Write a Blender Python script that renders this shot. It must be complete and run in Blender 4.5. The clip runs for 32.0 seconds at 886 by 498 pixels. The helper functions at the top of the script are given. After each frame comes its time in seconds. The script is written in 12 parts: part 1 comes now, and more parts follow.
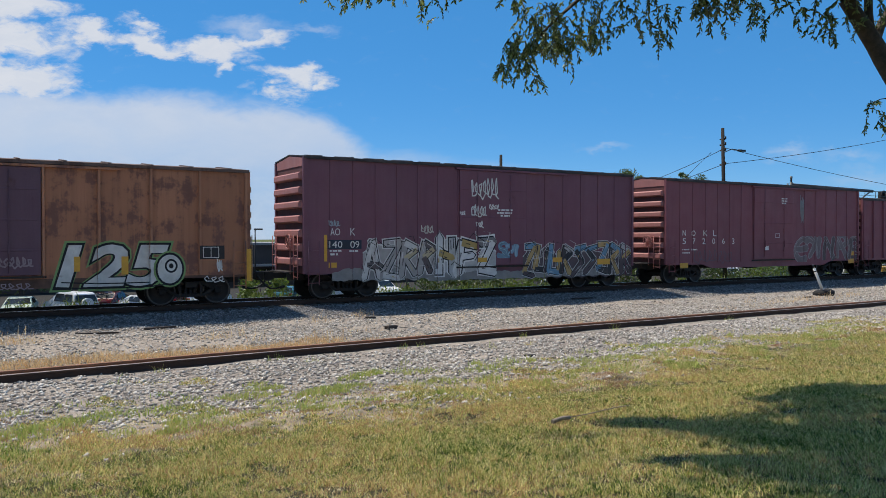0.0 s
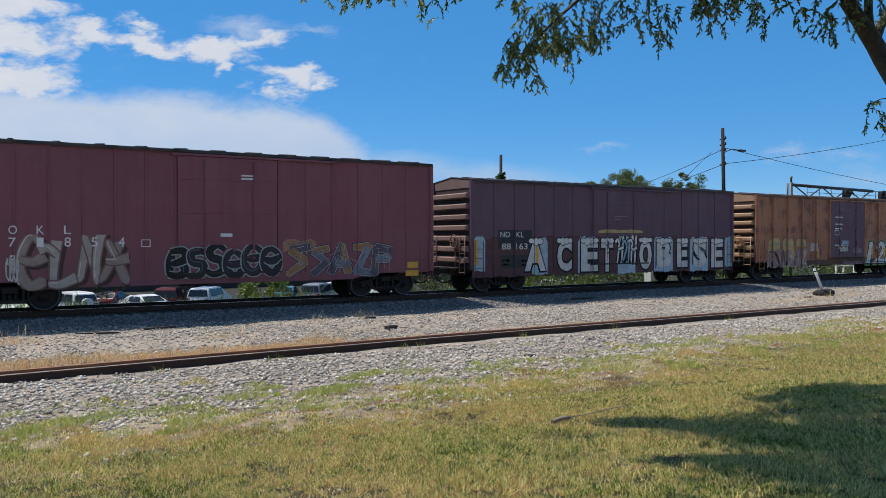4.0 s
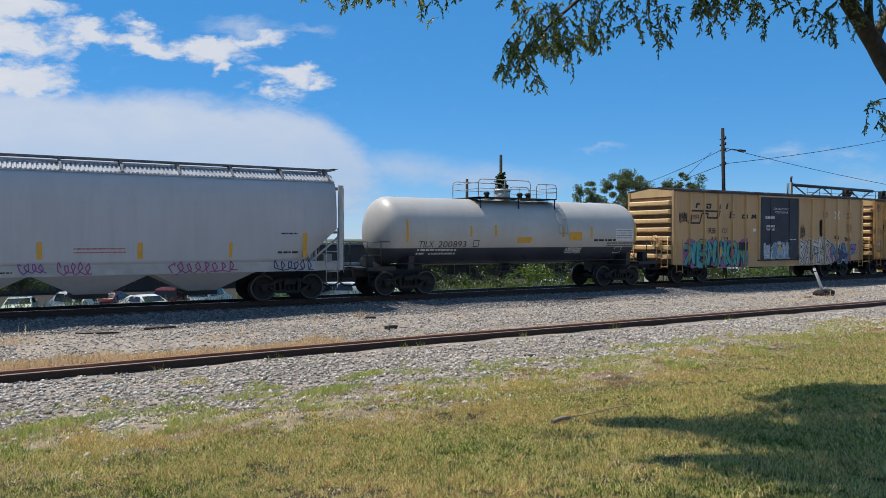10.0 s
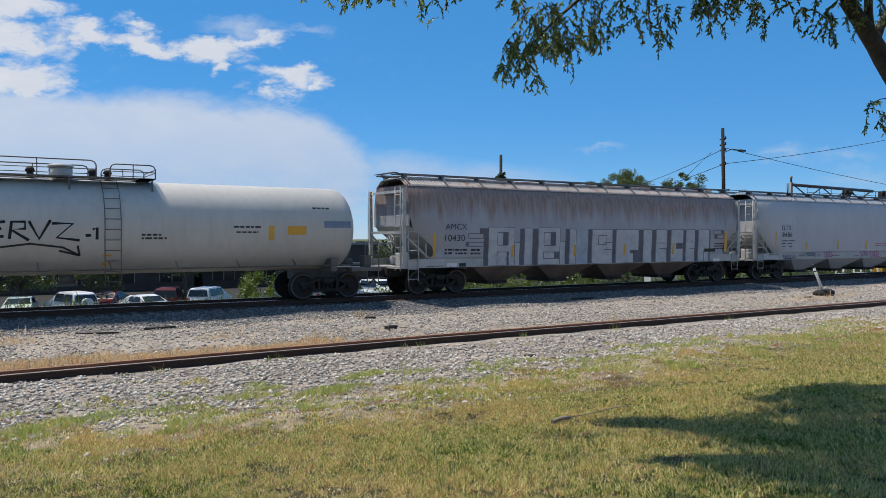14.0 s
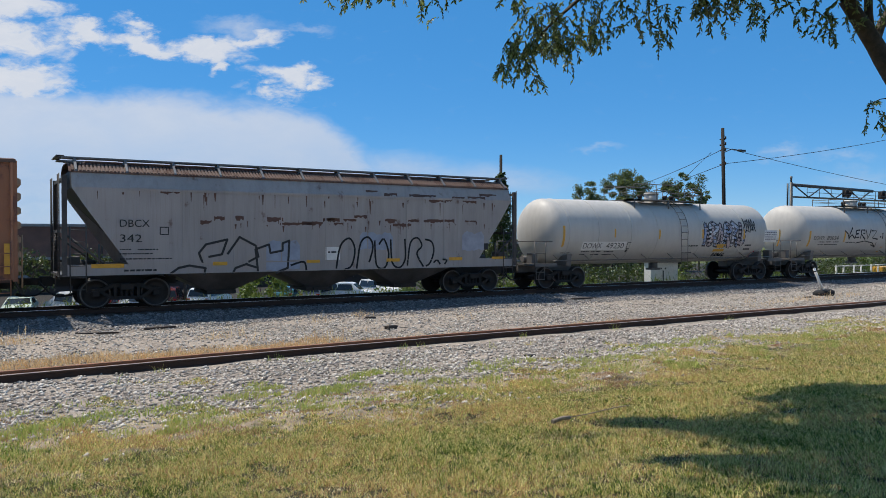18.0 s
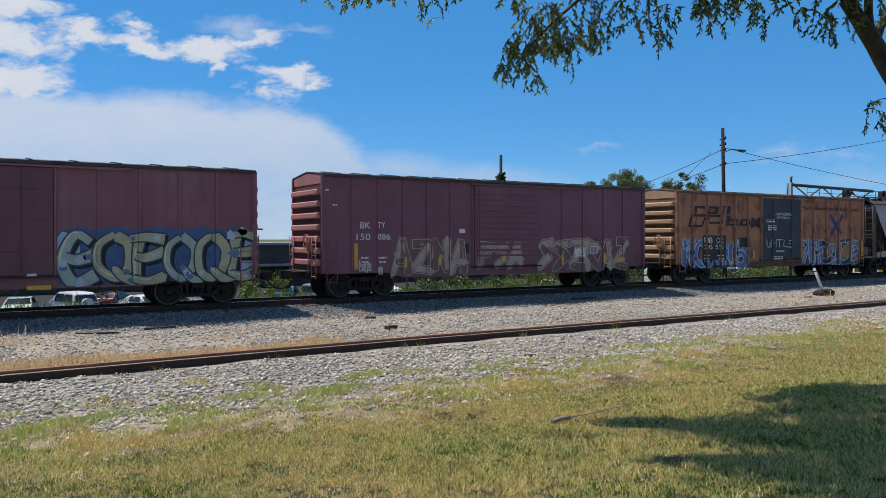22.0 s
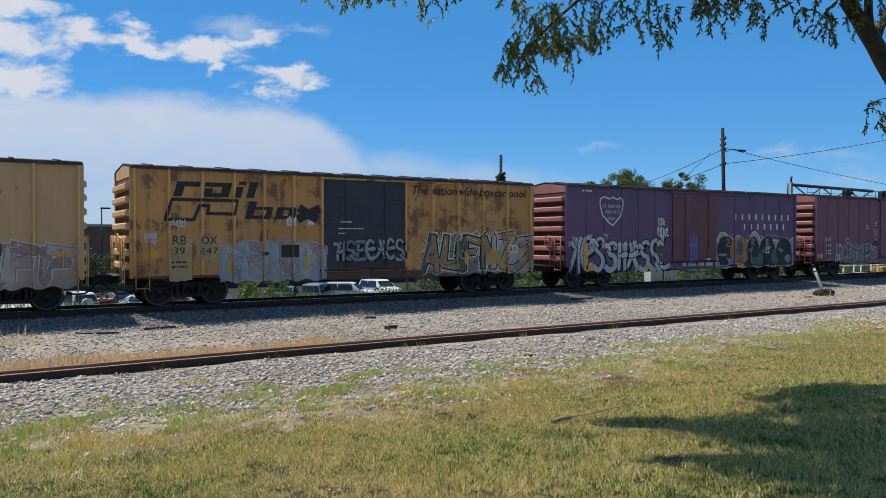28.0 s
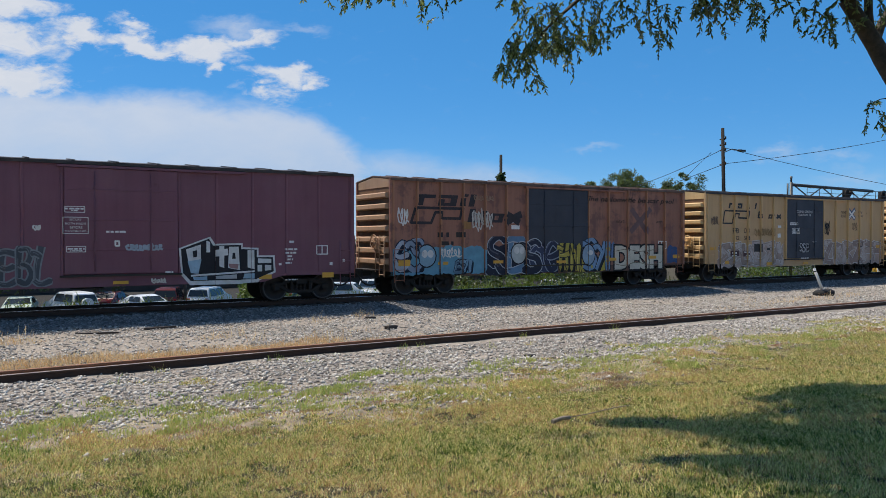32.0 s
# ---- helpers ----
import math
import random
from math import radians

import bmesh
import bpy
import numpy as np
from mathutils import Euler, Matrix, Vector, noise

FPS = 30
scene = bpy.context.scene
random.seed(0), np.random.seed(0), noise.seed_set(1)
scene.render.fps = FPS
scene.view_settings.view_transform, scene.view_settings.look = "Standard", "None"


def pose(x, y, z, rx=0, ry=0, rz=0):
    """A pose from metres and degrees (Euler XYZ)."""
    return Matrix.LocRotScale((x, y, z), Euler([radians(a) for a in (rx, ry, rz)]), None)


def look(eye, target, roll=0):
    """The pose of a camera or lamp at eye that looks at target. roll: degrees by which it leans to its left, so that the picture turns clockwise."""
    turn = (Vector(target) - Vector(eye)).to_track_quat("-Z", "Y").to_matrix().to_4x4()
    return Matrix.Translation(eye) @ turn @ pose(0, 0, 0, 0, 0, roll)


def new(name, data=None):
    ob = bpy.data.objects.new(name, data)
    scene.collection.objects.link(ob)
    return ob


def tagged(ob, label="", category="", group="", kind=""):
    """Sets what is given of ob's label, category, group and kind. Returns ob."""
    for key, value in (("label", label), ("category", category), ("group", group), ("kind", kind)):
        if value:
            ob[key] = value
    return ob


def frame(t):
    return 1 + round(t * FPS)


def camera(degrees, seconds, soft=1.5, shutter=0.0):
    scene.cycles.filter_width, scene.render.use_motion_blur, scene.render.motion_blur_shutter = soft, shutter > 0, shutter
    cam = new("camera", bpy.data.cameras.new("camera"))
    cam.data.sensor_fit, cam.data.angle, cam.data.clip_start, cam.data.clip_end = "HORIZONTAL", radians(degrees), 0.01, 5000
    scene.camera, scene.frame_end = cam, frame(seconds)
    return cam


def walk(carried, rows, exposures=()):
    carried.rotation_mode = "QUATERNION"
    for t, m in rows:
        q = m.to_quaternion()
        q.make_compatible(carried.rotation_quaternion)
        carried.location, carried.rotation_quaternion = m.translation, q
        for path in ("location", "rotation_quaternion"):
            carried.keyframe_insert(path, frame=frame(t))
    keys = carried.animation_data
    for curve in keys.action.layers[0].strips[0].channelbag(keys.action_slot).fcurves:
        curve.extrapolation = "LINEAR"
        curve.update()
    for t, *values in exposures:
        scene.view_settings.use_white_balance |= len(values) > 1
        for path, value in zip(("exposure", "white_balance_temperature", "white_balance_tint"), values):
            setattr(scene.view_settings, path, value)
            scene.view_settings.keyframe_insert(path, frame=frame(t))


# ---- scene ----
# World: x runs along the main track in the way the train goes, y across it away from the viewer, z = 0 on the main rail head.
cam = camera(60.0, 32.0, soft=0.65)
EYE = Vector((0.0, 0.0, 2.18))
TURN = 31.57
PITCH = -0.80
VIEW = pose(EYE.x, EYE.y, EYE.z, 90 + PITCH, 0, -TURN)
walk(cam, [(0.0, VIEW), (32.0, VIEW)])
scene.view_settings.exposure = 0.0

# ---- sky and sun ----
LIGHT = Vector((0.27, -0.42, -1.0)).normalized()
SUN_EL = math.asin(-LIGHT.z)
SUN_AZ = math.atan2(-LIGHT.x, -LIGHT.y)
world = bpy.data.worlds.new("sky")
scene.world = world
world.use_nodes = True
wn = world.node_tree
wn.nodes.clear()
w_out = wn.nodes.new("ShaderNodeOutputWorld")
w_bg = wn.nodes.new("ShaderNodeBackground")
w_sky = wn.nodes.new("ShaderNodeTexSky")
w_sky.sky_type = "NISHITA"
w_sky.sun_disc = False
w_sky.sun_elevation = SUN_EL
w_sky.sun_rotation = SUN_AZ
w_sky.air_density = 0.75
w_sky.dust_density = 0.0
w_sky.ozone_density = 5.0
w_bg.inputs["Strength"].default_value = 0.137
w_tint = wn.nodes.new("ShaderNodeHueSaturation")
w_tint.inputs["Saturation"].default_value = 1.33
wn.links.new(w_sky.outputs["Color"], w_tint.inputs["Color"])
# one even blue is mixed in to flatten the fall of blue towards the horizon
w_blue = wn.nodes.new("ShaderNodeMix")
w_blue.data_type = "RGBA"
w_blue.inputs[0].default_value = 0.55
w_blue.inputs[7].default_value = (0.69, 2.45, 5.2, 1.0)
wn.links.new(w_tint.outputs["Color"], w_blue.inputs[6])
# unseen broken cloud, added away from the track's far end as whiter fill light
w_dir = wn.nodes.new("ShaderNodeTexCoord").outputs["Generated"]
w_side = wn.nodes.new("ShaderNodeVectorMath")
w_side.operation = "DOT_PRODUCT"
wn.links.new(w_dir, w_side.inputs[0])
w_side.inputs[1].default_value = (-0.80, -0.60, 0.0)
w_reach = wn.nodes.new("ShaderNodeMapRange")
w_reach.interpolation_type = "SMOOTHSTEP"
w_reach.inputs[1].default_value, w_reach.inputs[2].default_value = -0.45, 0.25
wn.links.new(w_side.outputs["Value"], w_reach.inputs[0])
w_noise = wn.nodes.new("ShaderNodeTexNoise")
w_noise.inputs["Scale"].default_value, w_noise.inputs["Detail"].default_value = 3.0, 6.0
wn.links.new(w_dir, w_noise.inputs["Vector"])
w_cover = wn.nodes.new("ShaderNodeMapRange")
w_cover.inputs[1].default_value, w_cover.inputs[2].default_value = 0.42, 0.58
wn.links.new(w_noise.outputs["Fac"], w_cover.inputs[0])
w_mul = wn.nodes.new("ShaderNodeMath")
w_mul.operation = "MULTIPLY"
wn.links.new(w_reach.outputs[0], w_mul.inputs[0])
wn.links.new(w_cover.outputs[0], w_mul.inputs[1])
w_mix = wn.nodes.new("ShaderNodeMix")
w_mix.data_type = "RGBA"
w_mix.inputs[7].default_value = (1.9, 2.4, 3.2, 1.0)
wn.links.new(w_mul.outputs[0], w_mix.inputs[0])
wn.links.new(w_blue.outputs[2], w_mix.inputs[6])
wn.links.new(w_mix.outputs[2], w_bg.inputs["Color"])
wn.links.new(w_bg.outputs["Background"], w_out.inputs["Surface"])
sun_data = bpy.data.lights.new("sun", "SUN")
sun_data.energy = 4.9
sun_data.angle = radians(0.53)
sun_data.color = (1.0, 0.915, 0.80)
sun = new("sun", sun_data)
sun.matrix_world = look(-LIGHT * 50, (0, 0, 0))

# ---- mesh helpers ----
import itertools


def box(bm, x0, x1, y0, y1, z0, z1):
    v = [bm.verts.new(p) for p in ((x0, y0, z0), (x1, y0, z0), (x1, y1, z0), (x0, y1, z0), (x0, y0, z1), (x1, y0, z1), (x1, y1, z1), (x0, y1, z1))]
    for q in ((3, 2, 1, 0), (4, 5, 6, 7), (0, 1, 5, 4), (1, 2, 6, 5), (2, 3, 7, 6), (3, 0, 4, 7)):
        bm.faces.new([v[i] for i in q])
    return v


def chamfer_box(bm, x0, x1, y0, y1, z0, z1, c):
    tmp = bmesh.new()
    box(tmp, x0, x1, y0, y1, z0, z1)
    bmesh.ops.bevel(tmp, geom=tmp.edges[:], offset=c, segments=2, affect="EDGES", profile=0.5)
    merge(bm, tmp)


def merge(bm, tmp, m=None):
    made = {}
    for v in tmp.verts:
        made[v] = bm.verts.new(m @ v.co if m else v.co)
    for f in tmp.faces:
        try:
            nf = bm.faces.new([made[v] for v in f.verts])
            nf.smooth, nf.material_index = f.smooth, f.material_index
        except ValueError:
            pass
    tmp.free()


def rod(bm, a, b, r, seg=8, r2=None, caps=True):
    a, b = Vector(a), Vector(b)
    d = (b - a).normalized()
    u = d.orthogonal().normalized()
    w = d.cross(u)
    r2 = r if r2 is None else r2
    ra, rb = [], []
    for i in range(seg):
        k = 2 * math.pi * i / seg
        o = u * math.cos(k) + w * math.sin(k)
        ra.append(bm.verts.new(a + o * r))
        rb.append(bm.verts.new(b + o * r2))
    for i in range(seg):
        j = (i + 1) % seg
        f = bm.faces.new((ra[i], ra[j], rb[j], rb[i]))
        f.smooth = True
    if caps:
        bm.faces.new(ra[::-1])
        bm.faces.new(rb)


def tube(bm, pts, r, seg=6):
    """One bent round bar through the points."""
    pts = [Vector(p) for p in pts]
    rings = []
    u = None
    for i, p in enumerate(pts):
        d = (pts[min(len(pts) - 1, i + 1)] - pts[max(0, i - 1)]).normalized()
        u = d.orthogonal().normalized() if u is None else (u - d * u.dot(d)).normalized()
        w = d.cross(u)
        rings.append([bm.verts.new(p + (u * math.cos(k) + w * math.sin(k)) * r) for k in [2 * math.pi * j / seg for j in range(seg)]])
    for ra, rb in zip(rings, rings[1:]):
        for i in range(seg):
            j = (i + 1) % seg
            bm.faces.new((ra[i], ra[j], rb[j], rb[i])).smooth = True
    bm.faces.new(rings[0][::-1])
    bm.faces.new(rings[-1])


def prism(bm, pts, axis, lo, hi):
    """A closed outline of (a, b) pairs drawn out along an axis: 'x' takes (y, z), 'y' takes (x, z), 'z' takes (x, y)."""
    def place(p, k):
        return {"x": (k, p[0], p[1]), "y": (p[0], k, p[1]), "z": (p[0], p[1], k)}[axis]
    a = [bm.verts.new(place(p, lo)) for p in pts]
    b = [bm.verts.new(place(p, hi)) for p in pts]
    n = len(pts)
    for i in range(n):
        j = (i + 1) % n
        bm.faces.new((a[i], a[j], b[j], b[i]))
    bm.faces.new(a[::-1])
    bm.faces.new(b)


def lathe(bm, prof, axis_point, axis="x", seg=24, smooth=True):
    """prof: (position on the axis, radius) pairs."""
    rings = []
    c = Vector(axis_point)
    for k, r in prof:
        ring = []
        for i in range(seg):
            a = 2 * math.pi * i / seg
            o = {"x": (k, r * math.cos(a), r * math.sin(a)), "y": (r * math.cos(a), k, r * math.sin(a)), "z": (r * math.cos(a), r * math.sin(a), k)}[axis]
            ring.append(bm.verts.new(c + Vector(o)))
        rings.append(ring)
    for ra, rb in zip(rings, rings[1:]):
        for i in range(seg):
            j = (i + 1) % seg
            f = bm.faces.new((ra[i], ra[j], rb[j], rb[i]))
            f.smooth = smooth
    bm.faces.new(rings[0][::-1])
    bm.faces.new(rings[-1])


def to_mesh(name, bm, mats):
    if bm.faces:
        bmesh.ops.recalc_face_normals(bm, faces=bm.faces[:])
    me = bpy.data.meshes.new(name)
    bm.to_mesh(me)
    bm.free()
    for m in (mats if isinstance(mats, (list, tuple)) else [mats]):
        me.materials.append(m)
    return me


def part(name, bm, material, parent, label=""):
    ob = new(name, to_mesh(name, bm, material))
    ob.parent = parent
    if label:
        ob["label"] = label
    return ob


def shared(name, mesh, parent, m=None, label=""):
    ob = new(name, mesh)
    ob.parent = parent
    if m is not None:
        ob.matrix_basis = m
    if label:
        ob["label"] = label
    return ob


def solid(name, bm, material, label, category, kind="", group=""):
    return tagged(new(name, to_mesh(name, bm, material)), label, category, group, kind)


def empty(name, m, label, category, group="", kind=""):
    ob = new(name)
    ob.empty_display_size = 0.3
    ob.matrix_basis = m
    return tagged(ob, label, category, group, kind)


def mesh_np(name, verts, faces, material):
    me = bpy.data.meshes.new(name)
    n, k = faces.shape
    me.vertices.add(len(verts))
    me.vertices.foreach_set("co", np.ascontiguousarray(verts, dtype=np.float32).ravel())
    me.loops.add(n * k)
    me.loops.foreach_set("vertex_index", np.ascontiguousarray(faces, dtype=np.int32).ravel())
    me.polygons.add(n)
    me.polygons.foreach_set("loop_start", np.arange(0, n * k, k, dtype=np.int32))
    me.update(calc_edges=True)
    me.materials.append(material)
    return me


# ---- materials ----
class Nodes:
    """Short hand for building a node material."""
    def __init__(self, name):
        self.mat = bpy.data.materials.new(name)
        self.mat.use_nodes = True
        self.t = self.mat.node_tree
        self.t.nodes.clear()
        self.out = self.t.nodes.new("ShaderNodeOutputMaterial")
        self.bsdf = self.t.nodes.new("ShaderNodeBsdfPrincipled")
        self.t.links.new(self.bsdf.outputs[0], self.out.inputs[0])
        self.co = self.t.nodes.new("ShaderNodeTexCoord").outputs["Object"]

    def put(self, socket, value):
        if hasattr(value, "is_output"):
            self.t.links.new(value, socket)
        elif isinstance(value, (tuple, list)) and len(value) == 3 and len(socket.default_value) == 4:
            socket.default_value = (*value, 1)
        else:
            socket.default_value = value

    def scale(self, x, y, z, src=None, shift=None):
        n = self.t.nodes.new("ShaderNodeMapping")
        self.put(n.inputs["Vector"], src or self.co)
        n.inputs["Scale"].default_value = (x, y, z)
        if shift is not None:
            self.put(n.inputs["Location"], shift)
        return n.outputs[0]

    def noise(self, scale, detail=4, src=None, rough=0.6, distort=0.0):
        n = self.t.nodes.new("ShaderNodeTexNoise")
        self.put(n.inputs["Vector"], src or self.co)
        n.inputs["Scale"].default_value, n.inputs["Detail"].default_value = scale, detail
        n.inputs["Roughness"].default_value, n.inputs["Distortion"].default_value = rough, distort
        return n.outputs["Fac"]

    def voronoi(self, scale, src=None, feature="F1", out="Distance"):
        n = self.t.nodes.new("ShaderNodeTexVoronoi")
        n.feature = feature
        self.put(n.inputs["Vector"], src or self.co)
        n.inputs["Scale"].default_value = scale
        return n.outputs[out]

    def ramp(self, fac, lo, hi, a=0.0, b=1.0):
        n = self.t.nodes.new("ShaderNodeMapRange")
        self.put(n.inputs[0], fac)
        for i, v in enumerate((lo, hi, a, b)):
            n.inputs[1 + i].default_value = v
        return n.outputs[0]

    def smooth(self, fac, lo, hi, a=0.0, b=1.0):
        n = self.t.nodes.new("ShaderNodeMapRange")
        n.interpolation_type = "SMOOTHSTEP"
        self.put(n.inputs[0], fac)
        for i, v in enumerate((lo, hi, a, b)):
            n.inputs[1 + i].default_value = v
        return n.outputs[0]

    def math(self, op, a, b=0.0):
        n = self.t.nodes.new("ShaderNodeMath")
        n.operation = op
        self.put(n.inputs[0], a)
        self.put(n.inputs[1], b)
        return n.outputs[0]

    def mix(self, fac, a, b, kind="MIX"):
        n = self.t.nodes.new("ShaderNodeMix")
        n.data_type, n.blend_type = "RGBA", kind
        self.put(n.inputs[0], fac)
        self.put(n.inputs[6], a)
        self.put(n.inputs[7], b)
        return n.outputs[2]

    def xyz(self, src=None):
        n = self.t.nodes.new("ShaderNodeSeparateXYZ")
        self.put(n.inputs[0], src or self.co)
        return n.outputs

    def random(self):
        return self.t.nodes.new("ShaderNodeObjectInfo").outputs["Random"]

    def island(self):
        return self.t.nodes.new("ShaderNodeNewGeometry").outputs["Random Per Island"]

    def bump(self, height, strength, distance=0.02):
        n = self.t.nodes.new("ShaderNodeBump")
        n.inputs["Strength"].default_value, n.inputs["Distance"].default_value = strength, distance
        self.put(n.inputs["Height"], height)
        self.put(self.bsdf.inputs["Normal"], n.outputs[0])

    def done(self, color, rough=0.6, metal=0.0, spec=None):
        self.put(self.bsdf.inputs["Base Color"], color)
        self.put(self.bsdf.inputs["Roughness"], rough)
        self.put(self.bsdf.inputs["Metallic"], metal)
        if spec is not None:
            self.put(self.bsdf.inputs["Specular IOR Level"], spec)
        return self.mat


def grainy(name, col, rough=0.6, metal=0.0, var=0.25, scale=3.0, bump=0.15, fine=40.0):
    n = Nodes(name)
    a = n.noise(scale, 5)
    b = n.noise(fine, 3)
    dark = tuple(c * (1 - var) for c in col)
    lite = tuple(min(1.0, c * (1 + var)) for c in col)
    c = n.mix(n.ramp(a, 0.3, 0.7), dark, lite)
    c = n.mix(n.ramp(b, 0.35, 0.65, 0.0, 0.35), c, dark)
    n.bump(b, bump, 0.01)
    return n.done(c, n.ramp(a, 0.3, 0.7, rough * 0.85, min(1, rough * 1.15)), metal)


def car_paint(name, col, rust=(0.13, 0.06, 0.035), amount=0.35, fade=0.25, rough=0.5, streak=0.6):
    """Weathered wagon paint: chalky patches, upright streaks, and rust that spreads in blotches."""
    n = Nodes(name)
    col, rust = tuple(min(0.8, c * 1.26) for c in col), tuple(c * 1.2 for c in rust)
    wide = n.noise(0.20, 3)
    big = n.noise(0.45, 5)
    streaks = n.noise(1.0, 5, n.scale(5.0, 5.0, 0.35))
    thin = n.noise(1.0, 3, n.scale(26.0, 26.0, 0.8))
    blot = n.noise(1.6, 7, rough=0.68)
    fine = n.noise(38.0, 3)
    pale = tuple(min(1, c * (1 - fade) + 0.30 * fade) for c in col)
    dark = tuple(c * 0.62 for c in col)
    c = n.mix(n.ramp(big, 0.35, 0.7), col, pale)
    c = n.mix(n.ramp(wide, 0.42, 0.62, 0.0, 0.8 * streak), c, dark)
    c = n.mix(n.ramp(streaks, 0.45, 0.75, 0.0, streak), c, dark)
    c = n.mix(n.ramp(thin, 0.55, 0.75, 0.0, 0.35 * streak), c, rust)
    lo = 0.72 - 0.36 * amount
    mask = n.math("ADD", n.math("MULTIPLY", blot, 0.72), n.math("MULTIPLY", streaks, 0.28))
    c = n.mix(n.smooth(mask, lo, lo + 0.09, 0.0, 0.85), c, rust)
    c = n.mix(n.ramp(fine, 0.4, 0.7, 0.0, 0.18), c, dark)
    n.bump(n.math("ADD", fine, n.math("MULTIPLY", blot, 1.5)), 0.12, 0.012)
    return n.done(c, n.ramp(blot, 0.3, 0.7, rough, min(0.95, rough + 0.25)), 0.0, 0.5)

STEEL = grainy("wheel_steel", (0.028, 0.024, 0.022), 0.6, 0.3, 0.4, 4.0)
TREAD = grainy("worn_tread", (0.10, 0.094, 0.088), 0.4, 0.4, 0.2, 10.0)
FRAME = grainy("truck_iron", (0.020, 0.017, 0.015), 0.8, 0.0, 0.4, 4.0)
UNDER = grainy("underframe_black", (0.035, 0.029, 0.025), 0.8, 0.0, 0.4, 3.0)
HOSE = grainy("rubber", (0.015, 0.015, 0.016), 0.7, 0.0, 0.2, 5.0)
GALV = grainy("weathered_metal_roof", (0.062, 0.052, 0.050), 0.6, 0.15, 0.7, 1.6)
YELLOW = grainy("reflector_yellow", (0.66, 0.35, 0.04), 0.45, 0.0, 0.12, 8.0)
WALKWAY = grainy("dull_steel_walkway", (0.17, 0.175, 0.185), 0.6, 0.3, 0.25, 3.0)
WHITE = grainy("white_paint", (0.72, 0.71, 0.68), 0.6, 0.0, 0.12, 6.0)
BLACKP = grainy("black_paint", (0.018, 0.019, 0.022), 0.55, 0.0, 0.3, 5.0)
NAVY = grainy("dark_blue_paint", (0.010, 0.022, 0.045), 0.5, 0.0, 0.3, 2.0)
_flat = {}


def spray(col):
    """Sprayed paint, a little thin and worn."""
    key = tuple(round(c, 3) for c in col)
    if key not in _flat:
        n = Nodes("spray_paint")
        a, b = n.noise(1.3, 6, rough=0.7), n.noise(9.0, 5, rough=0.7)
        c = n.mix(n.ramp(n.noise(3.0, 4), 0.3, 0.7), tuple(q * 0.82 for q in key), tuple(min(1.0, q * 1.12) for q in key))
        worn = n.math("ADD", n.math("MULTIPLY", a, 0.55), n.math("MULTIPLY", b, 0.45))
        c = n.mix(n.smooth(worn, 0.56, 0.64, 0.0, 0.7), c, tuple(0.45 * q + 0.55 * r for q, r in zip(key, (0.15, 0.075, 0.05))))
        _flat[key] = n.done(c, 0.65, 0.0, 0.3)
    return _flat[key]

# ---- rolling stock ----
TRACK_Y = 26.8
SPEED = 10.646      # at the start; the train gathers a little speed
GAIN = 0.0044
WHEELS = []        # (wheelset, car's start, place along the car)
CARS = []
SKIN = -1.42


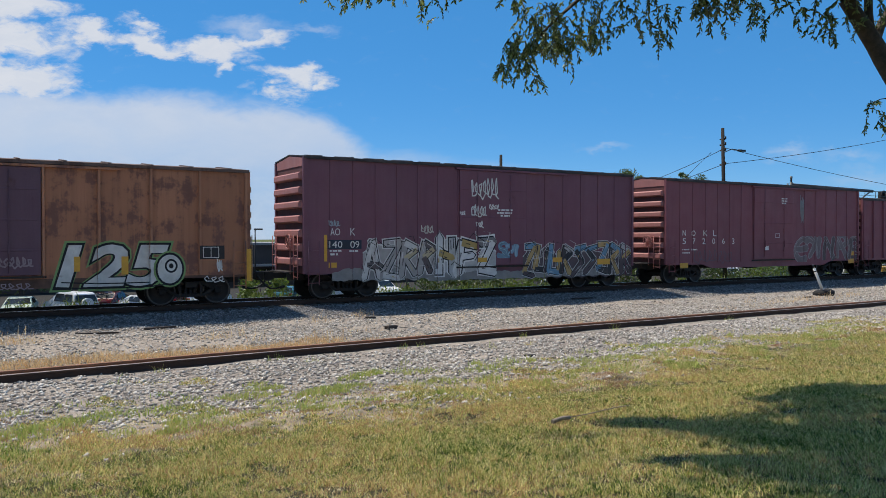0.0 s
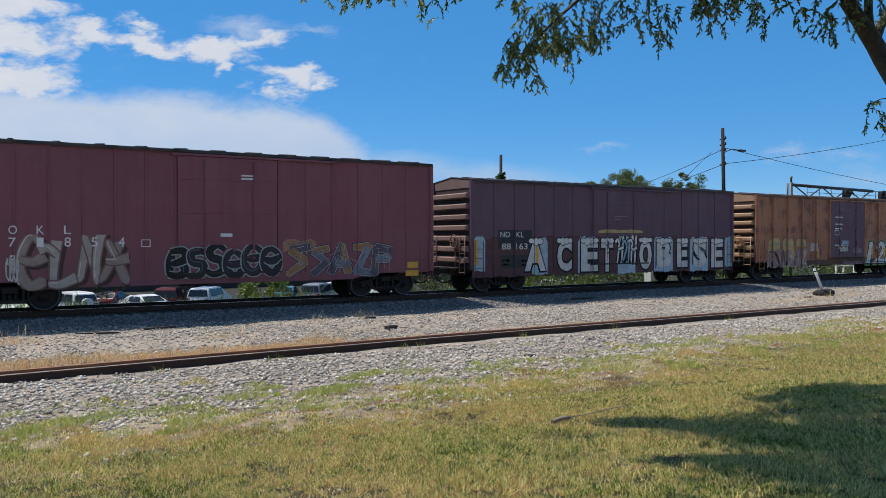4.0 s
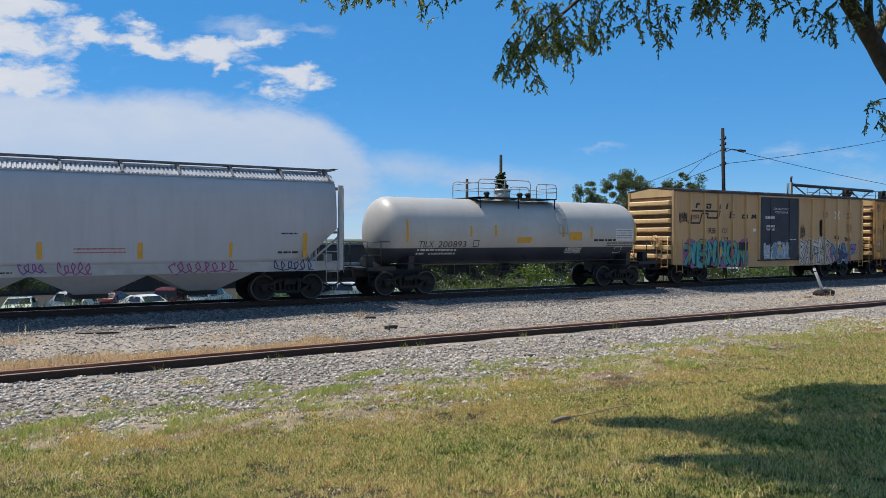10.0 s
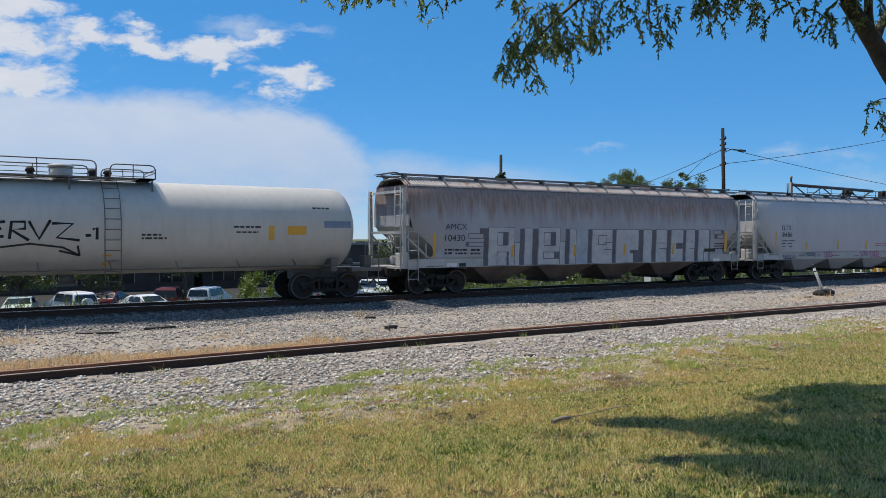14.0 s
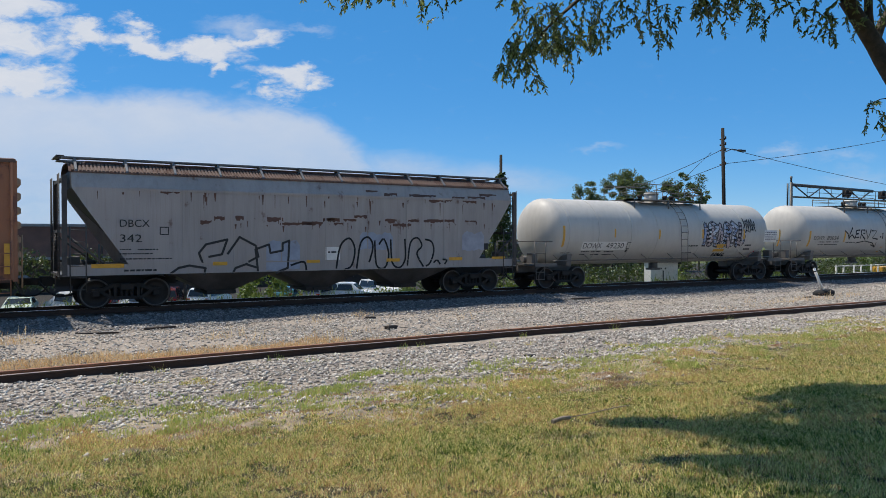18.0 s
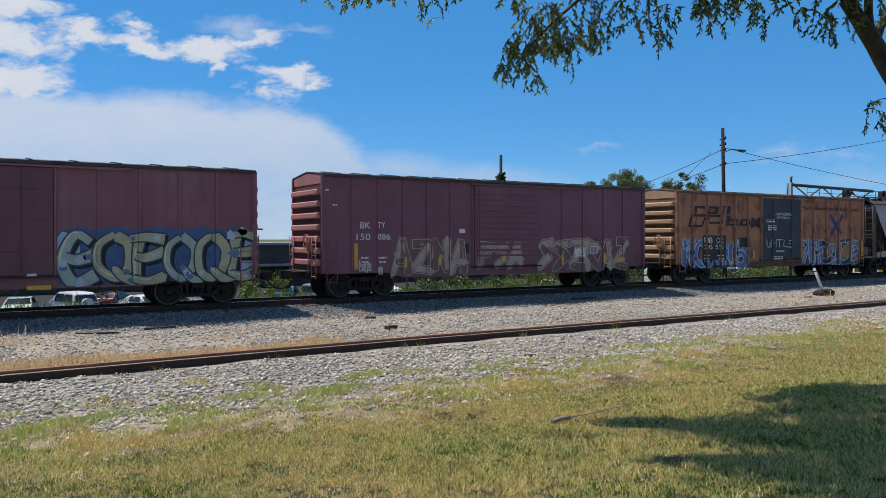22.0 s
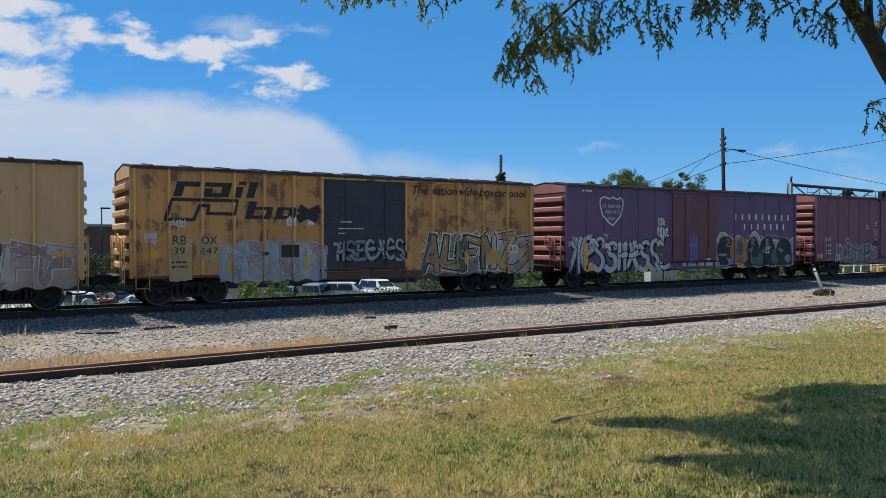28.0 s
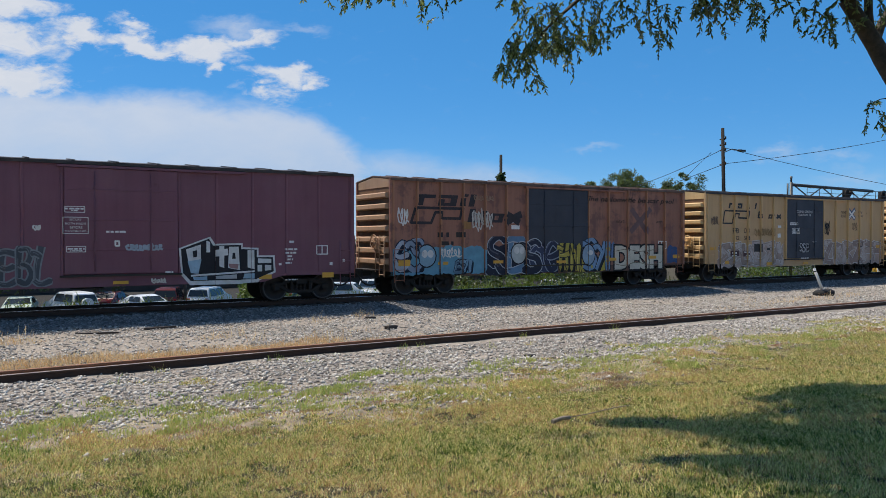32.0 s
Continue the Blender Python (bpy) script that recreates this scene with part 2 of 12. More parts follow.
def truck_meshes():
    made = {}
    bm = bmesh.new()
    for y in (-0.755, 0.755):
        s = -1 if y < 0 else 1
        prof = [(-0.07 * s, 0.455), (0.0, 0.462), (0.03 * s, 0.455), (0.03 * s, 0.425), (0.09 * s, 0.423), (0.125 * s, 0.418), (0.125 * s, 0.37), (0.07 * s, 0.34),
                (0.045 * s, 0.24), (0.055 * s, 0.13), (0.10 * s, 0.10), (0.11 * s, 0.02)]
        prof = sorted(prof, key=lambda q: 0) if s > 0 else prof
        lathe(bm, prof, (0, y, 0), "y", 28)
    bmesh.ops.scale(bm, vec=(1.088, 1.0, 1.088), verts=bm.verts[:])
    bm.normal_update()
    for f in bm.faces:
        r = math.hypot(f.calc_center_median().x, f.calc_center_median().z)
        f.material_index = 1 if r > 0.38 and abs(abs(f.normal.y) - 1) < 0.1 and abs(f.calc_center_median().y) > 0.86 else 0
    rod(bm, (0, -0.98, 0), (0, 0.98, 0), 0.085, 12)
    for y in (-0.98, 0.98):
        rod(bm, (0, y - 0.05, 0), (0, y + 0.05, 0), 0.10, 10)
    for y in (-0.86, 0.86):
        for k in range(3):
            a = 2 * math.pi * k / 3
            rod(bm, (0.045 * math.cos(a), y * 1.22, 0.045 * math.sin(a)), (0.045 * math.cos(a), y * 1.235, 0.045 * math.sin(a)), 0.016, 6)
    made["wheelset"] = to_mesh("wheelset", bm, [STEEL, TREAD])
    bm = bmesh.new()
    # an arched upper bar, a dipped lower bar and two columns, open between them
    for bar in ([(-1.05, 0.46), (-1.05, 0.56), (-0.70, 0.60), (-0.42, 0.74), (0.42, 0.74), (0.70, 0.60), (1.05, 0.56), (1.05, 0.46), (0.66, 0.50), (0.38, 0.62), (-0.38, 0.62), (-0.66, 0.50)],
                [(-0.80, 0.47), (-0.72, 0.52), (-0.40, 0.33), (0.40, 0.33), (0.72, 0.52), (0.80, 0.47), (0.44, 0.23), (-0.44, 0.23)]):
        n = len(bar) // 2
        tmp = bmesh.new()
        prism(tmp, bar, "y", -0.06, 0.06)
        bmesh.ops.triangulate(tmp, faces=[f for f in tmp.faces if len(f.verts) > 4])
        merge(bm, tmp)
    for x in (-0.89, 0.89):
        chamfer_box(bm, x - 0.11, x + 0.11, -0.10, 0.10, 0.33, 0.53, 0.03)
    for x in (-0.34, 0.34):
        prism(bm, [(x - 0.04, 0.28), (x + 0.04, 0.28), (x + 0.05, 0.72), (x - 0.05, 0.72)], "y", -0.08, 0.08)
    made["side_frame"] = to_mesh("side_frame", bm, FRAME)
    bm = bmesh.new()
    coil = []
    for k in range(5):
        coil += [(0.32 + k * 0.055, 0.050), (0.335 + k * 0.055, 0.068), (0.355 + k * 0.055, 0.068), (0.368 + k * 0.055, 0.050)]
    lathe(bm, coil, (0, 0, 0), "z", 8)
    made["spring"] = to_mesh("spring", bm, FRAME)
    bm = bmesh.new()
    chamfer_box(bm, -0.21, 0.21, -1.15, 1.15, 0.56, 0.76, 0.03)
    rod(bm, (0, 0, 0.76), (0, 0, 0.88), 0.2, 16)
    # added dark filler, no real part: keeps daylight from showing through the truck
    box(bm, -0.60, 0.60, -0.68, 0.68, 0.30, 0.555)
    for x in (-0.5, 0.5):
        box(bm, x - 0.05, x + 0.05, -0.78, 0.78, 0.38, 0.46)
        for y in (-0.76, 0.76):
            chamfer_box(bm, x * 0.92 - 0.04, x * 0.92 + 0.06, y - 0.06, y + 0.06, 0.30, 0.60, 0.02)
    made["truck"] = to_mesh("truck", bm, FRAME)
    bm = bmesh.new()
    chamfer_box(bm, -0.55, 0.0, -0.11, 0.11, 0.74, 0.96, 0.03)
    prism(bm, [(-0.02, -0.16), (0.22, -0.19), (0.34, -0.10), (0.30, 0.02), (0.16, 0.03), (0.12, 0.10), (0.34, 0.15), (0.28, 0.21), (-0.02, 0.17)], "z", 0.70, 1.0)
    made["coupler"] = to_mesh("coupler", bm, FRAME)
    bm = bmesh.new()
    tube(bm, [(-0.05, -0.32, 0.86), (0.08, -0.34, 0.70), (0.22, -0.34, 0.52), (0.42, -0.30, 0.40), (0.64, -0.26, 0.38), (0.86, -0.24, 0.42)], 0.032, 6)
    rod(bm, (0.80, -0.245, 0.41), (0.98, -0.235, 0.45), 0.05, 8)
    made["air_hose"] = to_mesh("air_hose", bm, HOSE)
    return made


TRUCK = truck_meshes()


def running_gear(car, x0, length, inset=1.80, reach=1.06):
    for u in (inset, length - inset):
        tr = shared("truck", TRUCK["truck"], car, pose(u, 0, 0))
        for y in (-0.98, 0.98):
            shared("side_frame", TRUCK["side_frame"], tr, pose(0, y, 0.03))
            for sx in (-0.15, 0.0, 0.15):
                shared("spring", TRUCK["spring"], tr, pose(sx, y, 0))
        for dx in (-0.89, 0.89):
            w = shared("wheelset", TRUCK["wheelset"], tr, pose(dx, 0, 0.457))
            WHEELS.append((w, x0, u + dx, dx))
    for u, turn in ((0.0, 180), (length, 0)):
        c = shared("coupler", TRUCK["coupler"], car, pose(u + (reach - 0.34 if turn == 0 else 0.34 - reach), 0, 0, 0, 0, turn))
        shared("air_hose", TRUCK["air_hose"], c)


def new_car(name, x0, length, label, category):
    car = empty(name, pose(x0, TRACK_Y, 0), label, category, "cars of the passing train")
    CARS.append((car, x0))
    running_gear(car, x0, length)
    return car


# Flat marks laid on a car's side. A surface is a list of strips (from, to, depth) along the car, or a function of (u, z).
def clip_x(poly, lo, hi):
    for k, keep in ((lo, lambda q: q[0] >= lo - 1e-9), (hi, lambda q: q[0] <= hi + 1e-9)):
        out = []
        for a, b in zip(poly, poly[1:] + poly[:1]):
            if keep(a):
                out.append(a)
            if keep(a) != keep(b):
                t = (k - a[0]) / (b[0] - a[0])
                out.append((k, a[1] + t * (b[1] - a[1])))
        poly = out
        if len(poly) < 3:
            return []
    return poly


def drape(bm, poly, surf, lift, mi=0):
    """One convex outline of (u, z) points laid on the surface, a little proud of it."""
    if callable(surf):
        xs = [q[0] for q in poly]
        zs = [q[1] for q in poly]
        rows = max(1, int((max(zs) - min(zs)) / 0.18))
        flipped = [(z, x) for x, z in poly]
        for r in range(rows):
            lo = min(zs) + (max(zs) - min(zs)) * r / rows
            hi = min(zs) + (max(zs) - min(zs)) * (r + 1) / rows
            c = clip_x(flipped, lo, hi)
            if len(c) > 2:
                try:
                    f = bm.faces.new([bm.verts.new((x, surf(x, z) - lift, z)) for z, x in c])
                    f.material_index = mi
                except ValueError:
                    pass
        return
    for a, b, y in surf:
        c = clip_x(list(poly), a, b)
        if len(c) > 2:
            try:
                f = bm.faces.new([bm.verts.new((x, y - lift, z)) for x, z in c])
                f.material_index = mi
            except ValueError:
                pass


def rect(bm, surf, u0, u1, z0, z1, lift=0.004, mi=0):
    drape(bm, [(u0, z0), (u1, z0), (u1, z1), (u0, z1)], surf, lift, mi)


LAYER = [0]


def stroke(bm, pts, width, surf, lift, mi=0):
    LAYER[0] = (LAYER[0] + 1) % 4
    lift += LAYER[0] * 0.0006
    for i, ((ax, az), (bx, bz)) in enumerate(zip(pts, pts[1:])):
        dx, dz = bx - ax, bz - az
        n = math.hypot(dx, dz) or 1e-6
        px, pz = -dz / n * width / 2, dx / n * width / 2
        drape(bm, [(ax + px, az + pz), (ax - px, az - pz), (bx - px, bz - pz), (bx + px, bz + pz)], surf, lift + 0.0003 * (i % 2), mi)
    for x, z in pts[1:-1]:
        drape(bm, [(x + width / 2 * math.cos(k * math.pi / 4), z + width / 2 * math.sin(k * math.pi / 4)) for k in range(8)], surf, lift + 0.0006, mi)


def depth_at(surf, u, z):
    if callable(surf):
        return surf(u, z)
    for a, b, y in surf:
        if a <= u <= b:
            return y
    return surf[0][2]


_glyphs = {}


def glyphs(text, shear=0.0, fat=0.0, space=1.0):
    key = (text, shear, fat, space)
    if key not in _glyphs:
        cu = bpy.data.curves.new("lettering", "FONT")
        cu.body, cu.size, cu.shear, cu.offset, cu.space_character, cu.resolution_u = text, 1.0, shear, fat, space, 3
        ob = bpy.data.objects.new("lettering", cu)
        me = bpy.data.meshes.new_from_object(ob)
        bpy.data.objects.remove(ob)
        bpy.data.curves.remove(cu)
        vs = [tuple(v.co) for v in me.vertices]
        fs = [tuple(p.vertices) for p in me.polygons]
        bpy.data.meshes.remove(me)
        _glyphs[key] = (vs, fs)
    return _glyphs[key]


def letters(car, text, u0, u1, z0, z1, material, surf, lift=0.018, shear=0.0, fat=0.0, space=1.0, name="lettering"):
    """Text fitted into the box u0..u1, z0..z1 on the side."""
    vs, fs = glyphs(text, shear, fat, space)
    xs, ys = [v[0] for v in vs], [v[1] for v in vs]
    bm = bmesh.new()
    made = [(u0 + (x - min(xs)) / (max(xs) - min(xs)) * (u1 - u0), z0 + (y - min(ys)) / (max(ys) - min(ys)) * (z1 - z0)) for x, y, _ in vs]
    for j, f in enumerate(fs):
        drape(bm, [made[i] for i in f], surf, lift + 0.00008 * (j % 6))
    return part(name, bm, material, car)


def bars(car, rows, material, surf, lift=0.005, name="stencil", seed=1):
    """Small unreadable stencils: rows of (u0, u1, z, height), each broken into word-long dashes."""
    rng = random.Random(seed)
    bm = bmesh.new()
    for u0, u1, z, h in rows:
        u = u0
        while u < u1 - 0.02:
            w = min(u1 - u, h * rng.uniform(1.0, 3.5))
            rect(bm, surf, u, u + w, z, z + h, lift)
            u += w + h * rng.uniform(0.4, 0.8)
    ob = part(name, bm, material, car)
    ob["kind"] = "stuff"
    return ob


def plates(car, items, material, surf, lift=0.004, name="painted_panel"):
    for u0, u1, z0, z1 in items:
        bm = bmesh.new()
        if (u1 - u0) * (z1 - z0) < 0.25 or u1 - u0 < 0.45 or not material.name.startswith("spray"):
            rect(bm, surf, u0, u1, z0, z1, lift)
        else:
            ragged(bm, u0, u1, z0, z1, surf, lift)
            bmesh.ops.remove_doubles(bm, verts=bm.verts[:], dist=0.0005)
        part(name, bm, material, car)


def ragged(bm, u0, u1, z0, z1, surf, lift):
    """A sprayed patch with a wavering, cloudy edge."""
    h = z1 - z0
    n = max(5, int((u1 - u0) / 0.11))
    k = u0 * 3.1 + z0
    edge = []
    for i in range(n + 1):
        q = i / n
        end = min(1.0, 6 * min(q, 1 - q) + 0.45)
        h2 = min(h, 0.55)
        up = 0.10 * math.sin(q * n * 0.55 + k) + 0.07 * math.sin(q * n * 1.37 + 2 * k) + 0.05 * math.sin(q * n * 2.9 + k)
        dn = 0.05 * math.sin(q * n * 0.71 + 3 * k) + 0.04 * math.sin(q * n * 2.3 + k)
        mid = z0 + h * 0.45
        edge.append((u0 + (u1 - u0) * q, mid - 0.44 * h - dn * h2 * end, mid + 0.50 * h + up * 0.8 * h2 * end - (1 - end) * h2 * 0.5))
    for a, b in zip(edge, edge[1:]):
        drape(bm, [(a[0], a[1]), (b[0], b[1]), (b[0], b[2]), (a[0], a[2])], surf, lift)


# strokes of made-up sprayed letters, in a unit box
BONES = {
    "stem": [(0.22, 0.0), (0.26, 0.5), (0.34, 1.0)], "slope": [(0.05, 0.05), (0.4, 0.55), (0.62, 1.0)], "fall": [(0.2, 1.0), (0.55, 0.5), (0.95, -0.02)],
    "bowl": [(0.25, 0.92), (0.7, 0.95), (0.88, 0.72), (0.6, 0.52), (0.3, 0.5)], "belly": [(0.3, 0.5), (0.75, 0.48), (0.92, 0.22), (0.62, 0.03), (0.18, 0.06)],
    "snake": [(0.9, 0.82), (0.6, 0.98), (0.22, 0.86), (0.3, 0.58), (0.72, 0.45), (0.8, 0.16), (0.42, 0.02), (0.05, 0.14)], "hook": [(0.85, 0.8), (0.5, 0.98), (0.16, 0.66), (0.14, 0.3), (0.45, 0.03), (0.9, 0.18)],
    "arm": [(0.18, 0.52), (0.5, 0.5), (0.96, 0.6)], "roof": [(0.05, 0.9), (0.5, 0.96), (1.02, 0.86)], "foot": [(0.1, 0.08), (0.5, 0.02), (1.05, 0.14)], "tail": [(0.5, 0.3), (0.75, 0.1), (1.15, -0.06)], "wing": [(0.4, 0.7), (0.1, 0.85), (-0.18, 0.78)],
}
BONES.update({
    "ring": [(0.5, 0.95), (0.15, 0.75), (0.12, 0.3), (0.5, 0.04), (0.86, 0.28), (0.88, 0.72), (0.5, 0.95)], "mast": [(0.75, 0.0), (0.72, 0.5), (0.8, 1.02)],
})
FORMS = [("stem", "bowl", "fall"), ("snake", "tail"), ("stem", "roof", "arm", "foot"), ("hook", "arm"), ("slope", "fall", "arm"), ("stem", "bowl", "belly"), ("stem", "mast", "arm", "wing"), ("ring", "tail"), ("stem", "fall", "mast"), ("slope", "mast", "wing"), ("stem", "foot", "wing"), ("snake", "wing")]


def bend(pts, n=4):
    """A smooth run through the points."""
    out = []
    m = len(pts) - 1
    for i in range(m):
        p0, p1, p2, p3 = pts[max(0, i - 1)], pts[i], pts[i + 1], pts[min(m, i + 2)]
        for k in range(n):
            t = k / n
            out.append(tuple(0.5 * (2 * b + (c - a) * t + (2 * a - 5 * b + 4 * c - d) * t * t + (3 * b - a - 3 * c + d) * t ** 3) for a, b, c, d in zip(p0, p1, p2, p3)))
    return out + [pts[-1]]


def ribbon(bm, pts, widths, surf, lift, mi, box_):
    """A band of changing width along a run of points, kept inside a box."""
    u0, u1, z0, z1 = box_
    side = []
    n = len(pts)
    for i, (x, z) in enumerate(pts):
        ax, az = pts[max(0, i - 1)]
        bx, bz = pts[min(n - 1, i + 1)]
        d = math.hypot(bx - ax, bz - az) or 1e-6
        px, pz = -(bz - az) / d * widths[i] / 2, (bx - ax) / d * widths[i] / 2
        clampu, clampz = (lambda q: min(u1, max(u0, q))), (lambda q: min(z1, max(z0, q)))
        side.append(((clampu(x + px), clampz(z + pz)), (clampu(x - px), clampz(z - pz))))
    for i, ((a, b), (c, d)) in enumerate(zip(side, side[1:])):
        drape(bm, [a, b, d, c], surf, lift + 0.00008 * (i % 3), mi)


def graffiti(car, u0, u1, z0, z1, surf, fill, line, seed, count=5, fat=0.24, cloud=None, second=None, bits=(), label="sprayed graffiti piece", bubble=False, rim=1.0, shade=False):
    """A sprayed piece of bent, pointed, interlocking bands that read as no letters: cloud, drop shadow, outlines, fills, highlights, flecks."""
    dim = lambda c: tuple(q * 0.84 for q in c) if sum(c) > 1.0 else c
    fill, line = dim(fill), dim(line)
    rng = random.Random(seed)
    dark = tuple(c * 0.35 for c in (line if sum(line) < sum(fill) else fill))
    lite = tuple(min(0.6, c * 1.3 + 0.06) for c in fill)
    mats = [spray(c) for c in (cloud or fill, line, fill, second or tuple(c * 0.62 for c in fill), dark, lite, *bits)]
    bm = bmesh.new()
    w = (u1 - u0) / count
    h = z1 - z0
    zone = (u0 - 0.08, u1 + 0.08, z0 - 0.02, z1 + 0.06)
    edge = min(0.060, 0.040 * h + 0.016) * rim
    if cloud:
        for i in range(count * 3):
            cu, cz = u0 + (i + 0.5) * w / 3, rng.uniform(z0 + 0.25 * h, z1 - 0.25 * h)
            r = rng.uniform(0.30, 0.48) * h
            drape(bm, [(min(u1 + 0.2, max(u0 - 0.2, cu + 1.1 * r * math.cos(k * math.pi / 5) * rng.uniform(0.8, 1.15))), max(z0 - 0.05, cz + r * math.sin(k * math.pi / 5) * rng.uniform(0.8, 1.15))) for k in range(10)], surf, 0.0018 + i * 0.00014, 0)
    bands = []
    for i in range(count):
        form = FORMS[rng.randrange(len(FORMS))] if not bubble else (("ring", "arm"), ("snake",), ("stem", "belly", "bowl"), ("hook", "arm"))[rng.randrange(4)]
        tall, base = h * rng.uniform(0.80, 1.0), z0 + h * rng.uniform(0.0, 0.10)
        lean = rng.uniform(-0.12, 0.22)
        thick = min(h, w * 1.3) * (0.26 if bubble else rng.uniform(0.17, 0.24))
        hue = 2 if rng.random() < 0.72 else 3
        for name in form:
            pts = bend([(u0 + (i - 0.06 + q[0] * 1.12 + rng.uniform(-0.05, 0.05)) * w + lean * q[1] * h * 0.4, base + (q[1] + rng.uniform(-0.04, 0.04)) * tall) for q in BONES[name]])
            n = len(pts)
            if bubble:
                wid = [thick * (0.75 + 0.5 * math.sin(math.pi * k / (n - 1))) for k in range(n)]
            else:
                pinch = rng.random() < 0.6
                wid = [thick * (0.75 + 0.55 * (k / (n - 1))) * (0.12 if pinch and k == 0 else 1.0) * (0.15 if k == n - 1 and rng.random() < 0.6 else 1.0) for k in range(n)]
            bands.append((pts, wid, hue))
    if shade or (not bubble and sum(line) < 0.6):
        for pts, wid, hue in bands:
            ribbon(bm, [(x + edge * 1.5, z - edge * 1.3) for x, z in pts], [q + edge * 1.6 for q in wid], surf, 0.0050, 4, zone)
    for k, (pts, wid, hue) in enumerate(bands):
        at_ = 0.0062 + 0.0006 * (k % 12)
        ribbon(bm, pts, [q + edge * 1.5 for q in wid], surf, at_, 1, zone)
        ribbon(bm, pts, [max(0.01, q) for q in wid], surf, at_ + 0.0003, hue, zone)
        if rng.random() < 0.6:
            n = len(pts)
            a, b = int(n * 0.15), max(int(n * 0.15) + 2, int(n * rng.uniform(0.45, 0.8)))
            ribbon(bm, [(x - wid[0] * 0.0 - 0.18 * max(wid), z + 0.18 * max(wid)) for x, z in pts[a:b]], [max(wid) * 0.13] * (b - a), surf, at_ + 0.0006, 5, zone)
    for k, _ in enumerate(bits):
        for _i in range(count * 2):
            pts, wid, hue = bands[rng.randrange(len(bands))]
            j = rng.randrange(1, len(pts) - 1)
            (cu, cz), r = pts[j], max(wid) * rng.uniform(0.25, 0.5)
            drape(bm, [(cu + r * math.cos(q * math.pi / 4) * rng.uniform(0.5, 1.2), cz + r * math.sin(q * math.pi / 4) * rng.uniform(0.5, 1.2)) for q in range(8)], surf, 0.0146 + 0.0003 * (_i % 4), 6 + k)
    return part("graffiti", bm, mats, car, label)


def scallop(u0, u1, z0, z1, seed, step=0.07):
    """A sprayed field's outline: a level foot and a top that rises in uneven humps."""
    rng = random.Random(seed)
    humps = []
    u = u0
    while u < u1:
        w = rng.uniform(0.35, 1.0) * min(1.2, z1 - z0)
        humps.append((u + w / 2, w * 0.62, rng.uniform(0.55, 1.0)))
        u += w * 0.8
    n = max(6, int((u1 - u0) / step))
    out = []
    for i in range(n + 1):
        x = u0 + (u1 - u0) * i / n
        top = 0.42
        for c, r, k in humps:
            d = abs(x - c) / r
            if d < 1:
                top = max(top, 0.42 + 0.58 * k * math.sqrt(1 - d * d))
        out.append((x, z0 + 0.05 * math.sin(x * 5 + seed), z0 + (z1 - z0) * top))
    return out


# bars of angular made-up letter forms, in a box from -1 to 1
ANGLES = [(((-0.7, -1), (-0.5, 1)), ((0.6, 1), (0.55, -0.9)), ((-0.6, 0.2), (0.6, -0.1))), (((-0.6, 1), (-0.65, -1)), ((-0.6, 0.9), (0.8, 0.65)), ((-0.6, 0.0), (0.5, 0.1))), (((-0.8, 0.9), (0.7, 0.95)), ((0.7, 0.95), (-0.6, -0.8)), ((-0.6, -0.8), (0.9, -1))),
          (((-0.1, 1), (-0.75, -1)), ((-0.1, 1), (0.75, -1)), ((-0.5, -0.3), (0.6, -0.35))), (((-0.6, 1), (-0.7, -0.8)), ((-0.7, -0.8), (0.8, -0.9)), ((0.75, -0.8), (0.7, 0.5))), (((0.8, 0.9), (-0.7, 0.65)), ((-0.7, 0.65), (0.6, -0.1)), ((0.6, -0.1), (-0.7, -1))),
          (((-0.7, -1), (-0.6, 1)), ((-0.6, 1), (0.6, -1)), ((0.6, -1), (0.65, 1))), (((-0.6, 1), (-0.65, -1)), ((-0.6, 0.95), (0.7, 0.55)), ((0.7, 0.55), (-0.4, 0.0)), ((-0.4, 0.0), (0.8, -1)))]


def jagged(u0, u1, z0, z1, seed, step=0.10):
    """A sprayed field's outline with a torn, pointed top."""
    rng = random.Random(seed)
    n = max(5, int((u1 - u0) / 0.45))
    knots = [rng.uniform(0.62, 0.98) if k % 2 else rng.uniform(0.48, 0.80) for k in range(n + 1)]
    m = max(6, int((u1 - u0) / step))
    out = []
    for i in range(m + 1):
        q = i / m * n
        k = min(n - 1, int(q))
        top = knots[k] + (knots[k + 1] - knots[k]) * (q - k)
        out.append((u0 + (u1 - u0) * i / m, z0 + 0.05 * math.sin(i * 0.9 + seed), z0 + (z1 - z0) * top))
    return out


